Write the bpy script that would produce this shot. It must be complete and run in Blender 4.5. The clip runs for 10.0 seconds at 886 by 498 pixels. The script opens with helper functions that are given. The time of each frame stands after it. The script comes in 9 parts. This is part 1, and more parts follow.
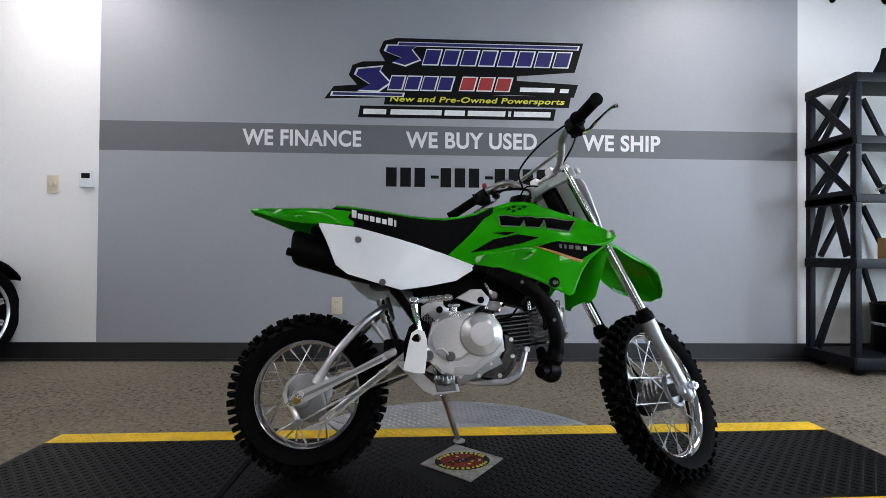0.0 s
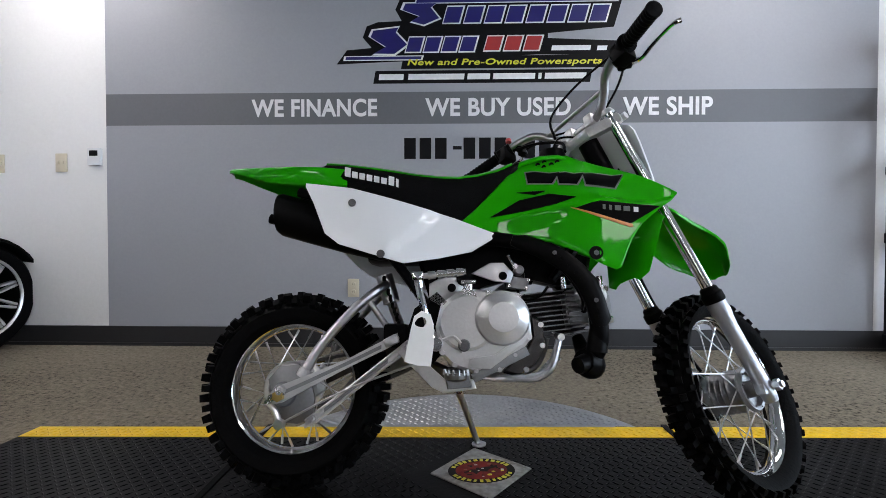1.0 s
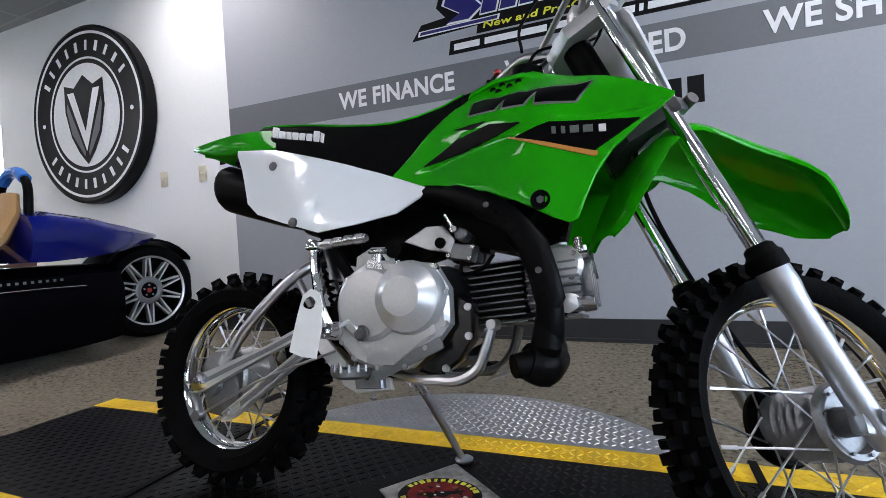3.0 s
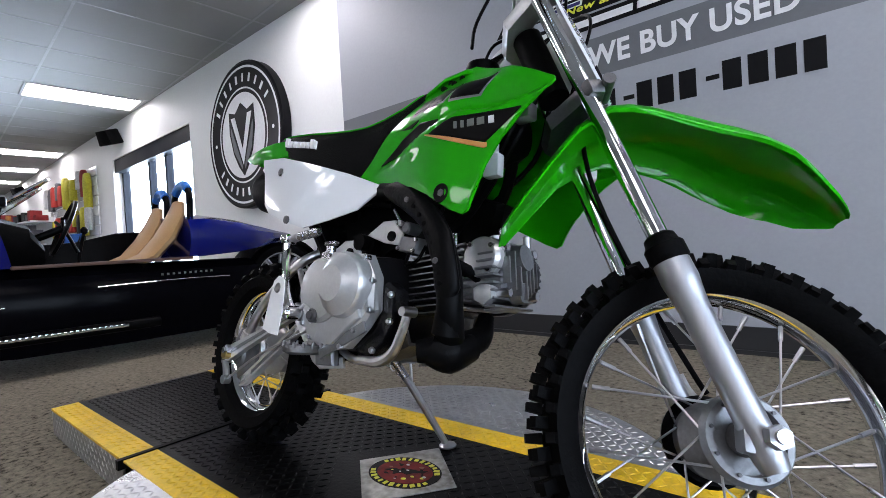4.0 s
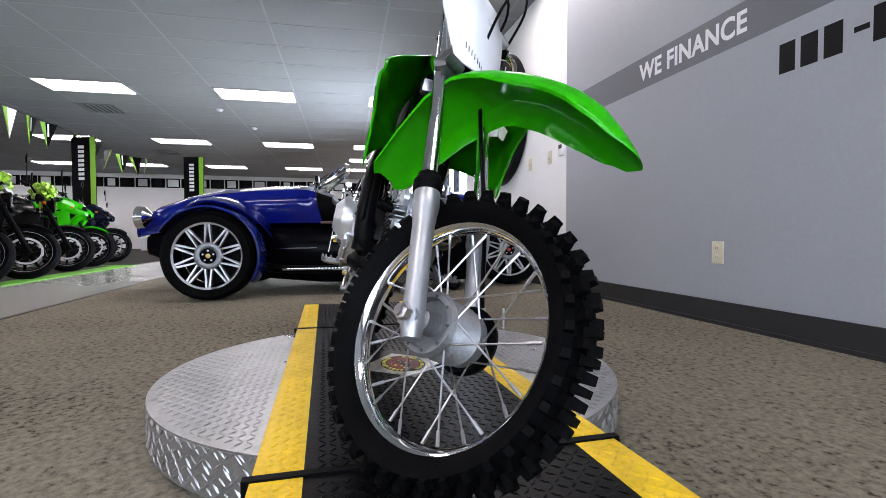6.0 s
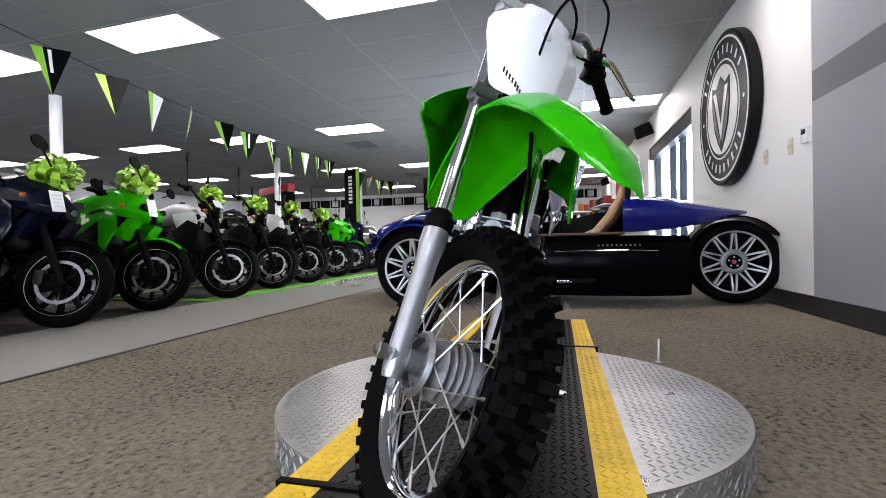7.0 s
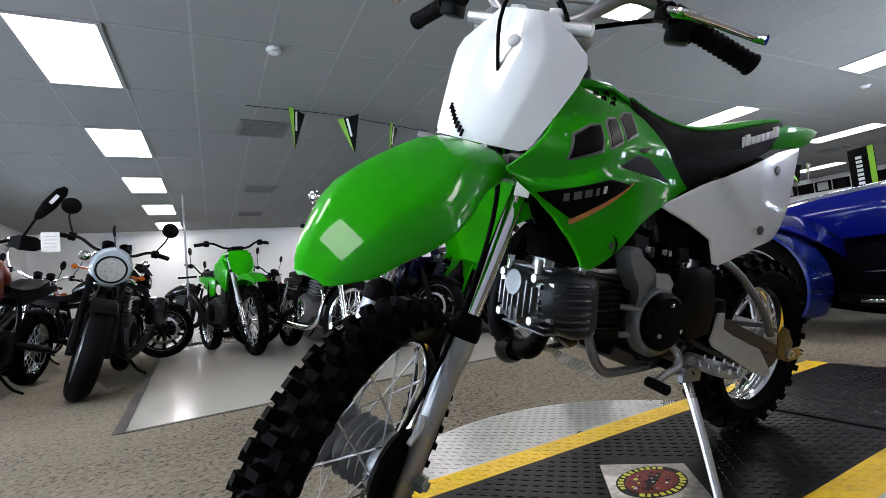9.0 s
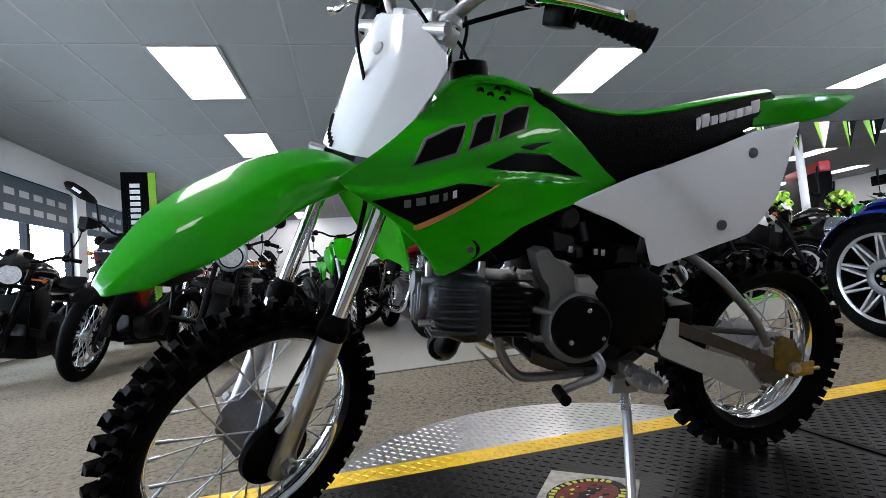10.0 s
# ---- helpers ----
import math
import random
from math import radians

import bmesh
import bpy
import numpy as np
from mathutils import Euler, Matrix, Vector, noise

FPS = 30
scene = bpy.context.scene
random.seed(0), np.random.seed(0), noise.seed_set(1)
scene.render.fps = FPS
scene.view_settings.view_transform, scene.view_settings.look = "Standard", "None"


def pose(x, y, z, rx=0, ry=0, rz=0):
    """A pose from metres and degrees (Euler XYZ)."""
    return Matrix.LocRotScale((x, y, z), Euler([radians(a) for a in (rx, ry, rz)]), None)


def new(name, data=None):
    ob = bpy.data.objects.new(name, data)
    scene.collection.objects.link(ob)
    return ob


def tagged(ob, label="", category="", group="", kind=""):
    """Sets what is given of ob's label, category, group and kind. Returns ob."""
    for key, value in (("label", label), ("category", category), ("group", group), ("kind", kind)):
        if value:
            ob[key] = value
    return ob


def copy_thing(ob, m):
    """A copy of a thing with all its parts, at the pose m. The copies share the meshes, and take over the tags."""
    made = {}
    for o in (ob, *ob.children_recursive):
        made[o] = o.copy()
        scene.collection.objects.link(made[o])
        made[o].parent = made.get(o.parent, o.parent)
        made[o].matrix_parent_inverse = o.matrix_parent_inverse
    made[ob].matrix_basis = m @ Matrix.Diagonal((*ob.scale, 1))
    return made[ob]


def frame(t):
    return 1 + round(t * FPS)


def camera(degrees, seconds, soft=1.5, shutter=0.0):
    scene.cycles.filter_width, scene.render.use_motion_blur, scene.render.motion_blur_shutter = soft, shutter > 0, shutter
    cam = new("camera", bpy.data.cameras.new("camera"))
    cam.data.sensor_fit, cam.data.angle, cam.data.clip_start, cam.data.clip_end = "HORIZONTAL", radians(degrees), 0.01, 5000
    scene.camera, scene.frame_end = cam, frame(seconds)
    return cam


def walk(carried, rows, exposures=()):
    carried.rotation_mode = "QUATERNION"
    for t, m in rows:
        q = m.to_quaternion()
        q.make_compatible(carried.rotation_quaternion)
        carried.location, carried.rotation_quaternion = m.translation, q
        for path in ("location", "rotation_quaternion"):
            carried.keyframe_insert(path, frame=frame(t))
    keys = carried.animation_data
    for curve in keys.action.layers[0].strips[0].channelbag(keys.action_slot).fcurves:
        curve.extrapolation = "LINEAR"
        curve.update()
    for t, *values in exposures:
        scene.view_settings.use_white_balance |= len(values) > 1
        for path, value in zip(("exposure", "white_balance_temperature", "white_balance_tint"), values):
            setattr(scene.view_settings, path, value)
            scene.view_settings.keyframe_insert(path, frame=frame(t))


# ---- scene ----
cam = camera(87.00, 10.0, soft=0.55)
# seconds, x, y, z, yaw, pitch, roll
ROWS = [
    (0.0, -0.1161, -1.3925, 0.7327, -2.07, 0.60, -0.49),
    (0.5, -0.0948, -1.2767, 0.7068, -1.03, -0.54, 0.19),
    (1.0, -0.0640, -1.1353, 0.6847, 1.68, -1.18, -0.06),
    (1.5, -0.0077, -0.9843, 0.6691, 3.15, -1.64, -0.17),
    (2.0, 0.0886, -0.8597, 0.6376, 7.47, -1.57, 1.25),
    (3.5, 0.5288, -0.7509, 0.6020, 30.78, -1.45, 3.44),
    (4.0, 0.6952, -0.6538, 0.5804, 39.58, -0.81, 3.37),
    (4.5, 0.8567, -0.5845, 0.5378, 47.48, -0.28, 2.62),
    (5.0, 1.0474, -0.4944, 0.4861, 55.02, -0.84, 1.82),
    (6.5, 1.3285, -0.0068, 0.4700, 89.44, -1.44, 0.24),
    (7.0, 1.2893, 0.1713, 0.5177, 104.00, -0.58, 1.11),
    (7.5, 1.2119, 0.3183, 0.5246, 115.62, -0.21, 1.94),
    (8.0, 1.1001, 0.4448, 0.5357, 129.36, 0.72, 3.57),
    (8.5, 0.9643, 0.5647, 0.5481, 140.30, 2.53, 5.05),
    (9.0, 0.8125, 0.7001, 0.5620, 151.23, 3.76, 5.63),
    (9.5, 0.6408, 0.7917, 0.5466, 158.73, 3.21, 5.43),
    (10.0, 0.4445, 0.8680, 0.5563, 166.75, 3.13, 5.21),
]
EXPOSURES = [(0.0, -0.14, 6750, 17), (2.0, -0.06, 6600, 17), (4.5, -0.04, 6480, 20), (6.5, 0.18, 6900, 21), (7.0, 0.10, 6950, 20), (8.5, 0.09, 6820, 18), (10.0, 0.20, 6650, 17)]
walk(cam, [(t, pose(x, y, z, 90 + pitch, roll, yaw)) for t, x, y, z, yaw, pitch, roll in ROWS], EXPOSURES)

# ---- light ----
world = bpy.data.worlds.new("world")
scene.world = world
world.use_nodes = True
_sky = world.node_tree.nodes.new("ShaderNodeTexSky")
_sky.sky_type, _sky.sun_disc = "NISHITA", False
_sky.sun_elevation, _sky.sun_rotation = radians(35), radians(20)
_bg = world.node_tree.nodes["Background"]
_bg.inputs["Strength"].default_value = 0.12
world.node_tree.links.new(_sky.outputs["Color"], _bg.inputs["Color"])
LAMP_STRENGTH = 13.0
DAYLIGHT_NORTH, DAYLIGHT_EAST = 50.0, 13.5

# ---- geometry helpers: every shape is (vertices, faces) ----


def join(*geos):
    verts, faces = [], []
    for v, f in geos:
        n = len(verts)
        verts.extend(v)
        faces.extend([tuple(i + n for i in q) for q in f])
    return verts, faces


def moved(geo, m):
    return [tuple(m @ Vector(p)) for p in geo[0]], geo[1]


def mirrored(geo):
    return [(x, -y, z) for x, y, z in geo[0]], [tuple(reversed(q)) for q in geo[1]]


def smooth_line(points, steps=5):
    """Points along a smooth line through the given ones."""
    p = [Vector(q) for q in points]
    if len(p) < 3:
        return p
    p = [2 * p[0] - p[1]] + p + [2 * p[-1] - p[-2]]
    line = []
    for i in range(1, len(p) - 2):
        for k in range(steps):
            t = k / steps
            line.append(0.5 * (2 * p[i] + (p[i + 1] - p[i - 1]) * t + (2 * p[i - 1] - 5 * p[i] + 4 * p[i + 1] - p[i + 2]) * t * t + (3 * p[i] - p[i - 1] - 3 * p[i + 1] + p[i + 2]) * t ** 3))
    line.append(p[-2])
    return line


def loft(rings, cap=True, closed=False):
    n = len(rings[0])
    verts = [tuple(p) for r in rings for p in r]
    faces = []
    for i in range(len(rings) if closed else len(rings) - 1):
        a, b = i * n, ((i + 1) % len(rings)) * n
        faces += [(a + k, a + (k + 1) % n, b + (k + 1) % n, b + k) for k in range(n)]
    if cap and not closed:
        faces += [tuple(reversed(range(n))), tuple(range((len(rings) - 1) * n, len(rings) * n))]
    return verts, faces


def tube(points, r, n=10, steps=5, flat=1.0):
    """A round bar along a smooth line; r is one radius or one for each given point."""
    line = smooth_line(points, steps)
    radii = r if isinstance(r, (list, tuple)) else [r] * len(points)
    rings, side = [], None
    for i, p in enumerate(line):
        d = (line[min(i + 1, len(line) - 1)] - line[max(i - 1, 0)]).normalized()
        if side is None:
            side = d.orthogonal().normalized()
        side = (side - d * side.dot(d)).normalized()
        up = d.cross(side)
        k = i / (len(line) - 1) * (len(radii) - 1)
        j = min(int(k), len(radii) - 2)
        w = radii[j] + (radii[j + 1] - radii[j]) * (k - j)
        rings.append([p + side * w * math.cos(a) + up * w * flat * math.sin(a) for a in (2 * math.pi * q / n for q in range(n))])
    return loft(rings)


def rod(a, b, r, r2=None, n=14):
    a, b = Vector(a), Vector(b)
    d = (b - a).normalized()
    s = d.orthogonal().normalized()
    u = d.cross(s)
    ring = lambda p, w: [p + s * w * math.cos(2 * math.pi * q / n) + u * w * math.sin(2 * math.pi * q / n) for q in range(n)]
    return loft([ring(a, r), ring(b, r if r2 is None else r2)])


def lathe(profile, centre=(0, 0, 0), axis="y", n=32, closed=False):
    """Turns (radius, along) pairs round an axis."""
    rings = []
    for r, h in profile:
        ring = []
        for q in range(n):
            c, s = r * math.cos(2 * math.pi * q / n), r * math.sin(2 * math.pi * q / n)
            p = {"x": (h, c, s), "y": (s, h, c), "z": (c, s, h)}[axis]
            ring.append((p[0] + centre[0], p[1] + centre[1], p[2] + centre[2]))
        rings.append(ring)
    return loft(rings, cap=not closed, closed=closed)


def box(centre, size, bevel=0.0, turn=(0, 0, 0)):
    x, y, z = (s / 2 for s in size)
    b = min(bevel, x * 0.9, y * 0.9, z * 0.9)
    if b <= 0:
        verts = [(i * x, j * y, k * z) for i in (-1, 1) for j in (-1, 1) for k in (-1, 1)]
        faces = [(0, 1, 3, 2), (4, 6, 7, 5), (0, 4, 5, 1), (2, 3, 7, 6), (0, 2, 6, 4), (1, 5, 7, 3)]
    else:
        bm = bmesh.new()
        bmesh.ops.create_cube(bm, size=1)
        bmesh.ops.scale(bm, vec=(2 * x, 2 * y, 2 * z), verts=bm.verts)
        bmesh.ops.bevel(bm, geom=bm.edges[:], offset=b, segments=2, affect="EDGES", profile=0.6)
        bm.verts.index_update()
        verts, faces = [tuple(v.co) for v in bm.verts], [tuple(v.index for v in f.verts) for f in bm.faces]
        bm.free()
    return moved((verts, faces), pose(*centre, *turn))


def prism(outline, d0, d1, plane="xz", bevel=0.0):
    """A flat outline, given thickness along the third axis."""
    def at(p, d):
        return {"xz": (p[0], d, p[1]), "xy": (p[0], p[1], d), "yz": (d, p[0], p[1])}[plane]
    c = [sum(p[i] for p in outline) / len(outline) for i in (0, 1)]
    if bevel:
        s = 1 - bevel
        inner = [(c[0] + (p[0] - c[0]) * s, c[1] + (p[1] - c[1]) * s) for p in outline]
        e = abs(d1 - d0) * 0.2 * (1 if d1 > d0 else -1)
        rings = [[at(p, d0) for p in inner], [at(p, d0 + e) for p in outline], [at(p, d1 - e) for p in outline], [at(p, d1) for p in inner]]
    else:
        rings = [[at(p, d0) for p in outline], [at(p, d1) for p in outline]]
    return loft(rings)


def between(line, x):
    """Height of a polyline at x."""
    for (x0, z0), (x1, z1) in zip(line, line[1:]):
        if x0 <= x <= x1:
            return z0 + (z1 - z0) * ((x - x0) / (x1 - x0) if x1 > x0 else 0)
    return line[0][1] if x < line[0][0] else line[-1][1]


def ease(a, b, x):
    t = max(0.0, min(1.0, (x - a) / (b - a)))
    return t * t * (3 - 2 * t)


def panel(bottom, top, out, side=-1, thick=0.004, rows=8, more=3, lift=0.0):
    """A curved sheet between two lines over x; out(x, z) says how far it stands off the middle."""
    knots = sorted({p[0] for p in bottom} | {p[0] for p in top})
    xs = []
    for a, b in zip(knots, knots[1:]):
        xs += [a + (b - a) * k / more for k in range(more)]
    xs.append(knots[-1])
    verts, faces = [], []
    n = rows + 1
    for layer in (0, 1):
        for x in xs:
            zb, zt = between(bottom, x), between(top, x)
            for k in range(n):
                z = zb + (zt - zb) * k / rows
                edge = 0.0 if 0 < k < rows else 0.0015
                verts.append((x, side * (out(x, z) + lift - edge - thick * layer), z))
    m = len(xs)
    for layer in (0, 1):
        for i in range(m - 1):
            for k in range(rows):
                a = layer * m * n + i * n + k
                q = (a, a + n, a + n + 1, a + 1)
                faces.append(q if (layer == 0) == (side < 0) else tuple(reversed(q)))
    rim = [i * n for i in range(m)] + [(m - 1) * n + k for k in range(1, n)] + [i * n + rows for i in range(m - 2, -1, -1)] + [k for k in range(rows - 1, 0, -1)]
    for a, b in zip(rim, rim[1:] + rim[:1]):
        q = (a, a + m * n, b + m * n, b)
        faces.append(q if side < 0 else tuple(reversed(q)))
    return verts, faces


def weld(geo):
    """Joins corners that lie in one place."""
    seen, verts, index = {}, [], []
    for p in geo[0]:
        key = tuple(round(c, 5) for c in p)
        if key not in seen:
            seen[key] = len(verts)
            verts.append(tuple(p))
        index.append(seen[key])
    return verts, [tuple(index[i] for i in f) for f in geo[1]]


def mesh_of(name, geo, mat, sharp=35):
    me = bpy.data.meshes.new(name)
    me.from_pydata(geo[0], [], geo[1])
    me.materials.append(mat)
    me.validate()
    me.shade_smooth()
    me.set_sharp_from_angle(angle=radians(sharp))
    return me


def part(name, geo, mat, parent=None, label="", sharp=35):
    """Links a shape as one mesh object under a thing or a part."""
    ob = new(name, geo if isinstance(geo, bpy.types.Mesh) else mesh_of(name, geo, mat, sharp))
    ob.parent = parent
    if label:
        ob["label"] = label
    return ob


def thing(name, m, label, category, group=""):
    ob = new(name)
    ob.empty_display_size = 0.1
    ob.matrix_world = m
    return tagged(ob, label, category, group)


def structure(name, geo, mat, label="", sharp=35):
    return tagged(part(name, geo, mat, sharp=sharp), label, kind="structure")


def lettering(text, height, width, x, z, y, mat, parent, name="lettering", bold=0.0, shear=0.0):
    """Words with their lower left corner at (x, z), facing -y."""
    cu = bpy.data.curves.new(name, "FONT")
    cu.body, cu.extrude, cu.offset, cu.shear, cu.space_character = text, 0.0008, bold, shear, 1.05
    ob = new(name, cu)
    bpy.context.view_layer.update()
    me = bpy.data.meshes.new_from_object(ob.evaluated_get(bpy.context.evaluated_depsgraph_get()))
    bpy.data.objects.remove(ob)
    co = np.array([v.co for v in me.vertices])
    lo, hi = co.min(0), co.max(0)
    sx, sz = width / (hi[0] - lo[0]), height / (hi[1] - lo[1])
    for v in me.vertices:
        v.co = (x + (v.co.x - lo[0]) * sx, y - (v.co.z - lo[2]), z + (v.co.y - lo[1]) * sz)
    me.materials.clear()
    me.materials.append(mat)
    return part(name, me, mat, parent)


# ---- materials ----


def material(name, colour, rough, metal=0.0, coat=0.0, grain=40.0, vary=0.08, patch=3.0, bump=0.05, second=None, stretch=(1, 1, 1), emit=0.0, spec=0.5, world_space=False):
    """A surface with coarse patches and fine grain in colour, gloss and relief."""
    m = bpy.data.materials.new(name)
    m.use_nodes = True
    nt = m.node_tree
    bsdf = nt.nodes["Principled BSDF"]
    link = nt.links.new
    coord = nt.nodes.new("ShaderNodeNewGeometry" if world_space else "ShaderNodeTexCoord")
    scale = nt.nodes.new("ShaderNodeMapping")
    scale.inputs["Scale"].default_value = stretch
    link(coord.outputs["Position" if world_space else "Object"], scale.inputs["Vector"])
    fine = nt.nodes.new("ShaderNodeTexNoise")
    fine.inputs["Scale"].default_value, fine.inputs["Detail"].default_value = grain, 4
    coarse = nt.nodes.new("ShaderNodeTexNoise")
    coarse.inputs["Scale"].default_value, coarse.inputs["Detail"].default_value = patch, 3
    for n in (fine, coarse):
        link(scale.outputs[0], n.inputs["Vector"])
    mix = nt.nodes.new("ShaderNodeMix")
    mix.data_type = "RGBA"
    other = second or tuple(c * (1 - 2.2 * vary) for c in colour)
    mix.inputs["A"].default_value, mix.inputs["B"].default_value = (*colour, 1), (*other, 1)
    add = nt.nodes.new("ShaderNodeMath")
    add.operation = "MULTIPLY"
    link(fine.outputs[0], add.inputs[0])
    link(coarse.outputs[0], add.inputs[1])
    gain = nt.nodes.new("ShaderNodeMapRange")
    gain.inputs["From Min"].default_value, gain.inputs["From Max"].default_value = 0.1, 0.42
    link(add.outputs[0], gain.inputs["Value"])
    link(gain.outputs[0], mix.inputs["Factor"])
    link(mix.outputs["Result"], bsdf.inputs["Base Color"])
    ro = nt.nodes.new("ShaderNodeMapRange")
    ro.inputs["To Min"].default_value, ro.inputs["To Max"].default_value = rough * 0.8, min(1.0, rough * 1.25)
    link(coarse.outputs[0], ro.inputs["Value"])
    link(ro.outputs[0], bsdf.inputs["Roughness"])
    bsdf.inputs["Metallic"].default_value = metal
    bsdf.inputs["Coat Weight"].default_value, bsdf.inputs["Coat Roughness"].default_value = coat, 0.04
    bsdf.inputs["Specular IOR Level"].default_value = spec
    if bump:
        bu = nt.nodes.new("ShaderNodeBump")
        bu.inputs["Strength"].default_value, bu.inputs["Distance"].default_value = bump, 0.01
        link(fine.outputs[0], bu.inputs["Height"])
        link(bu.outputs[0], bsdf.inputs["Normal"])
    if emit:
        bsdf.inputs["Emission Color"].default_value, bsdf.inputs["Emission Strength"].default_value = (*colour, 1), emit
    return m


def glowing(name, colour, strength):
    m = bpy.data.materials.new(name)
    m.use_nodes = True
    nt = m.node_tree
    em = nt.nodes.new("ShaderNodeEmission")
    em.inputs["Color"].default_value, em.inputs["Strength"].default_value = (*colour, 1), strength
    nt.links.new(em.outputs[0], nt.nodes["Material Output"].inputs["Surface"])
    return m


def clear(name, colour=(1, 1, 1), rough=0.0):
    m = bpy.data.materials.new(name)
    m.use_nodes = True
    b = m.node_tree.nodes["Principled BSDF"]
    b.inputs["Base Color"].default_value, b.inputs["Roughness"].default_value = (*colour, 1), rough
    b.inputs["Transmission Weight"].default_value, b.inputs["IOR"].default_value = 1.0, 1.1
    return m


def speckled(name, colours):
    """Cut pile carpet: yarn tufts of three tones, with soft wear patches."""
    m = bpy.data.materials.new(name)
    m.use_nodes = True
    nt = m.node_tree
    link = nt.links.new
    bsdf = nt.nodes["Principled BSDF"]
    coord = nt.nodes.new("ShaderNodeNewGeometry")
    noises = []
    for size, detail in ((58, 3), (190, 2), (24, 3), (1.1, 2)):
        n = nt.nodes.new("ShaderNodeTexNoise")
        n.inputs["Scale"].default_value, n.inputs["Detail"].default_value = size, detail
        link(coord.outputs["Position"], n.inputs["Vector"])
        noises.append(n)
    total = noises[0].outputs[0]
    for n, weight in ((noises[1], 0.35), (noises[2], 0.40), (noises[3], 0.40)):
        q = nt.nodes.new("ShaderNodeMath")
        q.operation = "MULTIPLY_ADD"
        q.inputs[1].default_value = weight
        link(n.outputs[0], q.inputs[0])
        link(total, q.inputs[2])
        total = q.outputs[0]
    spread = nt.nodes.new("ShaderNodeMapRange")
    spread.inputs["From Min"].default_value, spread.inputs["From Max"].default_value = 0.86, 1.28
    link(total, spread.inputs["Value"])
    ramp = nt.nodes.new("ShaderNodeValToRGB")
    ramp.color_ramp.elements[0].color, ramp.color_ramp.elements[1].color = (*colours[0], 1), (*colours[2], 1)
    ramp.color_ramp.elements.new(0.24).color = (*colours[1], 1)
    link(spread.outputs[0], ramp.inputs["Fac"])
    link(ramp.outputs["Color"], bsdf.inputs["Base Color"])
    bump = nt.nodes.new("ShaderNodeBump")
    bump.inputs["Strength"].default_value, bump.inputs["Distance"].default_value = 0.5, 0.004
    link(noises[1].outputs[0], bump.inputs["Height"])
    link(bump.outputs[0], bsdf.inputs["Normal"])
    bsdf.inputs["Roughness"].default_value, bsdf.inputs["Specular IOR Level"].default_value = 0.95, 0.08
    return m


WHITE_WALL = material("white wall paint", (0.78, 0.78, 0.77), 0.55, grain=60, vary=0.03, patch=0.8, bump=0.06)
GREY_WALL = material("light grey wall paint", (0.32, 0.33, 0.355), 0.5, grain=70, vary=0.03, patch=0.7, bump=0.05)
BAND_GREY = material("dark grey wall band", (0.13, 0.135, 0.145), 0.5, grain=70, vary=0.04, patch=0.8, bump=0.05)
BLACK_BASE = material("black vinyl baseboard", (0.022, 0.022, 0.024), 0.4, grain=20, vary=0.1, bump=0.02)
CARPET = speckled("brown grey carpet", ((0.045, 0.040, 0.029), (0.140, 0.122, 0.092), (0.238, 0.208, 0.160)))
CARPET_DARK = speckled("dark grey carpet", ((0.012, 0.011, 0.010), (0.035, 0.032, 0.029), (0.07, 0.064, 0.058)))
TILE = material("polished pale floor tile", (0.44, 0.425, 0.385), 0.16, grain=30, vary=0.04, patch=1.5, bump=0.01, spec=0.5)
JOINT = material("dark floor joint", (0.05, 0.045, 0.04), 0.7)
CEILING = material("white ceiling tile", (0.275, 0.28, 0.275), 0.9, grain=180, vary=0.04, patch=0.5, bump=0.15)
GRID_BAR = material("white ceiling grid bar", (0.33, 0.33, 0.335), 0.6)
LAMP = glowing("lamp diffuser", (0.985, 0.99, 1.0), LAMP_STRENGTH)
DAY_NORTH = glowing("bright daylight on the street side", (0.66, 0.83, 1.0), DAYLIGHT_NORTH)
DAY_EAST = glowing("daylight on the yard side", (0.66, 0.84, 1.0), DAYLIGHT_EAST)
GREEN = material("glossy lime green plastic", (0.003, 0.33, 0.001), 0.30, coat=0.40, spec=0.02, grain=14, vary=0.03, bump=0.0)
WHITE_PLASTIC = material("glossy white plastic", (0.80, 0.82, 0.84), 0.2, coat=0.85, grain=14, vary=0.02, bump=0.0)
BLACK_PLASTIC = material("satin black plastic", (0.003, 0.003, 0.0033), 0.34, spec=0.04, grain=60, vary=0.2, bump=0.03)
BLACK_PAINT = material("matt black painted steel", (0.003, 0.003, 0.0033), 0.4, spec=0.04, grain=90, vary=0.2, bump=0.05)
RUBBER = material("black tyre rubber", (0.003, 0.003, 0.0033), 0.6, spec=0.04, grain=120, vary=0.25, bump=0.12)
SEAT_BLACK = material("black vinyl seat cover", (0.003, 0.003, 0.0033), 0.5, spec=0.04, grain=420, vary=0.15, bump=0.35)
RIM_CHROME = material("bright polished rim", (0.80, 0.81, 0.82), 0.09, metal=1.0, grain=8, vary=0.03, bump=0.0)
CHROME = material("polished chrome", (0.82, 0.83, 0.85), 0.07, metal=1.0, grain=8, vary=0.02, bump=0.0)
STEEL = material("zinc plated steel", (0.58, 0.58, 0.60), 0.28, metal=1.0, grain=60, vary=0.1, bump=0.02)
ALU = material("silver painted cast aluminium", (0.56, 0.56, 0.565), 0.33, metal=0.65, grain=160, vary=0.06, bump=0.05)
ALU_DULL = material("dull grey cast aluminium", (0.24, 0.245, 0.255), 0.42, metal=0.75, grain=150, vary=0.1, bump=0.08)
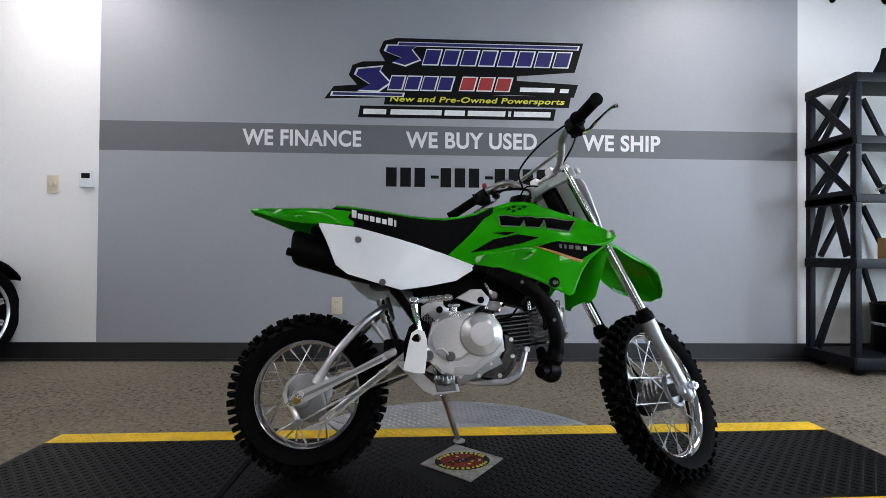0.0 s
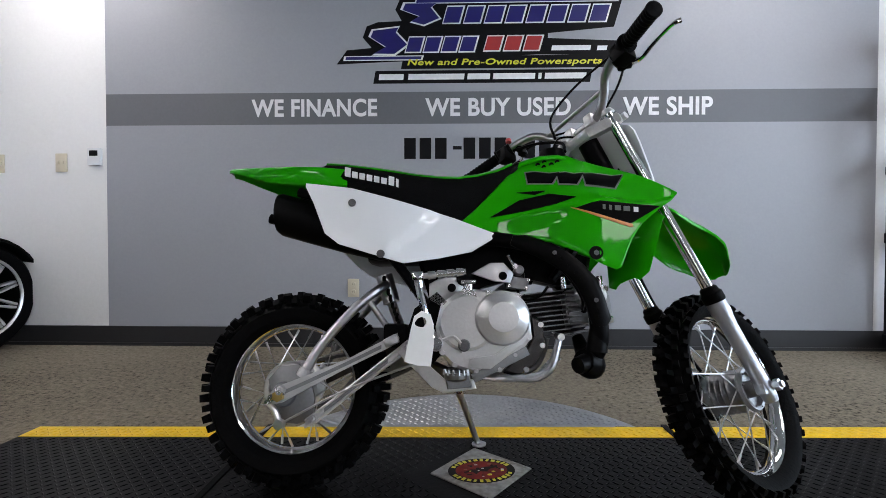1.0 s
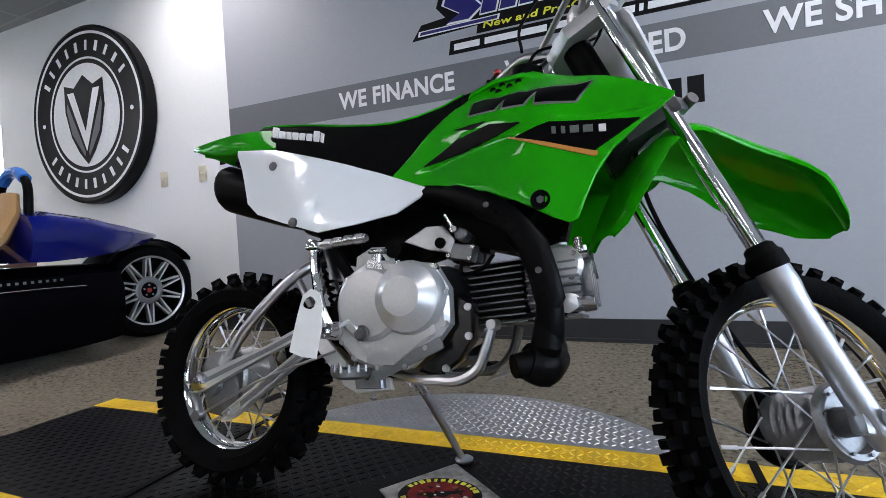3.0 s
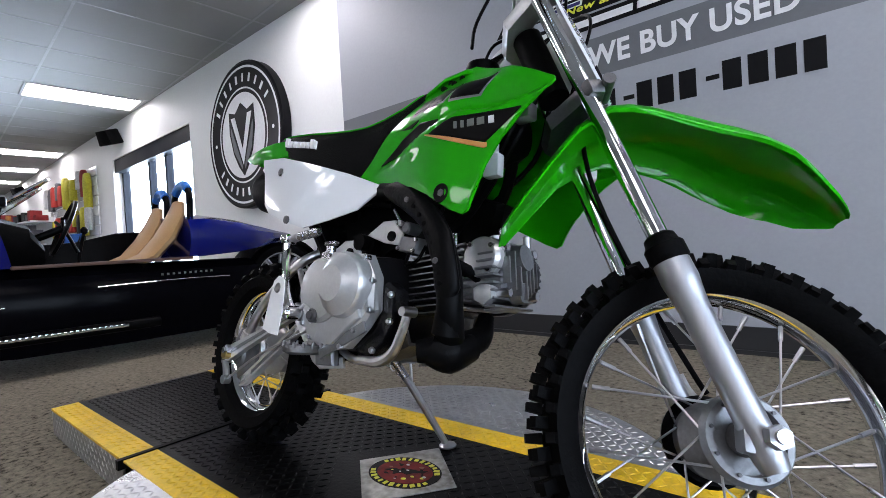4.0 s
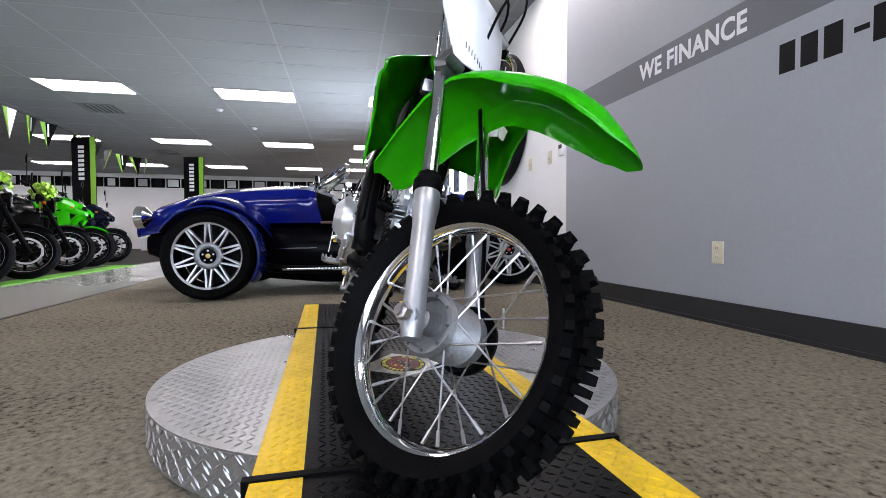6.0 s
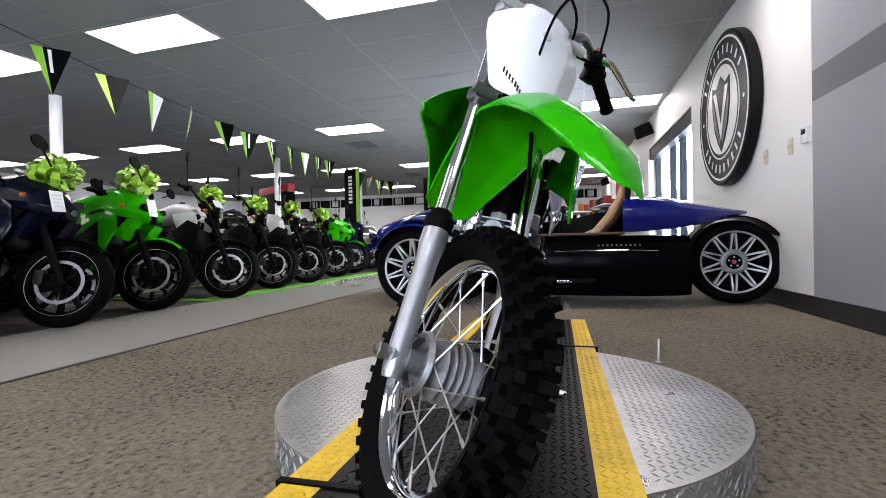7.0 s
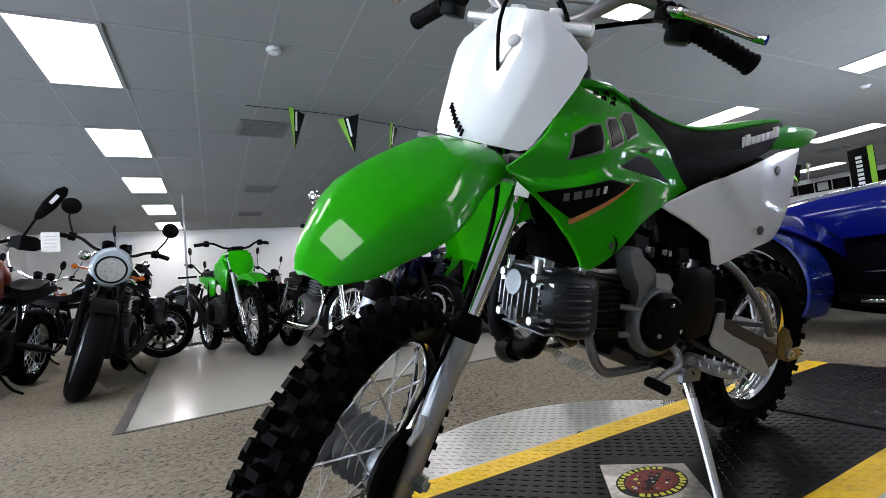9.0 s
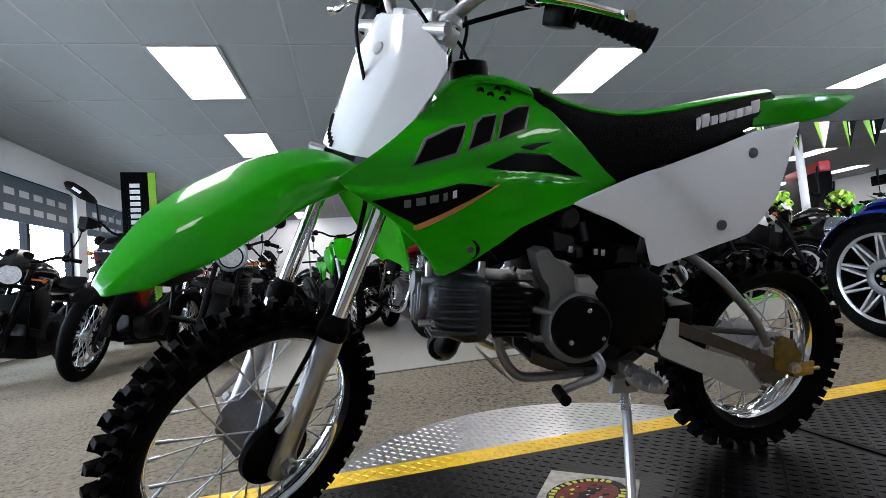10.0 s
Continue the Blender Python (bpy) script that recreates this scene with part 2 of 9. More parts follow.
ALU_SATIN = material("brushed silver fork slider", (0.44, 0.45, 0.475), 0.38, metal=0.85, grain=120, vary=0.08, bump=0.02, stretch=(1, 1, 0.1))
DARK_ALU = material("dark cast engine metal", (0.12, 0.12, 0.125), 0.42, metal=0.7, grain=150, vary=0.15, bump=0.1)
GOLD = material("yellow zinc plating", (0.55, 0.40, 0.14), 0.35, metal=1.0, grain=60, vary=0.15)
ORANGE = material("copper orange decal", (0.55, 0.22, 0.05), 0.3, vary=0.04, bump=0)
DULL_DECAL = material("dull dark grey decal", (0.11, 0.125, 0.11), 0.4, vary=0.04, bump=0)
GREY_DECAL = material("light grey decal", (0.55, 0.56, 0.57), 0.35, vary=0.03, bump=0)
PAPER = material("white paper tag", (0.8, 0.8, 0.78), 0.7, grain=60, vary=0.03)
DECK_SILVER = material("bright aluminium tread plate", (0.56, 0.565, 0.57), 0.29, metal=0.92, grain=90, vary=0.15, patch=6, bump=0.04)
DECK_BLACK = material("black painted tread plate", (0.0035, 0.0035, 0.0038), 0.34, spec=0.1, grain=110, vary=0.3, patch=9, bump=0.08)
DECK_YELLOW = material("yellow painted tread plate", (0.95, 0.60, 0.003), 0.45, grain=120, vary=0.12, patch=12, bump=0.06, second=(0.66, 0.40, 0.008))
BLUE_PAINT = material("deep metallic blue car paint", (0.002, 0.007, 0.15), 0.14, metal=0.1, spec=0.2, coat=0.7, grain=300, vary=0.06, bump=0.0)
GLOSS_BLACK = material("gloss black car paint", (0.002, 0.002, 0.0032), 0.2, spec=0.03, coat=0.0, grain=40, vary=0.1, bump=0.0)
TAN = material("tan leather", (0.40, 0.22, 0.085), 0.5, grain=90, vary=0.1, bump=0.12)
GLASS = bpy.data.materials.new("thin window glass")
GLASS.use_nodes = True
_nt = GLASS.node_tree
_mix, _pass, _shine = _nt.nodes.new("ShaderNodeMixShader"), _nt.nodes.new("ShaderNodeBsdfTransparent"), _nt.nodes.new("ShaderNodeBsdfGlossy")
_mix.inputs[0].default_value, _shine.inputs["Roughness"].default_value = 0.06, 0.02
_nt.links.new(_pass.outputs[0], _mix.inputs[1])
_nt.links.new(_shine.outputs[0], _mix.inputs[2])
_nt.links.new(_mix.outputs[0], _nt.nodes["Material Output"].inputs["Surface"])
FILM_BLUE = material("blue paint under crinkled film", (0.004, 0.016, 0.15), 0.16, coat=1.0, spec=0.5, grain=22, vary=0.2, bump=0.9)
TEAL_GLASS = clear("greenish clear screen", (0.62, 0.78, 0.76), 0.02)
SMOKE = clear("pale clear plastic", (0.9, 0.95, 1.0), 0.05)

# ---- the room ----
WALL_Y, CEIL_Z = 1.81, 2.745
WEST, EAST, SOUTH = -18.0, 4.3, -14.8
WIN_X0, WIN_X1, WIN_Z0, WIN_Z1 = -8.1, -5.2, 0.12, 2.2


def slab(x0, x1, y0, y1, z0, z1):
    return box(((x0 + x1) / 2, (y0 + y1) / 2, (z0 + z1) / 2), (x1 - x0, y1 - y0, z1 - z0))


structure("wall_north", join(
    slab(WIN_X1, EAST + 0.15, WALL_Y, WALL_Y + 0.25, 0, CEIL_Z), slab(WEST - 0.15, WIN_X0, WALL_Y, WALL_Y + 0.25, 0, CEIL_Z),
    slab(WIN_X0, WIN_X1, WALL_Y, WALL_Y + 0.25, WIN_Z1, CEIL_Z), slab(WIN_X0, WIN_X1, WALL_Y, WALL_Y + 0.25, 0, WIN_Z0)), WHITE_WALL, "white painted showroom wall behind the display bike")
GREY_X0, GREY_X1, BAND_Z0, BAND_Z1 = -2.31, 2.50, 1.41, 1.61
paint_low = structure("wall_paint_lower", slab(GREY_X0, GREY_X1, WALL_Y - 0.003, WALL_Y, 0.12, BAND_Z0), GREY_WALL, "light grey painted wall field")
paint_band = structure("wall_paint_band", slab(GREY_X0, GREY_X1, WALL_Y - 0.003, WALL_Y, BAND_Z0, BAND_Z1), BAND_GREY, "dark grey painted band across the wall")
structure("wall_paint_upper", slab(GREY_X0, GREY_X1, WALL_Y - 0.003, WALL_Y, BAND_Z1, CEIL_Z), GREY_WALL, "light grey painted wall field")
structure("baseboard_north", join(slab(WIN_X1, EAST, WALL_Y - 0.012, WALL_Y, 0.0, 0.125), slab(WIN_X1, EAST, WALL_Y - 0.02, WALL_Y - 0.012, 0.0, 0.02)), BLACK_BASE, "black vinyl cove baseboard")
EW = [(-2.6, 0.9), (-5.1, -2.9), (-7.6, -5.4), (-10.1, -7.9)]  # east windows, along y
east = [slab(EAST, EAST + 0.2, SOUTH - 0.15, WALL_Y + 0.25, 2.35, CEIL_Z), slab(EAST, EAST + 0.2, SOUTH - 0.15, WALL_Y + 0.25, 0, 0.45)]
edges = [WALL_Y + 0.25] + [e for a, b in EW for e in (b, a)] + [SOUTH - 0.15]
for a, b in zip(edges[::2], edges[1::2]):
    east.append(slab(EAST, EAST + 0.2, b, a, 0.45, 2.35))
structure("wall_east", join(*east), WHITE_WALL, "white wall with large shop windows")
structure("wall_south", slab(WEST - 0.15, EAST + 0.2, SOUTH - 0.15, SOUTH, 0, CEIL_Z), WHITE_WALL, "white far wall of the showroom")
structure("wall_west", slab(WEST - 0.15, WEST, SOUTH, WALL_Y, 0, CEIL_Z), WHITE_WALL, "white end wall of the showroom")

# floor: carpet round the display, pale polished tile aisles, dark carpet under the rows
SEAM_Y, SEAM_X, ROW_X, ROW_Y = -1.98, 1.12, -0.50, -3.2
structure("floor_carpet", slab(WEST, EAST, SEAM_Y, WALL_Y, -0.1, 0.0), CARPET, "brown grey cut pile carpet")
structure("floor_carpet_side", slab(SEAM_X, EAST, SOUTH, SEAM_Y, -0.1, 0.0), CARPET, "brown grey cut pile carpet")
structure("floor_tile_aisle", slab(WEST, SEAM_X, ROW_Y, SEAM_Y, -0.1, 0.0), TILE, "pale polished floor tiles, reflecting the lamps")
structure("floor_tile_branch", slab(ROW_X, SEAM_X, SOUTH, ROW_Y, -0.1, 0.0), TILE, "pale polished floor tiles, reflecting the lamps")
structure("floor_carpet_row", slab(WEST, ROW_X, SOUTH, ROW_Y, -0.1, 0.0), CARPET_DARK, "dark carpet under the motorcycle row")
structure("trim_floor_edge", join(slab(WEST, SEAM_X, SEAM_Y - 0.012, SEAM_Y + 0.012, 0.0, 0.004), slab(SEAM_X - 0.025, SEAM_X + 0.025, SOUTH, SEAM_Y, 0.0, 0.004),
          slab(WEST, ROW_X, ROW_Y - 0.02, ROW_Y + 0.02, 0.0, 0.004), slab(ROW_X - 0.02, ROW_X + 0.02, SOUTH, ROW_Y - 0.02, 0.0, 0.004)), JOINT, "dark rubber edge strip between floorings")

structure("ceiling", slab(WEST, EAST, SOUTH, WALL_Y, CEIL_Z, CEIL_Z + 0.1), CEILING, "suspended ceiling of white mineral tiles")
# the tile grid stands a little askew to the wall
GRID = Matrix.Translation((-2.70, -3.86, 0)) @ Matrix.Rotation(radians(-2.6), 4, "Z")
TILE_X, TILE_Y, PITCH_X, PITCH_Y = 0.607, 1.22, 4.25, 2.44


def clipped_bar(a, b, w, z0, z1):
    """A flat bar between two points of the grid, cut off at the walls."""
    p, q = GRID @ Vector((*a, 0)), GRID @ Vector((*b, 0))
    for k, lo, hi in ((0, WEST, EAST), (1, SOUTH, WALL_Y)):
        if abs(q[k] - p[k]) < 1e-6:
            continue
        ends = sorted(((lo + 0.005 - p[k]) / (q[k] - p[k]), (hi - 0.005 - p[k]) / (q[k] - p[k])))
        u0, u1 = max(0.0, ends[0]), min(1.0, ends[1])
        if u1 <= u0:
            return [], []
        p, q = p + (q - p) * u0, p + (q - p) * u1
    n = Vector((-(q - p).y, (q - p).x, 0)).normalized() * w
    return loft([[(c.x, c.y, z) for c in (p - n, p + n, q + n, q - n)] for z in (z0, z1)])


bars = []
for i in range(-27, 13):
    bars.append(clipped_bar(((i + 0.5) * TILE_X, -13), ((i + 0.5) * TILE_X, 8), 0.011, CEIL_Z - 0.003, CEIL_Z))
for i in range(-10, 6):
    bars.append(clipped_bar((-17, (i + 0.5) * TILE_Y), (9, (i + 0.5) * TILE_Y), 0.011, CEIL_Z - 0.005, CEIL_Z - 0.003))
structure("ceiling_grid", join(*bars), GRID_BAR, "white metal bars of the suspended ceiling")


def ceiling_light():
    ob = thing("ceiling_light", pose(0, 0, 0), "recessed white ceiling light with a glowing rectangular diffuser", "ceiling light", "ceiling lights in rows")
    part("frame", join(slab(-0.305, 0.305, 0.58, 0.61, -0.008, 0), slab(-0.305, 0.305, -0.61, -0.58, -0.008, 0), slab(-0.305, -0.275, -0.58, 0.58, -0.008, 0), slab(0.275, 0.305, -0.58, 0.58, -0.008, 0)), GRID_BAR, ob)
    part("diffuser", slab(-0.275, 0.275, -0.58, 0.58, -0.0065, -0.001), LAMP, ob, "glowing acrylic diffuser")
    return ob


first = ceiling_light()
first.matrix_world = GRID @ pose(PITCH_X, 0, CEIL_Z - 0.005)
for i in (1, 0, -1, -2, -3):
    for k in range(-4, 3):
        x, y, _ = GRID @ Vector((PITCH_X * i, PITCH_Y * k, 0))
        if (i, k) != (1, 0) and SOUTH + 0.7 < y < WALL_Y and WEST + 0.4 < x < EAST - 0.4:
            copy_thing(first, pose(x, min(y, WALL_Y - 0.66), CEIL_Z - 0.005, 0, 0, -2.6))
# one more between two rows by the wall past the window
copy_thing(first, pose(-13.1, WALL_Y - 0.66, CEIL_Z - 0.005, 0, 0, -2.6))

# windows
FRAME_DARK = material("dark bronze window frame", (0.006, 0.008, 0.012), 0.5, spec=0.1)


def window_unit(name, length, z0, z1, posts, m):
    """A glazed opening along local x, its outside towards +y."""
    w = tagged(new(name), "tall shop window with dark metal frame and bright daylight", kind="structure")
    w.matrix_world = m
    part("window_frame", join(box((length / 2, 0, z0 + 0.03), (length, 0.08, 0.06)), box((length / 2, 0, z1 - 0.05), (length, 0.08, 0.10)),
         *[box((x, 0, (z0 + z1) / 2), (0.07, 0.09, z1 - z0 - 0.16)) for x in posts]), FRAME_DARK, w)
    for a, b in zip(posts, posts[1:]):
        g = part("pane", box(((a + b) / 2, 0.01, (z0 + z1) / 2), (b - a - 0.07, 0.008, z1 - z0 - 0.16)), GLASS, w)
        g.visible_shadow = False
    return w


window_unit("window_1", WIN_X1 - WIN_X0, WIN_Z0, WIN_Z1, [0.035, 1.18, 1.80, 2.865], pose(WIN_X0, WALL_Y + 0.16, 0))
for i, (a, b) in enumerate(EW):
    n = max(2, round((b - a) / 1.1))
    window_unit("window_%d" % (i + 2), b - a, 0.45, 2.35, [0.035 + (b - a - 0.07) * k / n for k in range(n + 1)], pose(EAST + 0.12, b, 0, 0, 0, -90))
structure("backdrop_north", slab(WIN_X0 - 22.0, WIN_X1 + 2.5, WALL_Y + 2.2, WALL_Y + 2.25, -0.5, 4), DAY_NORTH, "bright overcast daylight outside the windows")
structure("backdrop_east", slab(EAST + 1.6, EAST + 1.65, SOUTH, WALL_Y, -0.5, 4), DAY_EAST, "bright overcast daylight outside the windows")
# added pale slabs outside, throwing window light up onto the ceiling
GROUND_BOUNCE = material("pale slab for bounced daylight", (0.55, 0.55, 0.54), 0.8, grain=25, vary=0.08, patch=1.2, bump=0.1)
structure("bounce_slab_north", slab(WIN_X0 - 22.0, WIN_X1 + 2.5, WALL_Y + 0.25, WALL_Y + 2.2, -0.15, -0.04), GROUND_BOUNCE, "added slab outside that bounces daylight onto the ceiling")
structure("bounce_slab_east", slab(EAST + 0.3, EAST + 1.6, SOUTH, WALL_Y, -0.15, -0.04), GROUND_BOUNCE, "added slab outside that bounces daylight onto the ceiling")
# dark roller blind box in the head of the north window
structure("trim_window_head", slab(WIN_X0, WIN_X1, WALL_Y + 0.02, WALL_Y + 0.14, WIN_Z1 - 0.20, WIN_Z1), FRAME_DARK, "dark blind box over the window")

# ---- lettering on the wall ----
INK_WHITE = material("white vinyl lettering", (0.82, 0.82, 0.82), 0.4, bump=0)
INK_BLACK = material("black vinyl lettering", (0.006, 0.006, 0.007), 0.45, spec=0.1, bump=0)
INK_NAVY = material("navy blue vinyl", (0.012, 0.010, 0.13), 0.35, bump=0)
INK_RED = material("red vinyl", (0.42, 0.03, 0.03), 0.35, bump=0)
INK_YELLOW = material("yellow vinyl", (0.70, 0.68, 0.05), 0.35, bump=0)
FACE = WALL_Y - 0.004
lettering("WE FINANCE", 0.112, 0.80, -1.365, 1.458, FACE, INK_WHITE, paint_band, bold=0.027)
lettering("WE BUY USED", 0.114, 0.905, -0.262, 1.456, FACE, INK_WHITE, paint_band, bold=0.027)
lettering("WE SHIP", 0.114, 0.55, 0.962, 1.455, FACE, INK_WHITE, paint_band, bold=0.027)


def bar(x0, x1, z0, z1, y=FACE, lean=0.0, depth=0.0008):
    s = lean * (z1 - z0)
    return prism([(x0, z0), (x1, z0), (x1 + s, z1), (x0 + s, z1)], y, y - depth)


# the number below the band, as plain bars of its size
x = -0.395
for g in (3, 1, 3, 1, 4):
    if g == 1:
        part("number_bar", bar(x + 0.004, x + 0.058, 1.248, 1.270), INK_BLACK, paint_low)
        x += 0.07
        continue
    for k in range(g):
        part("number_bar", bar(x, x + 0.073, 1.19, 1.322), INK_BLACK, paint_low)
        x += 0.097
    x += 0.012

# the dealer's sign painted on the wall, as plain shapes
sign = thing("wall_logo", pose(0, 0, 0), "large black, navy and white dealer logo painted on grey wall", "wall sign")
part("backing", prism([(-0.82, 1.785), (-0.755, 1.872), (-0.60, 1.885), (-0.655, 1.95), (-0.63, 2.02), (-0.56, 2.045), (-0.41, 2.05), (-0.45, 2.12), (-0.42, 2.19), (-0.33, 2.212), (0.965, 2.205), (0.905, 2.0), (0.50, 1.965), (0.50, 1.935), (0.93, 1.915), (0.90, 1.825), (0.44, 1.835), (-0.40, 1.80)], FACE, FACE - 0.0008), INK_BLACK, sign)
part("tagline_backing", prism([(-0.415, 1.752), (0.865, 1.752), (0.88, 1.83), (-0.40, 1.83)], FACE - 0.0012, FACE - 0.0016), INK_BLACK, sign)
part("address_backing", prism([(-0.59, 1.662), (0.76, 1.662), (0.775, 1.742), (-0.575, 1.742)], FACE, FACE - 0.0008), INK_BLACK, sign)
top = FACE - 0.002
for a, b, lower, upper, col in ((-0.33, 0.93, 2.155, 2.185, INK_WHITE), (-0.32, 0.92, 2.160, 2.180, INK_NAVY), (-0.78, -0.28, 1.805, 1.835, INK_WHITE), (-0.765, -0.29, 1.811, 1.829, INK_NAVY)):
    part("stripe", bar(a, b, lower, upper, top - (0.0012 if col is INK_NAVY else 0), 0.3), col, sign)
for outline in ([(-0.40, 2.165), (-0.18, 2.165), (-0.22, 2.135), (-0.16, 2.06), (-0.27, 2.015), (-0.36, 2.04), (-0.30, 2.075), (-0.42, 2.12)], [(-0.60, 2.0), (-0.42, 2.02), (-0.44, 1.985), (-0.36, 1.90), (-0.45, 1.835), (-0.60, 1.838), (-0.51, 1.885), (-0.62, 1.955)]):
    part("swash_edge", prism(outline, top, top - 0.0006), INK_WHITE, sign)
    c = [sum(p[i] for p in outline) / len(outline) for i in (0, 1)]
    part("swash", prism([(c[0] + (p[0] - c[0]) * 0.88, c[1] + (p[1] - c[1]) * 0.88) for p in outline], top - 0.0012, top - 0.0018), INK_NAVY, sign)
for n, x0, z0, h, w, gap, cols in ((8, -0.15, 2.035, 0.098, 0.098, 0.031, (INK_WHITE, INK_NAVY)), (4, -0.385, 1.858, 0.088, 0.088, 0.024, (INK_WHITE, INK_NAVY)), (3, 0.105, 1.862, 0.085, 0.092, 0.03, (INK_WHITE, INK_RED))):
    for k in range(n):
        a = x0 + k * (w + gap)
        part("letter_edge", bar(a - 0.008, a + w + 0.008, z0 - 0.008, z0 + h + 0.008, top, 0.28), cols[0], sign)
        part("letter_bar", bar(a, a + w, z0, z0 + h, top - 0.0012, 0.28), cols[1], sign)
part("place_bar", bar(0.52, 0.76, 1.858, 1.888, top, 0.2), INK_WHITE, sign)
part("place_bar", bar(0.80, 0.86, 1.856, 1.884, top, 0.2), INK_WHITE, sign)
for a, b in ((-0.555, -0.40), (-0.37, -0.02), (0.0, 0.14), (0.16, 0.42), (0.44, 0.46), (0.48, 0.735)):
    part("address_bar", bar(a, b, 1.684, 1.720, top, 0.1), INK_WHITE, sign)
lettering("New and Pre-Owned Powersports", 0.050, 1.21, -0.375, 1.762, FACE - 0.002, INK_YELLOW, sign, bold=0.02, shear=0.2)

# ---- display turntable and its runway ----
DECK_Z, DECK_R, JOINT_X, RUN_W, RUN_L, EDGE_W = 0.1035, 0.607, 0.612, 0.30, 1.35, 0.075
# the whole stand dips slightly towards its rear end
DECK = Matrix.Translation((-0.037, 0, 0)) @ Matrix.Rotation(-0.012, 4, "Y")


def lugs(inside, x0, x1, y0, y1, z, pitch=0.0185):
    """Raised tread pattern: short ridges, turned by quarter turns."""
    verts, faces = [], []
    ni, nj = int((x1 - x0) / pitch), int((y1 - y0) / pitch)
    for i in range(ni):
        for j in range(nj):
            x, y = x0 + (i + 0.5) * pitch, y0 + (j + 0.5) * pitch
            if not inside(x, y):
                continue
            a = radians(45 if (i + j) % 2 else -45)
            c, s = math.cos(a), math.sin(a)
            n = len(verts)
            for u, v, h in ((-0.0100, 0, 0), (0, -0.0032, 0), (0.0100, 0, 0), (0, 0.0032, 0), (-0.0045, 0, 0.0015), (0.0045, 0, 0.0015)):
                verts.append((x + u * c - v * s, y + u * s + v * c, z + h))
            faces += [(n, n + 1, n + 5, n + 4), (n + 1, n + 2, n + 5), (n + 2, n + 3, n + 4, n + 5), (n + 3, n, n + 4)]
    return verts, faces


def disc_outline(r, cut, side, n=48):
    a0 = math.acos(cut / r)
    return [(r * math.sin(a), side * r * math.cos(a)) for a in (-a0 + 2 * a0 * k / n for k in range(n + 1))]


turntable = thing("turntable", DECK, "round aluminium tread plate turntable with black and yellow runway", "display stand")
part("body", lathe([(DECK_R - 0.012, 0.004), (DECK_R - 0.004, 0.008), (DECK_R - 0.002, DECK_Z - 0.006), (DECK_R - 0.006, DECK_Z - 0.004)], axis="z", n=96), DECK_SILVER, turntable)
half = math.sqrt(DECK_R ** 2 - RUN_W ** 2)
for s in (-1, 1):
    part("top_plate", prism(disc_outline(DECK_R - 0.001, RUN_W, s), DECK_Z - 0.004, DECK_Z, "xy"), DECK_SILVER, turntable)
    part("yellow_edge", slab(-JOINT_X + 0.008, JOINT_X - 0.008, min(s * RUN_W, s * (RUN_W - EDGE_W)), max(s * RUN_W, s * (RUN_W - EDGE_W)), DECK_Z - 0.004, DECK_Z + 0.001), DECK_YELLOW, turntable, "yellow painted edge stripe")
    part("joint_bar", slab(min(s * (JOINT_X - 0.008), s * (JOINT_X + 0.008)), max(s * (JOINT_X - 0.008), s * (JOINT_X + 0.008)), -RUN_W - 0.012, RUN_W + 0.012, DECK_Z - 0.02, DECK_Z + 0.004), BLACK_PAINT, turntable, "black joint bar")
part("runway", slab(-JOINT_X + 0.008, JOINT_X - 0.008, -RUN_W + EDGE_W, RUN_W - EDGE_W, DECK_Z - 0.004, DECK_Z), DECK_BLACK, turntable, "black tread plate runway")
rim_lugs = []
for k in range(180):
    for j in range(4):
        a = 2 * math.pi * (k + 0.5 * (j % 2)) / 180
        lug = ([(u, 0.0, v) if i < 4 else (u, -0.0018, v) for i, (u, v) in enumerate(((-0.010, 0), (0, -0.003), (0.010, 0), (0, 0.003), (-0.004, 0), (0.004, 0)))], [(0, 1, 5, 4), (1, 2, 5), (2, 3, 4, 5), (3, 0, 4)])
        rim_lugs.append(moved(lug, Matrix.Rotation(a, 4, "Z") @ Matrix.Translation((0, -DECK_R + 0.002, 0.022 + 0.024 * j)) @ Matrix.Rotation(radians(40 if (k + j) % 2 else -40), 4, "Y")))
tagged(part("rim_tread", join(*rim_lugs), DECK_SILVER, turntable), kind="stuff")
tagged(part("silver_tread", lugs(lambda x, y: abs(y) > RUN_W + 0.012 and x * x + y * y < (DECK_R - 0.016) ** 2, -0.7, 0.7, -0.7, 0.7, DECK_Z), DECK_SILVER, turntable), kind="stuff")
tagged(part("black_tread", lugs(lambda x, y: abs(y) < RUN_W - EDGE_W - 0.01 and abs(x) < JOINT_X - 0.02 and abs(x) + abs(y) > 0.16, -0.62, 0.62, -0.3, 0.3, DECK_Z), DECK_BLACK, turntable), kind="stuff")
tagged(part("yellow_tread", lugs(lambda x, y: RUN_W - EDGE_W + 0.008 < abs(y) < RUN_W - 0.008 and abs(x) < JOINT_X - 0.02, -0.62, 0.62, -0.324, 0.324, DECK_Z + 0.001), DECK_YELLOW, turntable), kind="stuff")
rim_v, rim_f = [], []
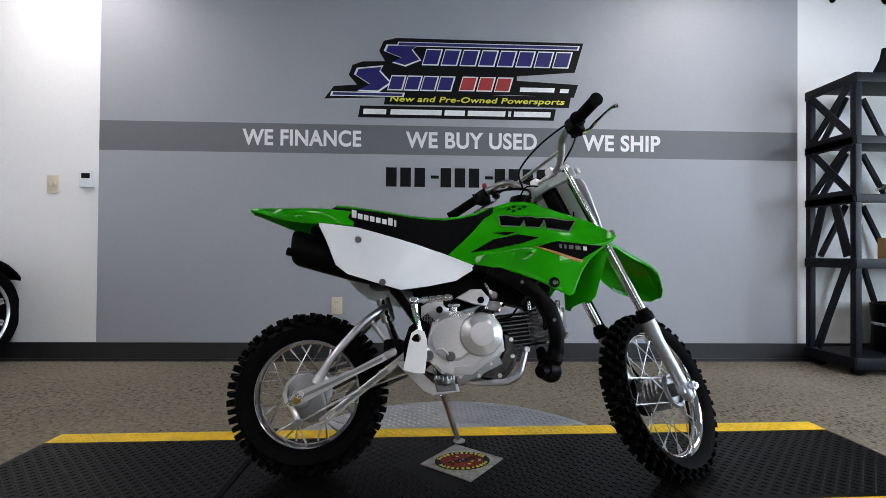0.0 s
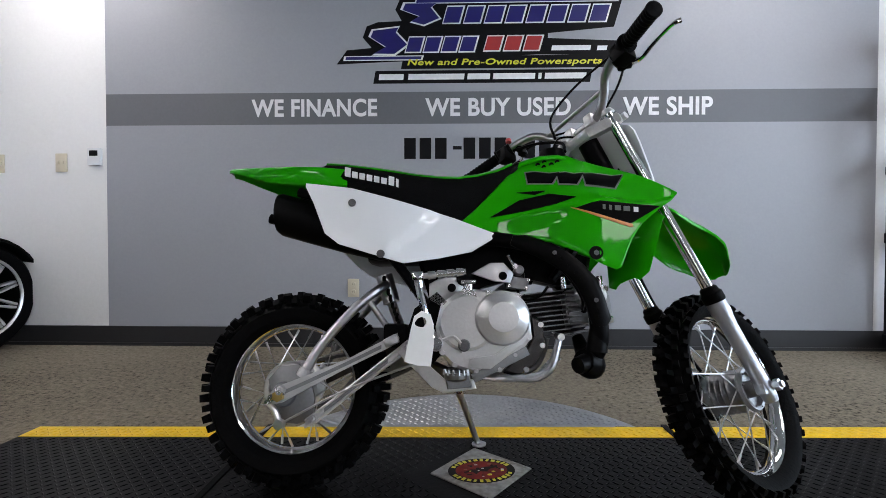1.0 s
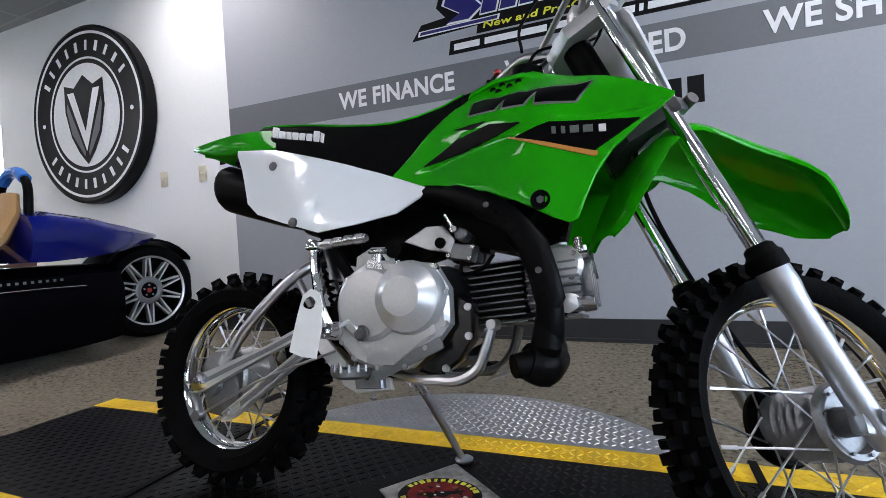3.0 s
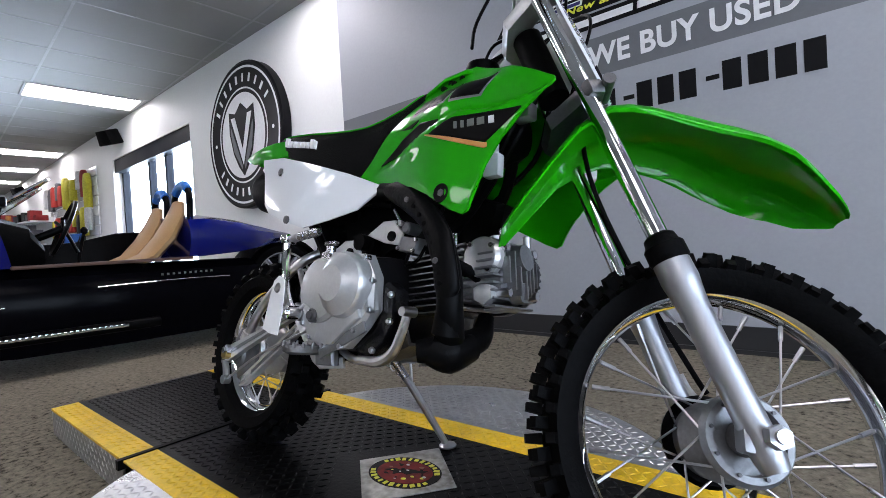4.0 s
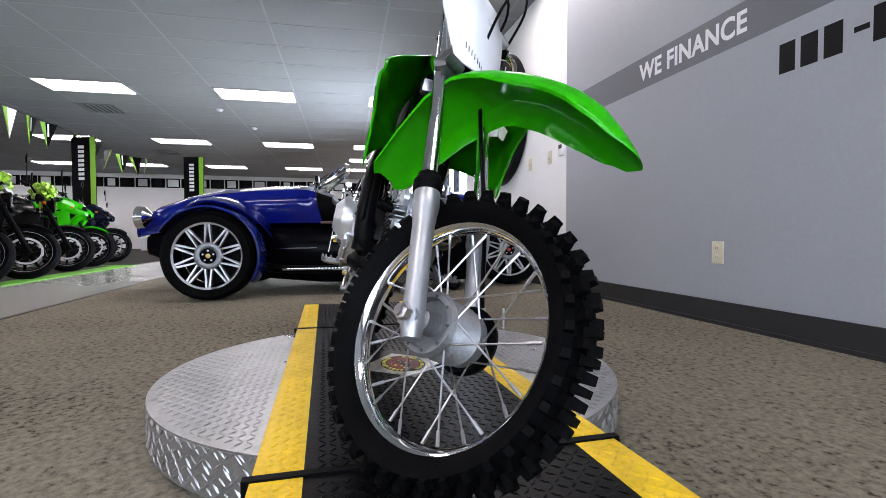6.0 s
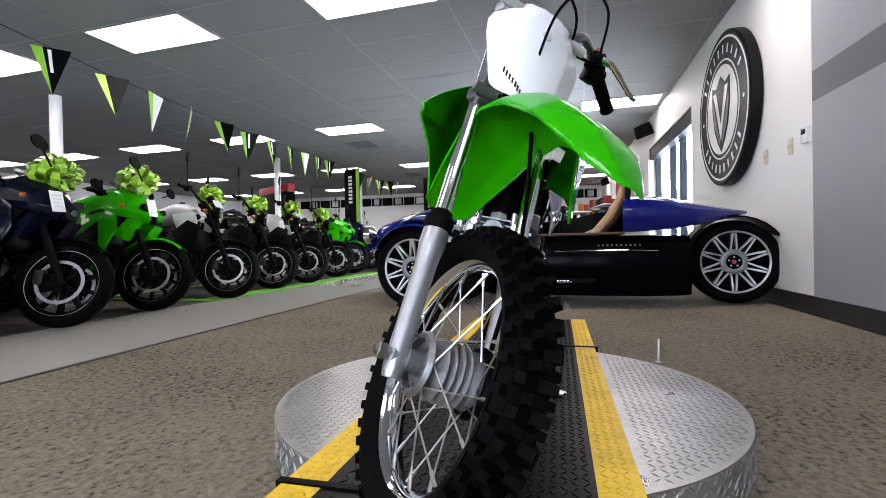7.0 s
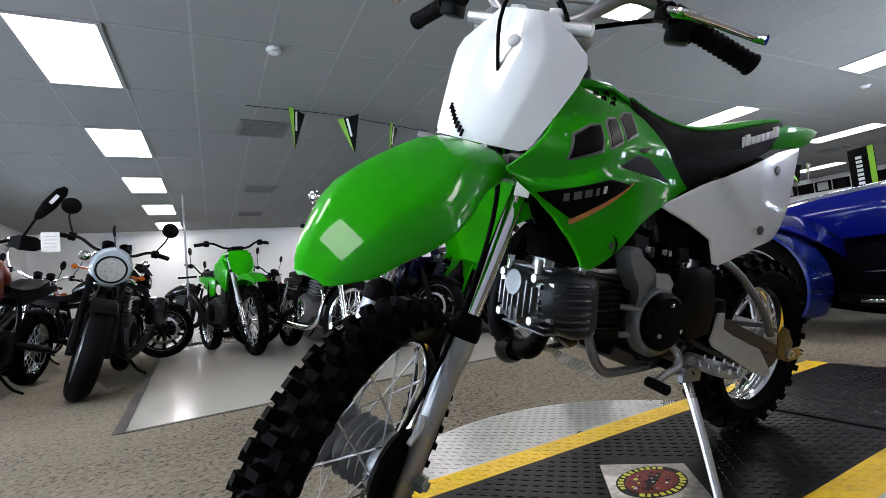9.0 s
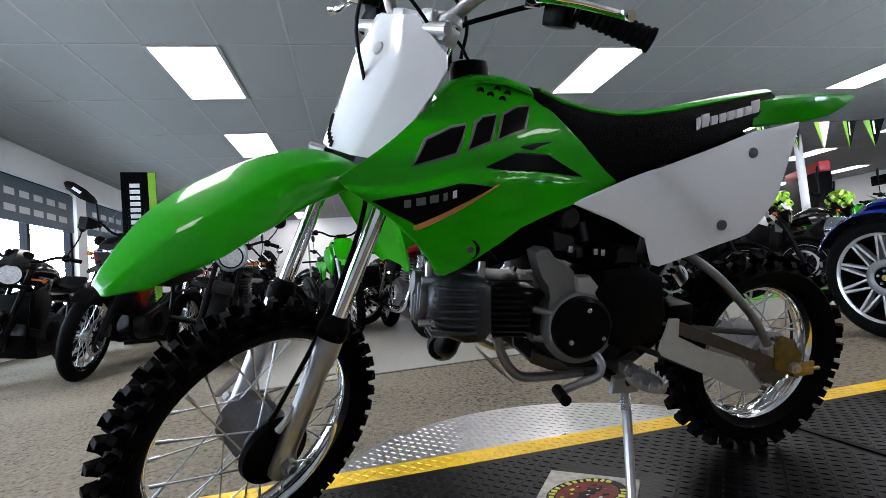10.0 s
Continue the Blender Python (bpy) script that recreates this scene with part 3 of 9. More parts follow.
for k in range(150):
    a = 2 * math.pi * k / 150
    for j, z in enumerate((0.03, 0.06, 0.09)):
        tilt = radians(45 if (k + j) % 2 else -45)
        n = len(rim_v)
        for u, v, h in ((-0.0135, 0, 0), (0, -0.004, 0), (0.0135, 0, 0), (0, 0.004, 0), (-0.005, 0, 0.0022), (0.005, 0, 0.0022)):
            t, w = u * math.cos(tilt) - v * math.sin(tilt), u * math.sin(tilt) + v * math.cos(tilt)
            r = DECK_R - 0.003 + h
            rim_v.append((r * math.cos(a) - t * math.sin(a), r * math.sin(a) + t * math.cos(a), z + w))
        rim_f += [(n, n + 1, n + 5, n + 4), (n + 1, n + 2, n + 5), (n + 2, n + 3, n + 4, n + 5), (n + 3, n, n + 4)]
tagged(part("rim_tread", (rim_v, rim_f), DECK_SILVER, turntable), kind="stuff")
for s in (-1, 1):
    ext = thing("runway_end", DECK, "black tread plate runway end with yellow edge stripes", "display stand", "runway ends")
    x0, x1 = sorted((s * (JOINT_X + 0.009), s * RUN_L))
    part("deck", slab(x0, x1, -RUN_W + EDGE_W, RUN_W - EDGE_W, DECK_Z - 0.006, DECK_Z), DECK_BLACK, ext)
    for q in (-1, 1):
        y0, y1 = sorted((q * RUN_W, q * (RUN_W - EDGE_W)))
        part("yellow_edge", slab(x0, x1, y0, y1, DECK_Z - 0.006, DECK_Z + 0.001), DECK_YELLOW, ext, "yellow painted edge stripe")
        y0, y1 = sorted((q * (RUN_W - 0.002), q * (RUN_W - 0.008)))
        part("side_plate", slab(x0, x1, y0, y1, 0.001, DECK_Z - 0.006), DECK_SILVER, ext, "bare aluminium tread plate side")
    part("end_plate", slab(*sorted((s * (RUN_L - 0.002), s * (RUN_L - 0.008))), -RUN_W + 0.008, RUN_W - 0.008, 0.001, DECK_Z - 0.006), DECK_BLACK, ext)
    tagged(part("black_tread", lugs(lambda x, y: abs(y) < RUN_W - EDGE_W - 0.01 and x0 + 0.01 < x < x1 - 0.01, x0, x1, -0.3, 0.3, DECK_Z), DECK_BLACK, ext), kind="stuff")
    tagged(part("yellow_tread", lugs(lambda x, y: RUN_W - EDGE_W + 0.008 < abs(y) < RUN_W - 0.008 and x0 + 0.01 < x < x1 - 0.01, x0, x1, -0.324, 0.324, DECK_Z + 0.001), DECK_YELLOW, ext), kind="stuff")
    for q in (-1, 1):
        t = lugs(lambda x, y: True, x0, x1, 0.005, 0.105, 0.0)
        t = ([(a, q * (RUN_W - 0.002 + h), b) for a, b, h in t[0]], [tuple(reversed(f)) if q > 0 else f for f in t[1]])
        tagged(part("side_tread", t, DECK_SILVER, ext), kind="stuff")

pin = thing("lock_pin", DECK @ pose(-0.391, 0.494, DECK_Z), "small upright steel locking pin on the turntable", "pin")
part("shaft", lathe([(0.005, 0), (0.005, 0.078), (0.0035, 0.082)], axis="z", n=12), STEEL, pin)
part("collar", lathe([(0.011, 0), (0.011, 0.004), (0.006, 0.006)], axis="z", n=12), STEEL, pin)

EMB_RED = material("worn red emblem paint", (0.24, 0.010, 0.008), 0.45, spec=0.2, grain=70, vary=0.3, patch=25, second=(0.07, 0.006, 0.006))
EMB_DARK = material("dull rusty emblem paint", (0.24, 0.07, 0.03), 0.4, grain=70, vary=0.2)
plate = thing("emblem_plate", DECK @ pose(0.037, 0.02, DECK_Z + 0.003, 0, 0, 51) @ Matrix.Scale(0.9, 4), "square aluminium plate with red and yellow oval emblem, worn", "emblem plate")
part("plate", box((0, 0, 0.0), (0.2, 0.2, 0.004), 0.001), material("worn bare aluminium", (0.62, 0.61, 0.58), 0.35, metal=0.8, second=(0.22, 0.2, 0.17), grain=60, patch=14), plate)
oval = lambda a, b, n=40: [(a * math.cos(2 * math.pi * k / n) * 0.7071 - b * math.sin(2 * math.pi * k / n) * 0.7071, a * math.cos(2 * math.pi * k / n) * 0.7071 + b * math.sin(2 * math.pi * k / n) * 0.7071) for k in range(n)]
part("black_oval", moved(prism(oval(0.093, 0.068), 0.002, 0.0028, "xy"), pose(0, 0, 0, 0, 0, -90)), INK_BLACK, plate)
part("red_oval", moved(prism(oval(0.072, 0.049), 0.0028, 0.0036, "xy"), pose(0, 0, 0, 0, 0, -90)), EMB_RED, plate)
# a dark sweeping figure and worn flecks on the red; pale ones imitate glints
part("black_figure", moved(prism([(-0.050, -0.012), (-0.030, 0.004), (-0.012, 0.002), (0.004, 0.014), (0.030, 0.016), (0.050, 0.024), (0.046, 0.012), (0.024, 0.004), (0.014, -0.010), (-0.004, -0.008), (-0.018, -0.022), (-0.026, -0.010)], 0.0036, 0.0042, "xy"), pose(0, 0, 0, 0, 0, -45)), INK_BLACK, plate, "dark painted figure")
rng = random.Random(5)
for k in range(26):
    u, r = rng.uniform(0, 6.28), math.sqrt(rng.random()) * 0.9
    q = [(0.066 * r * math.cos(u) + d * rng.uniform(0.6, 1.2) * math.cos(j * 1.05), 0.043 * r * math.sin(u) + 0.6 * d * rng.uniform(0.6, 1.2) * math.sin(j * 1.05)) for d in (rng.uniform(0.003, 0.008),) for j in range(6)]
    part("fleck_glint", moved(prism(q, 0.0036, 0.0040 + 0.00004 * k, "xy"), pose(0, 0, 0, 0, 0, -45)), (INK_BLACK, INK_YELLOW, EMB_DARK, INK_BLACK, GREY_DECAL)[k % 5], plate)
for k in range(30):
    a = 2 * math.pi * k / 30
    if abs(math.cos(a)) > 0.93:
        continue
    part("yellow_bar", moved(box((0.082 * math.cos(a), 0.058 * math.sin(a), 0.0033), (0.007 + 0.004 * (k * 7 % 3) / 2, 0.010 + 0.004 * (k * 5 % 4) / 3, 0.0008), 0, (0, 0, math.degrees(a) + 80 + 9 * (k % 3))), pose(0, 0, 0, 0, 0, -45)), INK_YELLOW, plate)

# ---- the display bike: local x forward, y to its left, z up, origin under the rear wheel ----
BIKE_POSE = DECK @ pose(-0.413, -0.061, DECK_Z + 0.005, -12.3, 0, 0) @ Matrix.Scale(0.975, 4)
RAKE, STEER = radians(24.1), radians(36.7)
HEAD = Vector((0.794, 0, 0.80))
_axis = Vector((-math.sin(RAKE), 0, math.cos(RAKE)))
STEERED = Matrix.Translation(HEAD) @ Matrix.Rotation(STEER, 4, _axis) @ Matrix.Translation(-HEAD)
bike = thing("dirt_bike", BIKE_POSE, "lime green and white dirt bike leaning on its side stand", "dirt bike")


def fork_x(z):
    return 0.962 - (z - 0.458) * 0.4473


def put(name, geo, mat, label="", parent=None, sharp=35):
    return part(name, geo, mat, parent or bike, label, sharp)


def steer(name, geo, mat, label="", parent=None, sharp=35):
    return part(name, moved(geo, STEERED), mat, parent or bike, label, sharp)


def knobbly(r, width, rim_r, rows, count, knob):
    """An off-road tyre round the y axis: a round carcass with staggered blocks."""
    h = width / 2
    body = lathe([(rim_r, -h * 0.52), (rim_r + 0.014, -h * 0.92), ((r + rim_r) / 2, -h * 1.06), (r - 0.032, -h * 0.95), (r - 0.021, -h * 0.6), (r - 0.016, 0), (r - 0.021, h * 0.6), (r - 0.032, h * 0.95), ((r + rim_r) / 2, h * 1.06), (rim_r + 0.014, h * 0.92), (rim_r, h * 0.52)], n=64, closed=True)
    geos = [body]
    for j, (ang, drop, length, wide) in enumerate(rows):
        for k in range(count):
            a = 2 * math.pi * (k + (0.5 if j % 2 else 0)) / count
            b = box((0, 0, 0), (length * (1 if j % 2 else 0.9), wide, knob * 2), 0)
            b = ([(x * (0.80 if z > 0 else 1), y * (0.80 if z > 0 else 1), z) for x, y, z in b[0]], b[1])
            m = Matrix.Rotation(a, 4, "Y") @ Matrix.Translation((0, math.sin(ang) * h * 0.98, r - drop - 0.004)) @ Matrix.Rotation(-ang * 0.9, 4, "X")
            geos.append(moved(b, m))
    return geos[0], join(*geos[1:])


SPOKE_MESH = {}


def spoked_wheel(name, r, width, rim_r, hub_r, centre, rows, count, knob, m):
    hub_w = 0.052
    hub = lathe([(0.012, -hub_w - 0.02), (0.018, -hub_w - 0.018), (0.020, -hub_w + 0.012), (hub_r * 0.80, -hub_w + 0.010), (hub_r * 0.84, -hub_w - 0.002), (hub_r, -hub_w - 0.002), (hub_r + 0.005, -hub_w + 0.006), (hub_r * 0.94, -hub_w + 0.012), (hub_r * 0.70, -0.034)] + [(hub_r * (1.06 if q % 2 else 0.86), -0.026 + 0.007 * q) for q in range(9)] + [(hub_r * 0.9, hub_w - 0.016), (hub_r, hub_w - 0.008), (hub_r, hub_w), (0.02, hub_w + 0.01), (0.012, hub_w + 0.012)], n=40)
    w = part(name, moved(hub, m @ Matrix.Translation(centre)), ALU_DULL if name == "front_wheel" else ALU, bike, "silver cast wheel hub with tyre, rim and spokes")
    at = m @ Matrix.Translation(centre)
    carcass, blocks = knobbly(r, width, rim_r - 0.004, rows, count, knob)
    part("tyre", moved(carcass, at), RUBBER, w, "black knobbly off-road tyre")
    tagged(part("tread_block", moved(blocks, at), RUBBER, w, "rubber tread blocks"), kind="stuff")
    h = width * 0.27
    part("rim", moved(lathe([(rim_r, -h), (rim_r + 0.007, -h - 0.006), (rim_r + 0.009, -h - 0.002), (rim_r - 0.004, -h + 0.005), (rim_r - 0.008, -h * 0.5), (rim_r - 0.010, 0), (rim_r - 0.008, h * 0.5), (rim_r - 0.004, h - 0.005), (rim_r + 0.009, h + 0.002), (rim_r + 0.007, h + 0.006), (rim_r, h), (rim_r - 0.006, h - 0.003), (rim_r - 0.013, h * 0.45), (rim_r - 0.016, 0), (rim_r - 0.013, -h * 0.45), (rim_r - 0.006, -h + 0.003)], n=72, closed=True), at), RIM_CHROME, w, "polished chrome rim")
    n = 28
    for k in range(n):
        side = 1 if k % 2 else -1
        a = 2 * math.pi * k / n
        b = a + (0.78 if (k // 2) % 2 else -0.78)
        p = Vector(((hub_r - 0.006) * math.sin(b), side * (hub_w - 0.008), (hub_r - 0.006) * math.cos(b)))
        q = Vector(((rim_r - 0.018) * math.sin(a), side * 0.006, (rim_r - 0.018) * math.cos(a)))
        key = (name, side, (k // 2) % 2)
        if key not in SPOKE_MESH:
            # built pointing along z at angle zero, then turned into place
            p0 = Matrix.Rotation(-a, 4, "Y") @ p
            q0 = Matrix.Rotation(-a, 4, "Y") @ q
            d = (q0 - p0).normalized()
            SPOKE_MESH[key] = mesh_of("spoke", join(rod(p0, q0, 0.0016, n=6), rod(q0 - d * 0.022, q0, 0.0030, n=6)), STEEL)
        s = part("spoke", SPOKE_MESH[key], STEEL, w)
        s.matrix_local = at @ Matrix.Rotation(a, 4, "Y")
    part("axle", moved(join(rod((0, -0.122, 0), (0, 0.118, 0), 0.0075), lathe([(0.004, -0.118), (0.013, -0.116), (0.013, -0.104)], n=6), lathe([(0.013, 0.100), (0.013, 0.112), (0.004, 0.113)], n=6)), at), STEEL, w, "bright steel axle and nuts")
    return w


REAR_ROWS = [(-1.15, 0.021, 0.020, 0.018), (-0.60, 0.006, 0.021, 0.019), (0.0, 0.0, 0.019, 0.026), (0.60, 0.006, 0.021, 0.019), (1.15, 0.021, 0.020, 0.018)]
spoked_wheel("rear_wheel", 0.230, 0.092, 0.158, 0.060, (0, 0, 0.232), REAR_ROWS, 28, 0.011, Matrix())
front_wheel = spoked_wheel("front_wheel", 0.244, 0.078, 0.190, 0.048, (1.074, 0, 0.217), [(a, d, l * 0.80, w * 0.82) for a, d, l, w in REAR_ROWS], 40, 0.0105, STEERED)
# rear drum with brake plate, arm and rod
put("brake_plate", join(prism([(-0.045, 0.255), (-0.020, 0.285), (0.025, 0.290), (0.052, 0.262), (0.066, 0.215), (0.066, 0.170), (0.030, 0.155), (-0.010, 0.160), (-0.030, 0.200)], -0.056, -0.074, bevel=0.16), lathe([(0.030, -0.072), (0.026, -0.082), (0.016, -0.086)], (-0.004, 0, 0.222), n=24)), ALU_DULL, "silver cast drum brake plate")
put("brake_arm", join(rod((-0.03, -0.085, 0.205), (-0.03, -0.105, 0.205), 0.009), tube([(-0.03, -0.1, 0.205), (-0.012, -0.102, 0.185), (0.0, -0.104, 0.160)], 0.008), rod((0, -0.096, 0.160), (0, -0.114, 0.160), 0.011)), STEEL)
put("brake_rod", tube([(0.0, -0.104, 0.160), (0.15, -0.108, 0.235), (0.33, -0.112, 0.30)], 0.0028, 6), STEEL)
put("shock_rod", rod((0.187, -0.052, 0.440), (0.256, -0.060, 0.345), 0.0075), STEEL, "thin steel link rod")
put("link_block", moved(box((0, 0, 0), (0.034, 0.02, 0.022), 0.004), pose(0.248, -0.088, 0.343, 0, -27, 0)), STEEL)
put("axle_nut", lathe([(0.013, -0.100), (0.013, -0.118), (0.006, -0.119)], (-0.004, 0, 0.222), n=6), GOLD)

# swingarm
# the left bar's dark brown is the shade of that side, put into colour
SWING_SHADE = material("dark brown shaded metal", (0.10, 0.085, 0.075), 0.4, metal=0.6, grain=90, vary=0.2)
for s in (-1, 1):
    put("swingarm_bar", loft([[(x, s * (y + dy), z + dz) for dy, dz in ((-0.009, -h), (0.009, -h), (0.011, -h * 0.7), (0.007, -h * 0.3), (0.007, h * 0.3), (0.011, h * 0.7), (0.009, h), (-0.009, h))] for x, y, z, h in ((0.055, 0.088, 0.160, 0.010), (0.081, 0.088, 0.175, 0.014), (0.16, 0.080, 0.236, 0.012), (0.255, 0.072, 0.309, 0.013), (0.285, 0.068, 0.332, 0.014))][::s * -1]), ALU, "silver ribbed swingarm bar") if s < 0 else put("swingarm_bar", loft([[(x, y + dy, z + dz) for dy, dz in ((-0.009, -h), (0.009, -h), (0.009, h), (-0.009, h))] for x, y, z, h in ((-0.02, 0.094, 0.214, 0.010), (0.05, 0.092, 0.244, 0.014), (0.15, 0.084, 0.290, 0.013), (0.275, 0.074, 0.342, 0.014))][::-1]), SWING_SHADE, "swingarm bar coloured dark for the shaded side")
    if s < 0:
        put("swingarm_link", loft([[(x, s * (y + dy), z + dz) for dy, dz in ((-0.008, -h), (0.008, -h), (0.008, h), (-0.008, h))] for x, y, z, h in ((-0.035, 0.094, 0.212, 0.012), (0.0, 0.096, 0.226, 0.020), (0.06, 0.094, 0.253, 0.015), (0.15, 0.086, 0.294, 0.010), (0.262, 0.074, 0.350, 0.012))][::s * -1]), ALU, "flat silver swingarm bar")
    # left loop in a duller grey, again for the shaded side
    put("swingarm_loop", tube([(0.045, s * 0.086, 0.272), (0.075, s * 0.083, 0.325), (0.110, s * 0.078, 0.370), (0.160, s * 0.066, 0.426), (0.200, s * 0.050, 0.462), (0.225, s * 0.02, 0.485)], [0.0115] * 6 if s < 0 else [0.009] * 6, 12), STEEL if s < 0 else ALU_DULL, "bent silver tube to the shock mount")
    put("tube_collar", rod((0.040, s * 0.087, 0.262), (0.050, s * 0.086, 0.280), 0.0155), ALU)
# shade of the pressed grooves, coloured in as duller strips
for line in (((0.098, 0.0862, 0.1888), (0.16, 0.080, 0.236), (0.240, 0.0732, 0.297)), ((0.010, 0.096, 0.231), (0.06, 0.094, 0.253), (0.15, 0.086, 0.294), (0.225, 0.079, 0.330))):
    put("groove_shade", loft([[(x, -(y + dy), z + dz) for dy, dz in ((0.0070, -0.0045), (0.0092, -0.0045), (0.0092, 0.0045), (0.0070, 0.0045))] for x, y, z in line][::-1]), ALU_DULL, "duller metal strip for the shade in a pressed groove")
for x, z, y in ((0.074, 0.171, 0.098), (0.278, 0.327, 0.079), (0.258, 0.349, 0.083), (-0.022, 0.217, 0.104)):
    put("arm_bolt", join(lathe([(0.0085, -y), (0.0085, -y - 0.003)], (x, 0, z), n=14), lathe([(0.0055, -y - 0.003), (0.0055, -y - 0.008), (0.004, -y - 0.009)], (x, 0, z), n=6)), STEEL, "bright steel bolt")
put("swingarm_bridge", box((0.255, 0, 0.355), (0.06, 0.15, 0.06), 0.012), BLACK_PAINT)
put("shock_body", join(rod((0.215, 0, 0.51), (0.235, 0, 0.44), 0.022), rod((0.235, 0, 0.44), (0.26, 0, 0.375), 0.012)), STEEL, "rear shock absorber")
put("shock_spring", tube([(0.216 + 0.045 * k / 60 + 0.0, 0.03 * math.cos(k * 0.85), 0.505 - 0.13 * k / 60 + 0.006 * math.sin(k * 0.85)) for k in range(61)], 0.0048, 6, steps=1), BLACK_PAINT)
put("chain_guard", prism([(0.329, 0.309), (0.316, 0.337), (0.306, 0.367), (0.285, 0.365), (0.285, 0.330), (0.225, 0.298), (0.130, 0.262), (0.075, 0.200), (0.095, 0.186), (0.145, 0.206), (0.245, 0.258), (0.318, 0.294)], 0.098, 0.103), material("grey white plastic chain guard", (0.42, 0.42, 0.40), 0.45), "pale plastic chain guard")
put("axle_plate", prism([(0.052, 0.286), (0.034, 0.304), (0.004, 0.292), (-0.022, 0.256), (-0.022, 0.228), (0.008, 0.214), (0.046, 0.234)], 0.1005, 0.1045, bevel=0.08), material("worn yellow zinc plate", (0.20, 0.15, 0.045), 0.42, metal=0.8, grain=70, vary=0.25), "worn yellow zinc axle plate")
sprocket = [((0.050 if k % 2 else 0.055) * math.sin(2 * math.pi * k / 60), 0.232 + (0.050 if k % 2 else 0.055) * math.cos(2 * math.pi * k / 60)) for k in range(60)]
put("sprocket", prism(sprocket, 0.060, 0.064), DARK_ALU, "toothed rear sprocket")
for a, b in (((0.03, 0.296), (0.40, 0.372)), ((0.02, 0.170), (0.40, 0.328))):
    put("chain", tube([(a[0], 0.062, a[1]), ((a[0] + b[0]) / 2, 0.062, (a[1] + b[1]) / 2 - 0.006), (b[0], 0.062, b[1])], 0.0065, 6), DARK_ALU, "drive chain run")
put("axle_adjuster", join(box((-0.03, 0.104, 0.225), (0.05, 0.006, 0.03), 0.002), rod((-0.07, 0.104, 0.222), (-0.02, 0.104, 0.226), 0.004)), GOLD)

# frame
put("frame_spine", join(tube([(0.79, 0, 0.77), (0.68, 0, 0.70), (0.52, 0, 0.60), (0.40, 0, 0.50), (0.34, 0, 0.40), (0.33, 0, 0.30)], 0.024, 12), *[tube([(0.46, s * 0.02, 0.58), (0.36, s * 0.065, 0.60), (0.20, s * 0.07, 0.66), (0.0, s * 0.06, 0.72)], 0.013, 10) for s in (-1, 1)], *[tube([(0.10, s * 0.07, 0.69), (0.24, s * 0.068, 0.55), (0.33, s * 0.06, 0.43)], 0.012, 10) for s in (-1, 1)], *[tube([(0.74, s * 0.015, 0.66), (0.71, s * 0.03, 0.58), (0.64, s * 0.04, 0.49)], 0.011, 8) for s in (-1, 1)]), BLACK_PAINT, "black tubular steel frame")
for outline, plug in (([(0.336, 0.480), (0.369, 0.498), (0.411, 0.497), (0.420, 0.470), (0.398, 0.440), (0.361, 0.425), (0.336, 0.440)], (0.391, 0.470)), ([(0.440, 0.505), (0.485, 0.531), (0.519, 0.531), (0.543, 0.504), (0.534, 0.480), (0.493, 0.486)], (0.516, 0.498))):
    for s in (-1,):
        gusset = put("frame_gusset", prism(outline, s * 0.058, s * 0.066, bevel=0.06), ALU, "silver frame gusset plate")
        put("plug", lathe([(0.0105, s * 0.066), (0.010, s * 0.071), (0.003, s * 0.072)], (plug[0], 0, plug[1]), n=14), RUBBER, "black rubber plug", gusset)
# added black block closing the gap among frame, carburettor and wiring
put("dark_filler", prism([(0.335, 0.44), (0.30, 0.56), (0.36, 0.62), (0.52, 0.60), (0.66, 0.58), (0.745, 0.55), (0.735, 0.50), (0.66, 0.475), (0.56, 0.50), (0.47, 0.475), (0.42, 0.45)], -0.028, 0.028, bevel=0.05), BLACK_PLASTIC, "black filler for the dark clutter above the engine")
put("frame_pivot", join(*[prism([(0.27, 0.33), (0.30, 0.42), (0.355, 0.46), (0.385, 0.43), (0.38, 0.33), (0.34, 0.285)], s * 0.058, s * 0.066) for s in (-1, 1)]), BLACK_PAINT)
put("head_tube", rod(HEAD + _axis * 0.075, HEAD - _axis * 0.075, 0.027, n=20), BLACK_PAINT)
put("side_plate", prism([(0.262, 0.318), (0.300, 0.322), (0.372, 0.258), (0.440, 0.256), (0.446, 0.236), (0.372, 0.226), (0.345, 0.238)], -0.092, -0.100, bevel=0.05), ALU, "silver lower frame plate")
put("case_strap", moved(box((0, 0, 0), (0.135, 0.006, 0.020), 0.003), pose(0.497, -0.150, 0.292, 0, -26, 0)), ALU_DULL)
put("skid_plate", loft([[(x, y, z + dz) for y, dz in ((-0.055, 0.03), (-0.045, 0.004), (0.045, 0.004), (0.055, 0.03), (0.05, 0.034), (0.04, 0.010), (-0.04, 0.010), (-0.05, 0.034))] for x, z in ((0.29, 0.290), (0.335, 0.262), (0.38, 0.242), (0.45, 0.243), (0.53, 0.268), (0.565, 0.285))][::-1]), DARK_ALU, "dark bash plate under the engine")
put("inner_fender", loft([[(x, y * w, z) for y, z in ((-1, z0), (-0.8, z0 + 0.02), (0.8, z0 + 0.02), (1, z0), (0.8, z0 + 0.012), (-0.8, z0 + 0.012))] for x, z0, w in ((0.29, 0.46, 0.05), (0.26, 0.54, 0.055), (0.20, 0.60, 0.06), (0.10, 0.66, 0.062), (0.0, 0.69, 0.06))]), BLACK_PLASTIC)
put("airbox", box((0.27, 0.01, 0.60), (0.20, 0.10, 0.12), 0.025), BLACK_PLASTIC)

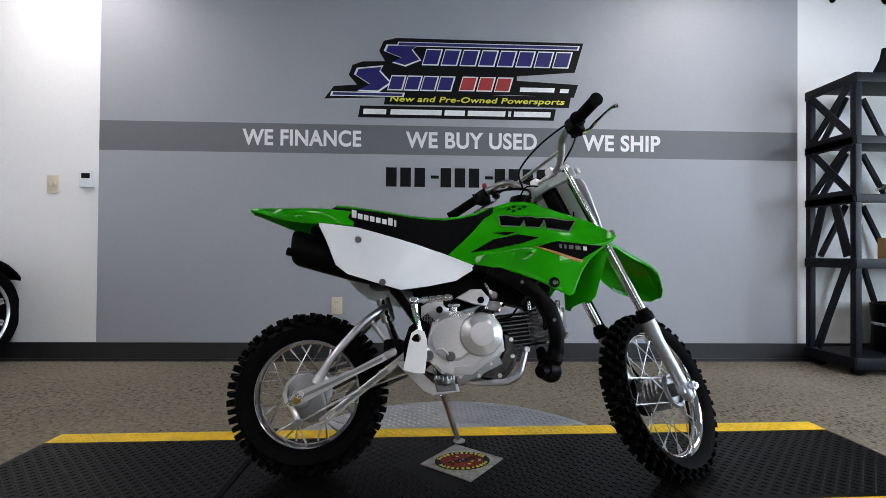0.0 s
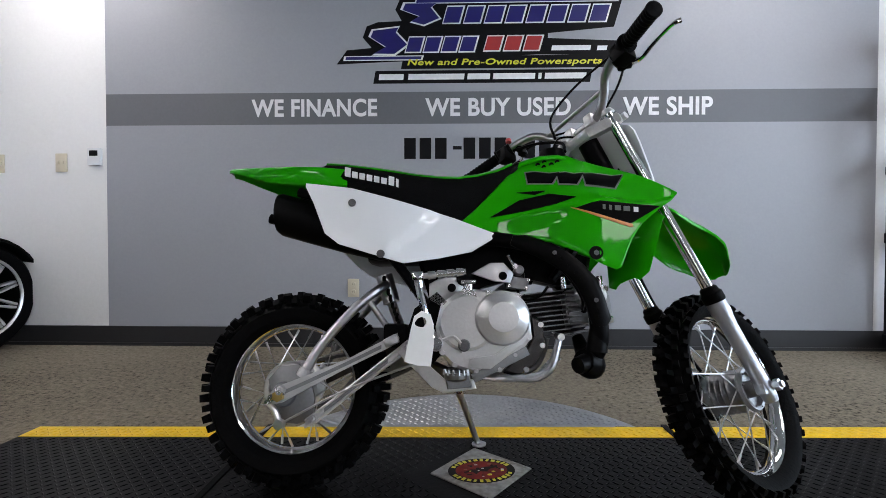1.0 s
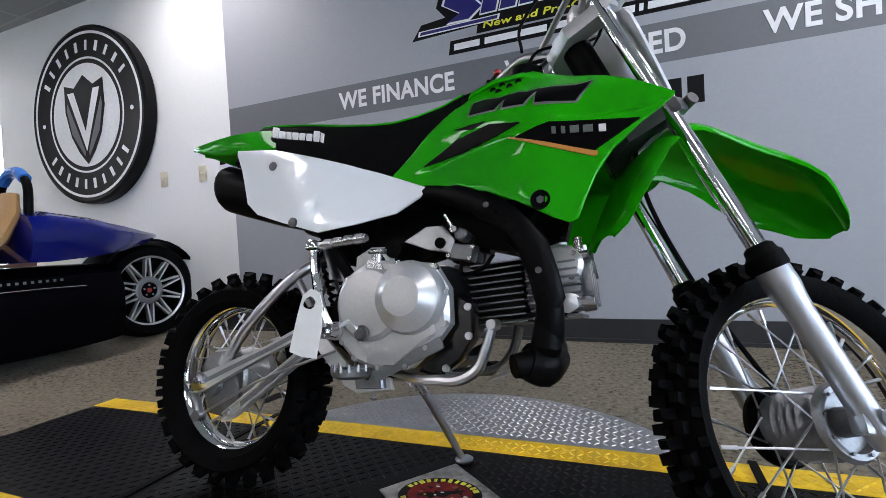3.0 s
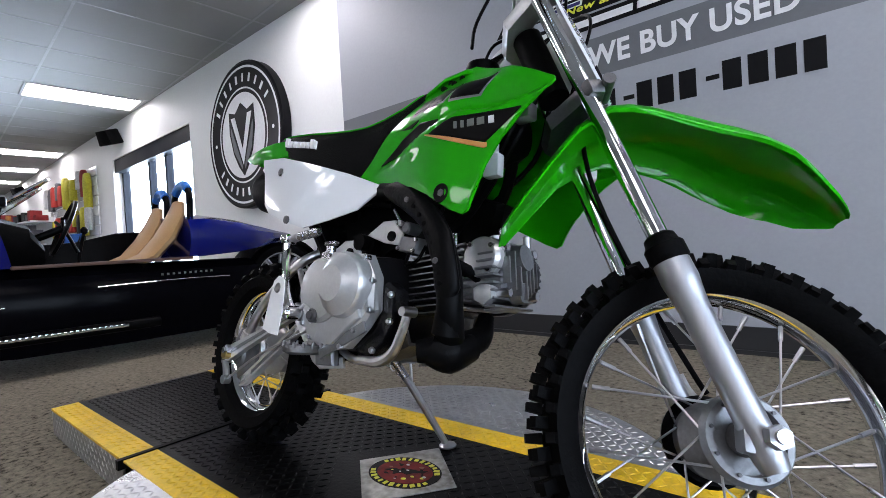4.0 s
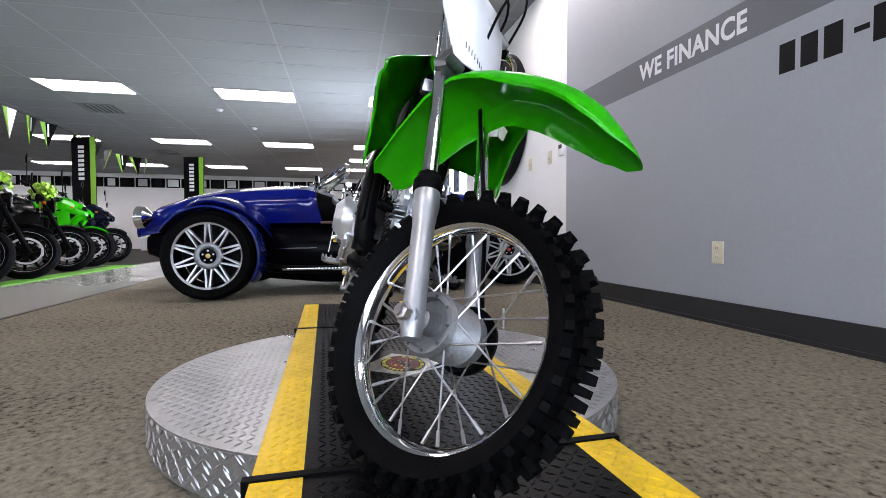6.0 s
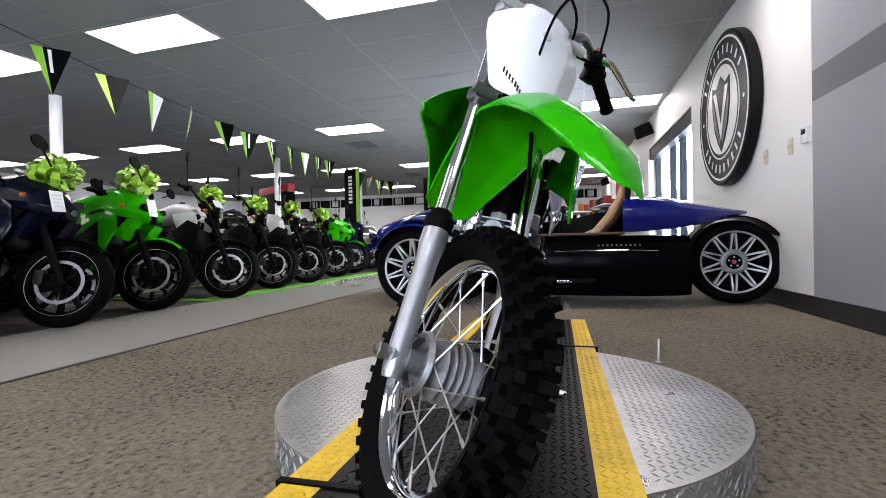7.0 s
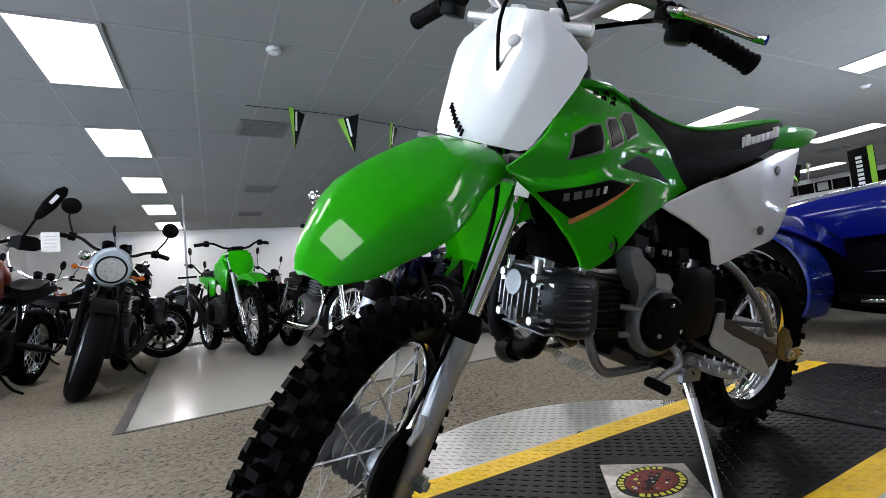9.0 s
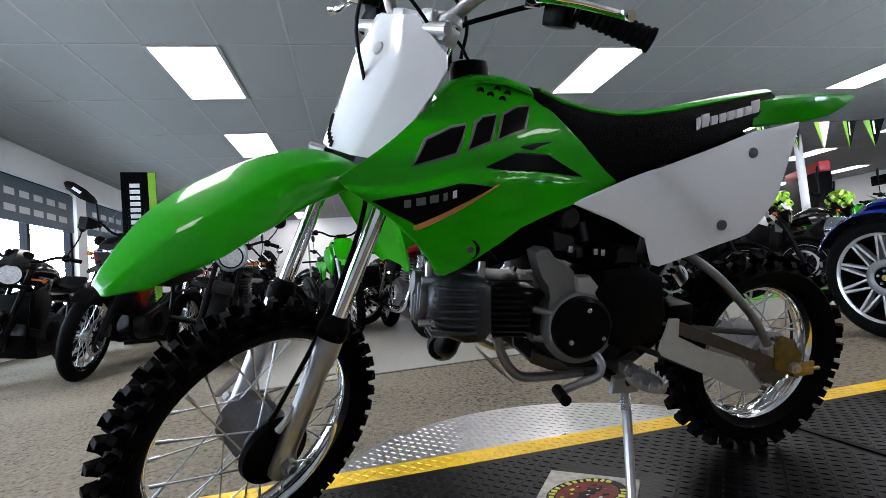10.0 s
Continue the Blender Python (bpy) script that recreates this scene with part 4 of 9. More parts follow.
# engine
CYL_BLACK = material("black painted cylinder", (0.005, 0.005, 0.006), 0.42, spec=0.2, grain=150, vary=0.2, bump=0.08)
HEAD_METAL = material("grey cast cylinder head", (0.26, 0.264, 0.275), 0.36, metal=0.8, grain=150, vary=0.12, bump=0.08)
BLACK_GLOSS = material("gloss black cast cover", (0.004, 0.004, 0.005), 0.22, spec=0.4, grain=120, vary=0.15, bump=0.05)
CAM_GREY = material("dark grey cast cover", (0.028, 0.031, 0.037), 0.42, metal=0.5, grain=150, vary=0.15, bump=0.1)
case = [(0.352, 0.375), (0.365, 0.428), (0.415, 0.462), (0.47, 0.458), (0.54, 0.452), (0.568, 0.41), (0.572, 0.35), (0.545, 0.315), (0.50, 0.275), (0.445, 0.268), (0.39, 0.285), (0.36, 0.315)]
# core coloured black to stand for the dark gap beside the cylinder
engine = put("engine", prism(case, 0.066, -0.118, bevel=0.06), CYL_BLACK, "cast engine crankcase")
grow = lambda o, k, c=(0.46, 0.365): [(c[0] + (p[0] - c[0]) * k, c[1] + (p[1] - c[1]) * k) for p in o]
put("clutch_case", prism(grow(case, 0.97), -0.117, -0.152, bevel=0.07), ALU, "silver right engine cover", engine)
put("clutch_cover", lathe([(0.060, -0.146), (0.060, -0.168), (0.056, -0.176), (0.052, -0.178), (0.032, -0.195), (0.010, -0.1955)], (0.503, 0, 0.392), n=48), ALU, "round silver clutch cover with conical face", engine)
put("case_dome", lathe([(0.064, -0.146), (0.063, -0.156), (0.056, -0.162), (0.02, -0.164)], (0.424, 0, 0.383), n=44), ALU, "round domed engine cover", engine)
put("case_arc", tube([(0.372, -0.160, 0.345), (0.395, -0.165, 0.352), (0.412, -0.166, 0.335), (0.412, -0.160, 0.318)], 0.004, 6), ALU, "", engine)
put("oil_cap", join(lathe([(0.0135, -0.15), (0.0135, -0.166), (0.011, -0.168)], (0.418, 0, 0.333), n=20), lathe([(0.008, -0.166), (0.008, -0.172)], (0.418, 0, 0.333), n=12)), DARK_ALU, "", engine)
put("filler_neck", join(lathe([(0.016, -0.146), (0.016, -0.158)], (0.432, 0, 0.440), n=16), rod((0.430, -0.145, 0.440), (0.430, -0.145, 0.468), 0.010), box((0.430, -0.145, 0.474), (0.034, 0.012, 0.009), 0.003)), STEEL, "", engine)
put("cover_rib", prism([(0.425, 0.285), (0.475, 0.283), (0.548, 0.335), (0.545, 0.352), (0.485, 0.312), (0.43, 0.305)], -0.150, -0.162, bevel=0.15), ALU, "", engine)
for p in ((0.372, 0.318), (0.366, 0.372), (0.378, 0.425), (0.42, 0.452), (0.475, 0.449), (0.540, 0.442), (0.560, 0.40), (0.562, 0.350), (0.53, 0.312), (0.495, 0.282), (0.445, 0.278), (0.398, 0.292)):
    put("bolt", join(lathe([(0.0065, -0.140), (0.0065, -0.151)], (p[0], 0, p[1]), n=12), lathe([(0.0045, -0.151), (0.0045, -0.156)], (p[0], 0, p[1]), n=6)), STEEL, "", engine)
put("kick_shaft", lathe([(0.016, -0.14), (0.016, -0.156), (0.010, -0.158), (0.010, -0.176)], (0.357, 0, 0.336), n=16), STEEL, "", engine)
# left covers duller than the right ones, shade given by the metal's colour
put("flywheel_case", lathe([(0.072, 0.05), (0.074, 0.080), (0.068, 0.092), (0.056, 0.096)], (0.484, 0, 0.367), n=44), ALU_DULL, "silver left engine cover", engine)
put("flywheel_cover", lathe([(0.058, 0.088), (0.057, 0.106), (0.050, 0.113), (0.008, 0.115)], (0.491, 0, 0.370), n=44), BLACK_PLASTIC, "round black flywheel cover", engine)
for p in ((0.520, 0.349), (0.456, 0.350), (0.485, 0.405)):
    put("bolt", lathe([(0.0045, 0.110), (0.0045, 0.117), (0.003, 0.118)], (p[0], 0, p[1]), n=8), STEEL, "", engine)
put("sprocket_cover", prism([(0.326, 0.325), (0.312, 0.372), (0.322, 0.449), (0.361, 0.470), (0.440, 0.468), (0.462, 0.430), (0.436, 0.380), (0.432, 0.330), (0.403, 0.315)], 0.078, 0.100, bevel=0.10), BLACK_PLASTIC, "black chain sprocket cover", engine)
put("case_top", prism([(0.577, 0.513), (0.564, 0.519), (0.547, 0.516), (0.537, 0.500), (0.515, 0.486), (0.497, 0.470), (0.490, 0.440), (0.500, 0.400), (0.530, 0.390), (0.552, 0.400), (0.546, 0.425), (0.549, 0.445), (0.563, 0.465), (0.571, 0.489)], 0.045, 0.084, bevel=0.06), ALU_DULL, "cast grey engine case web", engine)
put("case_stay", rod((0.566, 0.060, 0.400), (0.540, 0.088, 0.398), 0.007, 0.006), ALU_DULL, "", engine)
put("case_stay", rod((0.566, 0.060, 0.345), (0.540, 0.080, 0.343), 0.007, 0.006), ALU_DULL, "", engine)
put("wire_clip", join(prism([(0.499, 0.464), (0.471, 0.462), (0.452, 0.440), (0.449, 0.420), (0.462, 0.424), (0.497, 0.435)], 0.070, 0.094, bevel=0.12), tube([(0.452, 0.085, 0.432), (0.440, 0.09, 0.418), (0.433, 0.088, 0.400)], 0.004, 6)), ALU, "grey metal wire clip", engine)
put("rubber_cap", lathe([(0.020, 0.030), (0.020, 0.056), (0.016, 0.061), (0.006, 0.062)], (0.494, 0, 0.566), n=22), CAM_GREY, "grey round cap", engine)
put("float_bowl", join(prism([(0.526, 0.544), (0.480, 0.530), (0.474, 0.502), (0.522, 0.506)], 0.020, 0.050, bevel=0.12), rod((0.462, 0.045, 0.555), (0.456, 0.048, 0.520), 0.006), rod((0.470, 0.045, 0.510), (0.470, 0.045, 0.490), 0.009)), CAM_GREY, "", engine)
put("breather_box", prism([(0.407, 0.489), (0.384, 0.506), (0.347, 0.503), (0.340, 0.470), (0.400, 0.472)], 0.020, 0.052, bevel=0.14), CAM_GREY, "", engine)
for p in ((0.440, 0.056, 0.500), (0.425, 0.056, 0.497), (0.492, 0.056, 0.508)):
    put("hose_clip", lathe([(0.006, -0.006), (0.0065, 0.0), (0.006, 0.006)], p, "z", n=10), STEEL, "", engine)
put("starter_motor", join(rod((0.42, -0.05, 0.492), (0.42, 0.06, 0.492), 0.026), rod((0.42, -0.07, 0.492), (0.42, -0.05, 0.492), 0.018)), BLACK_PAINT, "", engine)
UP = Matrix.Translation((0.572, 0, 0.398)) @ Matrix.Rotation(radians(-6), 4, "Y") @ Matrix.Diagonal((1.12, 1, 1.04, 1)) @ Matrix.Translation((-0.572, 0, -0.398))
fins = [box((0.617, 0, 0.350 + 0.0112 * k), (0.088, 0.136 - (0.02 if k in (0, 9) else 0), 0.0036), 0.0012) for k in range(10)]
put("cylinder", moved(box((0.605, 0, 0.398), (0.10, 0.092, 0.078), 0.01), UP), CYL_BLACK, "dark finned engine cylinder", engine)
for k, f in enumerate(fins):
    put("cylinder_fin", moved(f, UP), CYL_BLACK, "", engine)
    # a pale strip imitates the light caught along each fin's right edge
    y = -0.0685 + (0.01 if k in (0, 9) else 0)
    put("fin_highlight", moved(box((0.617, y, 0.350 + 0.0112 * k), (0.084, 0.0022, 0.0024), 0.0005), UP), ALU_DULL, "", engine)
heads = []
for k in range(10):
    z, reach = 0.352 + 0.0120 * k, 0.073 - 0.0016 * abs(k - 4.5) ** 1.5
    heads.append(join(box((0.704, 0.03, z), (0.082 - 0.003 * abs(k - 4.5), 0.070, 0.0038), 0.0012), box((0.676, -reach / 2, z), (0.024 - 0.001 * abs(k - 4.5), reach, 0.0038), 0.0012), box((0.727, -reach / 2, z), (0.034 - 0.003 * abs(k - 4.5), reach, 0.0038), 0.0012)))
put("cylinder_head", moved(join(box((0.70, 0, 0.406), (0.085, 0.092, 0.078), 0.012), rod((0.74, 0.0, 0.43), (0.764, 0.0, 0.432), 0.026, 0.022, 20), rod((0.74, 0.0, 0.376), (0.758, 0.0, 0.374), 0.020, 0.016, 20)), UP), HEAD_METAL, "silver finned cylinder head", engine)
for f in heads:
    put("head_fin", moved(f, UP), HEAD_METAL, "", engine)
def cover_ring(k, y):
    """The rounded outline of the cam cover, drawn in by k."""
    o = [(0.656, 0.372), (0.655, 0.462), (0.668, 0.470), (0.690, 0.474), (0.716, 0.483), (0.738, 0.482), (0.758, 0.468), (0.767, 0.440), (0.766, 0.412), (0.754, 0.386), (0.734, 0.368), (0.706, 0.356), (0.672, 0.354)]
    return [(0.708 + (x - 0.708) * k, y, 0.418 + (z - 0.418) * k) for x, z in o]


put("cam_cover", loft([cover_ring(k, y) for k, y in ((0.98, 0.058), (1.0, 0.066), (0.97, 0.080), (0.86, 0.092), (0.62, 0.098))]), CAM_GREY, "dark ribbed cam cover", engine, 50)
for k in range(7):
    z = 0.384 + 0.0125 * k
    half = 0.046 * math.sqrt(max(0.1, 1 - ((z - 0.420) / 0.066) ** 2))
    put("cover_fin", tube([(0.716 + half * u, 0.100 - 0.016 * abs(u) ** 3, z + 0.004 * u) for u in (-1, -0.6, 0, 0.6, 1)], 0.0032, 6, 3, 1.4), CAM_GREY, "", engine)
for q in ((0.662, 0.366), (0.755, 0.460), (0.760, 0.398), (0.668, 0.462)):
    put("bolt", lathe([(0.0055, 0.070), (0.0055, 0.082)], (q[0], 0, q[1]), n=6), STEEL, "", engine)
for k in range(7):
    put("front_fin", moved(box((0.752, -0.045 + 0.015 * k, 0.408), (0.022 - 0.003 * abs(k - 3), 0.004, 0.090 - 0.010 * abs(k - 3) ** 1.4), 0.0015), UP), HEAD_METAL, "", engine)
head_cap = put("side_cap", moved(join(lathe([(0.034, -0.046), (0.034, -0.058), (0.028, -0.064), (0.008, -0.065)], (0.716, 0, 0.432), n=28), lathe([(0.018, -0.046), (0.018, -0.066), (0.010, -0.070)], (0.720, 0, 0.372), n=6)), UP), ALU, "silver round head cap", engine)
for a in range(4):
    put("bolt", moved(lathe([(0.0045, -0.058), (0.0045, -0.068)], (0.716 + 0.027 * math.cos(a * 1.57 + 0.6), 0, 0.432 + 0.027 * math.sin(a * 1.57 + 0.6)), n=6), UP), STEEL, "", head_cap)
put("spark_plug", moved(join(rod((0.699, -0.040, 0.400), (0.699, -0.078, 0.410), 0.0085, 0.0075, 12), rod((0.699, -0.074, 0.409), (0.697, -0.100, 0.418), 0.011, 0.008, 12)), UP), RUBBER, "spark plug with black boot", engine)
for s in (-1, 1):
    put("stud_nut", moved(rod((0.662, s * 0.052, 0.455), (0.662, s * 0.052, 0.482), 0.006), UP), STEEL, "", engine)
    put("stud_nut", moved(rod((0.745, s * 0.040, 0.452), (0.745, s * 0.040, 0.476), 0.0065), UP), STEEL, "", engine)
put("valve_cap", moved(lathe([(0.020, 0.455), (0.020, 0.478), (0.012, 0.486)], (0.705, 0, 0), "z", n=6), UP), ALU, "", engine)
for s in (-1, 1):
    for z in (0.372, 0.445):
        put("head_bolt", moved(rod((0.735, s * 0.045, z), (0.757, s * 0.045, z), 0.0075, n=6), UP), STEEL, "", engine)
put("spark_plug_lead", tube([(0.70, -0.08, 0.415), (0.69, -0.12, 0.44), (0.66, -0.10, 0.50), (0.62, -0.04, 0.55)], 0.0045, 6), BLACK_PLASTIC)
put("carburettor", join(rod((0.50, 0.0, 0.53), (0.60, 0.0, 0.51), 0.028), box((0.55, -0.01, 0.49), (0.05, 0.06, 0.05), 0.01), rod((0.55, 0, 0.52), (0.548, 0, 0.58), 0.018)), CYL_BLACK)
put("carburettor_bowl", join(prism([(0.525, 0.470), (0.575, 0.462), (0.582, 0.492), (0.530, 0.500)], -0.062, -0.030, bevel=0.12), lathe([(0.012, -0.030), (0.012, -0.070), (0.009, -0.073)], (0.556, 0, 0.512), n=16)), ALU_DULL, "grey cast carburettor bowl")
put("choke_lever", join(rod((0.545, -0.072, 0.520), (0.528, -0.078, 0.548), 0.0035, n=8), lathe([(0.0065, -0.066), (0.0065, -0.080)], (0.545, 0, 0.520), n=8)), STEEL, "small steel choke lever")
for p in ((0.532, 0.474), (0.572, 0.468), (0.578, 0.488)):
    put("bolt", lathe([(0.0042, -0.062), (0.0042, -0.067)], (p[0], 0, p[1]), n=6), STEEL)
put("vent_hose", tube([(0.552, -0.050, 0.470), (0.560, -0.066, 0.440), (0.600, -0.078, 0.446), (0.622, -0.082, 0.470)], 0.0035, 6), BLACK_PLASTIC, "thin black vent hose")
put("front_case_cover", prism([(0.505, 0.272), (0.560, 0.318), (0.578, 0.352), (0.574, 0.402), (0.598, 0.388), (0.602, 0.330), (0.578, 0.292), (0.540, 0.264)], -0.088, -0.128, bevel=0.10), BLACK_GLOSS, "gloss black front engine cover", engine)
for p in ((0.592, 0.378), (0.594, 0.332), (0.556, 0.280)):
    put("bolt", join(lathe([(0.0062, -0.126), (0.0062, -0.131)], (p[0], 0, p[1]), n=12), lathe([(0.0042, -0.131), (0.0042, -0.135)], (p[0], 0, p[1]), n=6)), STEEL, "", engine)
put("intake_pipe", tube([(0.60, 0, 0.51), (0.65, 0, 0.50), (0.69, 0, 0.465)], 0.018, 12), CYL_BLACK)

# exhaust, on the right side
put("exhaust_pipe", tube([(0.705, 0.0, 0.350), (0.712, -0.03, 0.312), (0.708, -0.095, 0.304), (0.722, -0.124, 0.345), (0.716, -0.128, 0.42), (0.676, -0.124, 0.50), (0.60, -0.112, 0.558), (0.49, -0.076, 0.590), (0.34, -0.050, 0.590), (0.20, -0.036, 0.600)], [0.015, 0.022, 0.024, 0.022, 0.020, 0.019, 0.019, 0.019, 0.019, 0.025], 16), BLACK_PAINT, "matt black exhaust pipe")
EXHAUST_SHIELD = material("satin black heat shield", (0.003, 0.003, 0.0033), 0.40, spec=0.06, grain=70, vary=0.2, bump=0.1)
put("pipe_shield", loft([[Vector(c) + Vector((k, 0, t)) * w * math.cos(a) + Vector((0, -1, 0)) * (0.008 + 0.013 * math.sin(a)) for a in (2 * math.pi * q / 14 for q in range(14))] for c, k, t, w in (((0.722, -0.128, 0.372), -1.0, 0.0, 0.016), ((0.724, -0.130, 0.390), -1.0, 0.0, 0.024), ((0.715, -0.130, 0.430), -0.97, -0.24, 0.023), ((0.700, -0.129, 0.470), -0.92, -0.39, 0.025), ((0.676, -0.126, 0.502), -0.80, -0.60, 0.022), ((0.644, -0.121, 0.530), -0.62, -0.78, 0.024), ((0.600, -0.114, 0.556), -0.48, -0.88, 0.023), ((0.560, -0.104, 0.572), -0.38, -0.92, 0.020), ((0.535, -0.096, 0.579), -0.34, -0.94, 0.012))]), EXHAUST_SHIELD, "black heat shield on the pipe", sharp=60)
for k in range(9):
    u = k / 8
    put("shield_slot", moved(lathe([(0.0042, 0), (0.0042, -0.0016), (0.0026, -0.0018)], n=10), Matrix.Translation((0.719 - 0.075 * u ** 1.7, -0.1505 + 0.006 * u, 0.395 + 0.132 * u))), RUBBER)
put("exhaust_elbow", join(tube([(0.722, -0.06, 0.300), (0.706, -0.10, 0.290), (0.684, -0.120, 0.296)], [0.022, 0.034, 0.028], 16), rod((0.69, -0.118, 0.292), (0.668, -0.134, 0.288), 0.022, 0.018), rod((0.715, -0.122, 0.318), (0.722, -0.125, 0.365), 0.024, 0.021)), EXHAUST_SHIELD, "black exhaust elbow")
put("muffler", loft([[(x, -0.036 + 0.046 * w * math.cos(a), z - 0.008 + 0.056 * w * math.sin(a)) for a in (2 * math.pi * k / 20 for k in range(20))] for x, z, w in ((0.26, 0.588, 0.5), (0.21, 0.603, 0.92), (0.12, 0.628, 1.0), (0.02, 0.656, 1.0), (-0.045, 0.675, 1.0), (-0.058, 0.679, 0.9))]), BLACK_PAINT, "matt black muffler")
put("muffler_outlet", rod((-0.050, -0.036, 0.65), (-0.080, -0.036, 0.658), 0.013), BLACK_PAINT)
for p in ((0.712, -0.156, 0.43), (0.628, -0.145, 0.540)):
    put("shield_bolt", lathe([(0.005, 0), (0.005, -0.003)], p, n=8), DARK_ALU)
cells = []
for i in range(11):
    for j in range(6):
        c = Vector((0.0098 * i, 0, 0.0098 * j))
        rim, hole = [], []
        for q in range(8):
            a = 2 * math.pi * (q + 0.5) / 8
            e = 0.0049 / max(abs(math.cos(a)), abs(math.sin(a)))
            rim.append(c + Vector((e * math.cos(a), 0, e * math.sin(a))))
            hole.append(c + Vector((0.0029 * math.cos(a), 0, 0.0029 * math.sin(a))))
        back = Vector((0, -0.0015, 0))
        cells.append(loft([rim, hole, [v + back for v in hole], [v + back for v in rim]], cap=False))
put("heat_shield", moved(weld(join(*cells)), Matrix(((0, -0.69, 0.80, 0.606), (1.1, 0, 0, -0.054), (0, 0.72, 0.77, 0.260), (0, 0, 0, 1)))), ALU, "perforated silver shield below the cylinder")

# right side controls: kick starter with hanging tag, brake pedal, footpeg
kick = put("kick_starter", join(tube([(0.357, -0.170, 0.336), (0.342, -0.174, 0.372), (0.330, -0.176, 0.415), (0.321, -0.174, 0.455), (0.317, -0.172, 0.483)], [0.012, 0.0085, 0.008, 0.0085, 0.010], 10), rod((0.357, -0.155, 0.336), (0.357, -0.182, 0.336), 0.014), lathe([(0.006, -0.182), (0.006, -0.187)], (0.357, 0, 0.336), n=6), box((0.318, -0.172, 0.485), (0.026, 0.026, 0.020), 0.005)), CHROME, "chrome kick start lever, folded")
put("pedal", join(rod((0.328, -0.172, 0.485), (0.424, -0.172, 0.494), 0.0065), *[rod((0.340 + 0.021 * k, -0.172, 0.4862 + 0.002 * k), (0.356 + 0.021 * k, -0.172, 0.4876 + 0.002 * k), 0.0095, 0.0085) for k in range(4)]), STEEL, "", kick)
tag_out = [(0.290, 0.300), (0.318, 0.292), (0.347, 0.290), (0.353, 0.335), (0.353, 0.378), (0.346, 0.400), (0.327, 0.407), (0.311, 0.396), (0.303, 0.365), (0.296, 0.330)]
tag_in = [(0.314, 0.376), (0.320, 0.373), (0.330, 0.372), (0.336, 0.376), (0.338, 0.384), (0.335, 0.391), (0.327, 0.394), (0.319, 0.391), (0.314, 0.385), (0.312, 0.380)]
put("price_tag", loft([[(p[0], y, p[1]) for p in o] for o, y in ((tag_out, -0.1885), (tag_in, -0.1885), (tag_in, -0.1870), (tag_out, -0.1870))], closed=True), PAPER, "white paper hang tag on the kick lever")
put("brake_pedal", join(tube([(0.44, -0.10, 0.268), (0.50, -0.122, 0.260), (0.539, -0.127, 0.261), (0.576, -0.128, 0.263), (0.607, -0.128, 0.280), (0.622, -0.127, 0.312), (0.632, -0.126, 0.345)], [0.007, 0.0075, 0.0085, 0.010, 0.0095, 0.0085, 0.0075], 10), rod((0.634, -0.112, 0.350), (0.634, -0.142, 0.350), 0.0095, 0.008)), STEEL, "chrome rear brake pedal")
PEG_METAL = material("dull worn steel", (0.26, 0.26, 0.265), 0.38, metal=0.9, grain=90, vary=0.2)
for s in (-1, 1):
    zp = 0.284 if s > 0 else 0.272
    oval = lambda k, z: [(0.400 + 0.027 * k * math.cos(2 * math.pi * q / 20), s * 0.160 + 0.046 * k * math.sin(2 * math.pi * q / 20), z) for q in range(20)]
    peg = put("footpeg", join(loft([oval(0.7, zp - 0.013), oval(0.95, zp - 0.008), oval(1.0, zp + 0.004), oval(0.80, zp + 0.004), oval(0.76, zp - 0.003)]), *[rod((0.400 + 0.025 * math.cos(a), s * 0.160 + 0.043 * math.sin(a), zp), (0.400 + 0.026 * math.cos(a), s * 0.160 + 0.044 * math.sin(a), zp + 0.011), 0.0042, 0.0018, 6) for a in (2 * math.pi * q / 14 for q in range(14))], box((0.396, s * 0.108, zp - 0.004), (0.026, 0.034, 0.026), 0.006)), PEG_METAL, "serrated oval steel footpeg")
    put("peg_plate", prism([(0.372, 0.276), (0.43, 0.270), (0.436, 0.240), (0.380, 0.236)], s * 0.100, s * 0.118, bevel=0.1), ALU_DULL)
    put("peg_bracket", tube([(0.42, s * 0.05, 0.262), (0.41, s * 0.09, 0.255), (0.40, s * 0.115, 0.262)], 0.011, 8), BLACK_PAINT)
put("shift_lever", join(tube([(0.470, 0.10, 0.326), (0.461, 0.118, 0.304), (0.475, 0.127, 0.285), (0.512, 0.130, 0.278), (0.548, 0.132, 0.269)], 0.0075, 8), rod((0.470, 0.085, 0.326), (0.470, 0.112, 0.326), 0.010)), ALU_DULL, "bent silver gear lever")
put("shift_tip", join(rod((0.550, 0.120, 0.268), (0.556, 0.164, 0.268), 0.010), rod((0.556, 0.162, 0.268), (0.557, 0.167, 0.268), 0.0065)), RUBBER, "black rubber lever tip")
stand = put("side_stand", tube([(0.385, 0.075, 0.262), (0.412, 0.13, 0.19), (0.458, 0.218, 0.058)], [0.011, 0.009, 0.008], 10), STEEL, "silver side stand, folded out")
put("stand_foot", moved(lathe([(0.020, 0.0), (0.021, 0.004), (0.012, 0.008)], axis="z", n=16), pose(0.462, 0.2245, 0.0495, 12.5, 0, 0)), STEEL, "", stand)
put("stand_spring", tube([(0.375 + 0.035 * k / 40 + 0.005 * math.cos(k), 0.06 + 0.075 * k / 40, 0.25 - 0.06 * k / 40 + 0.005 * math.sin(k)) for k in range(41)], 0.0016, 5, steps=1), STEEL, "", stand)
put("lower_pipe", tube([(0.635, 0.045, 0.350), (0.622, 0.05, 0.305), (0.595, 0.052, 0.272), (0.55, 0.05, 0.262), (0.46, 0.048, 0.258)], 0.0095, 10), ALU_DULL, "bent metal guard pipe below the engine")

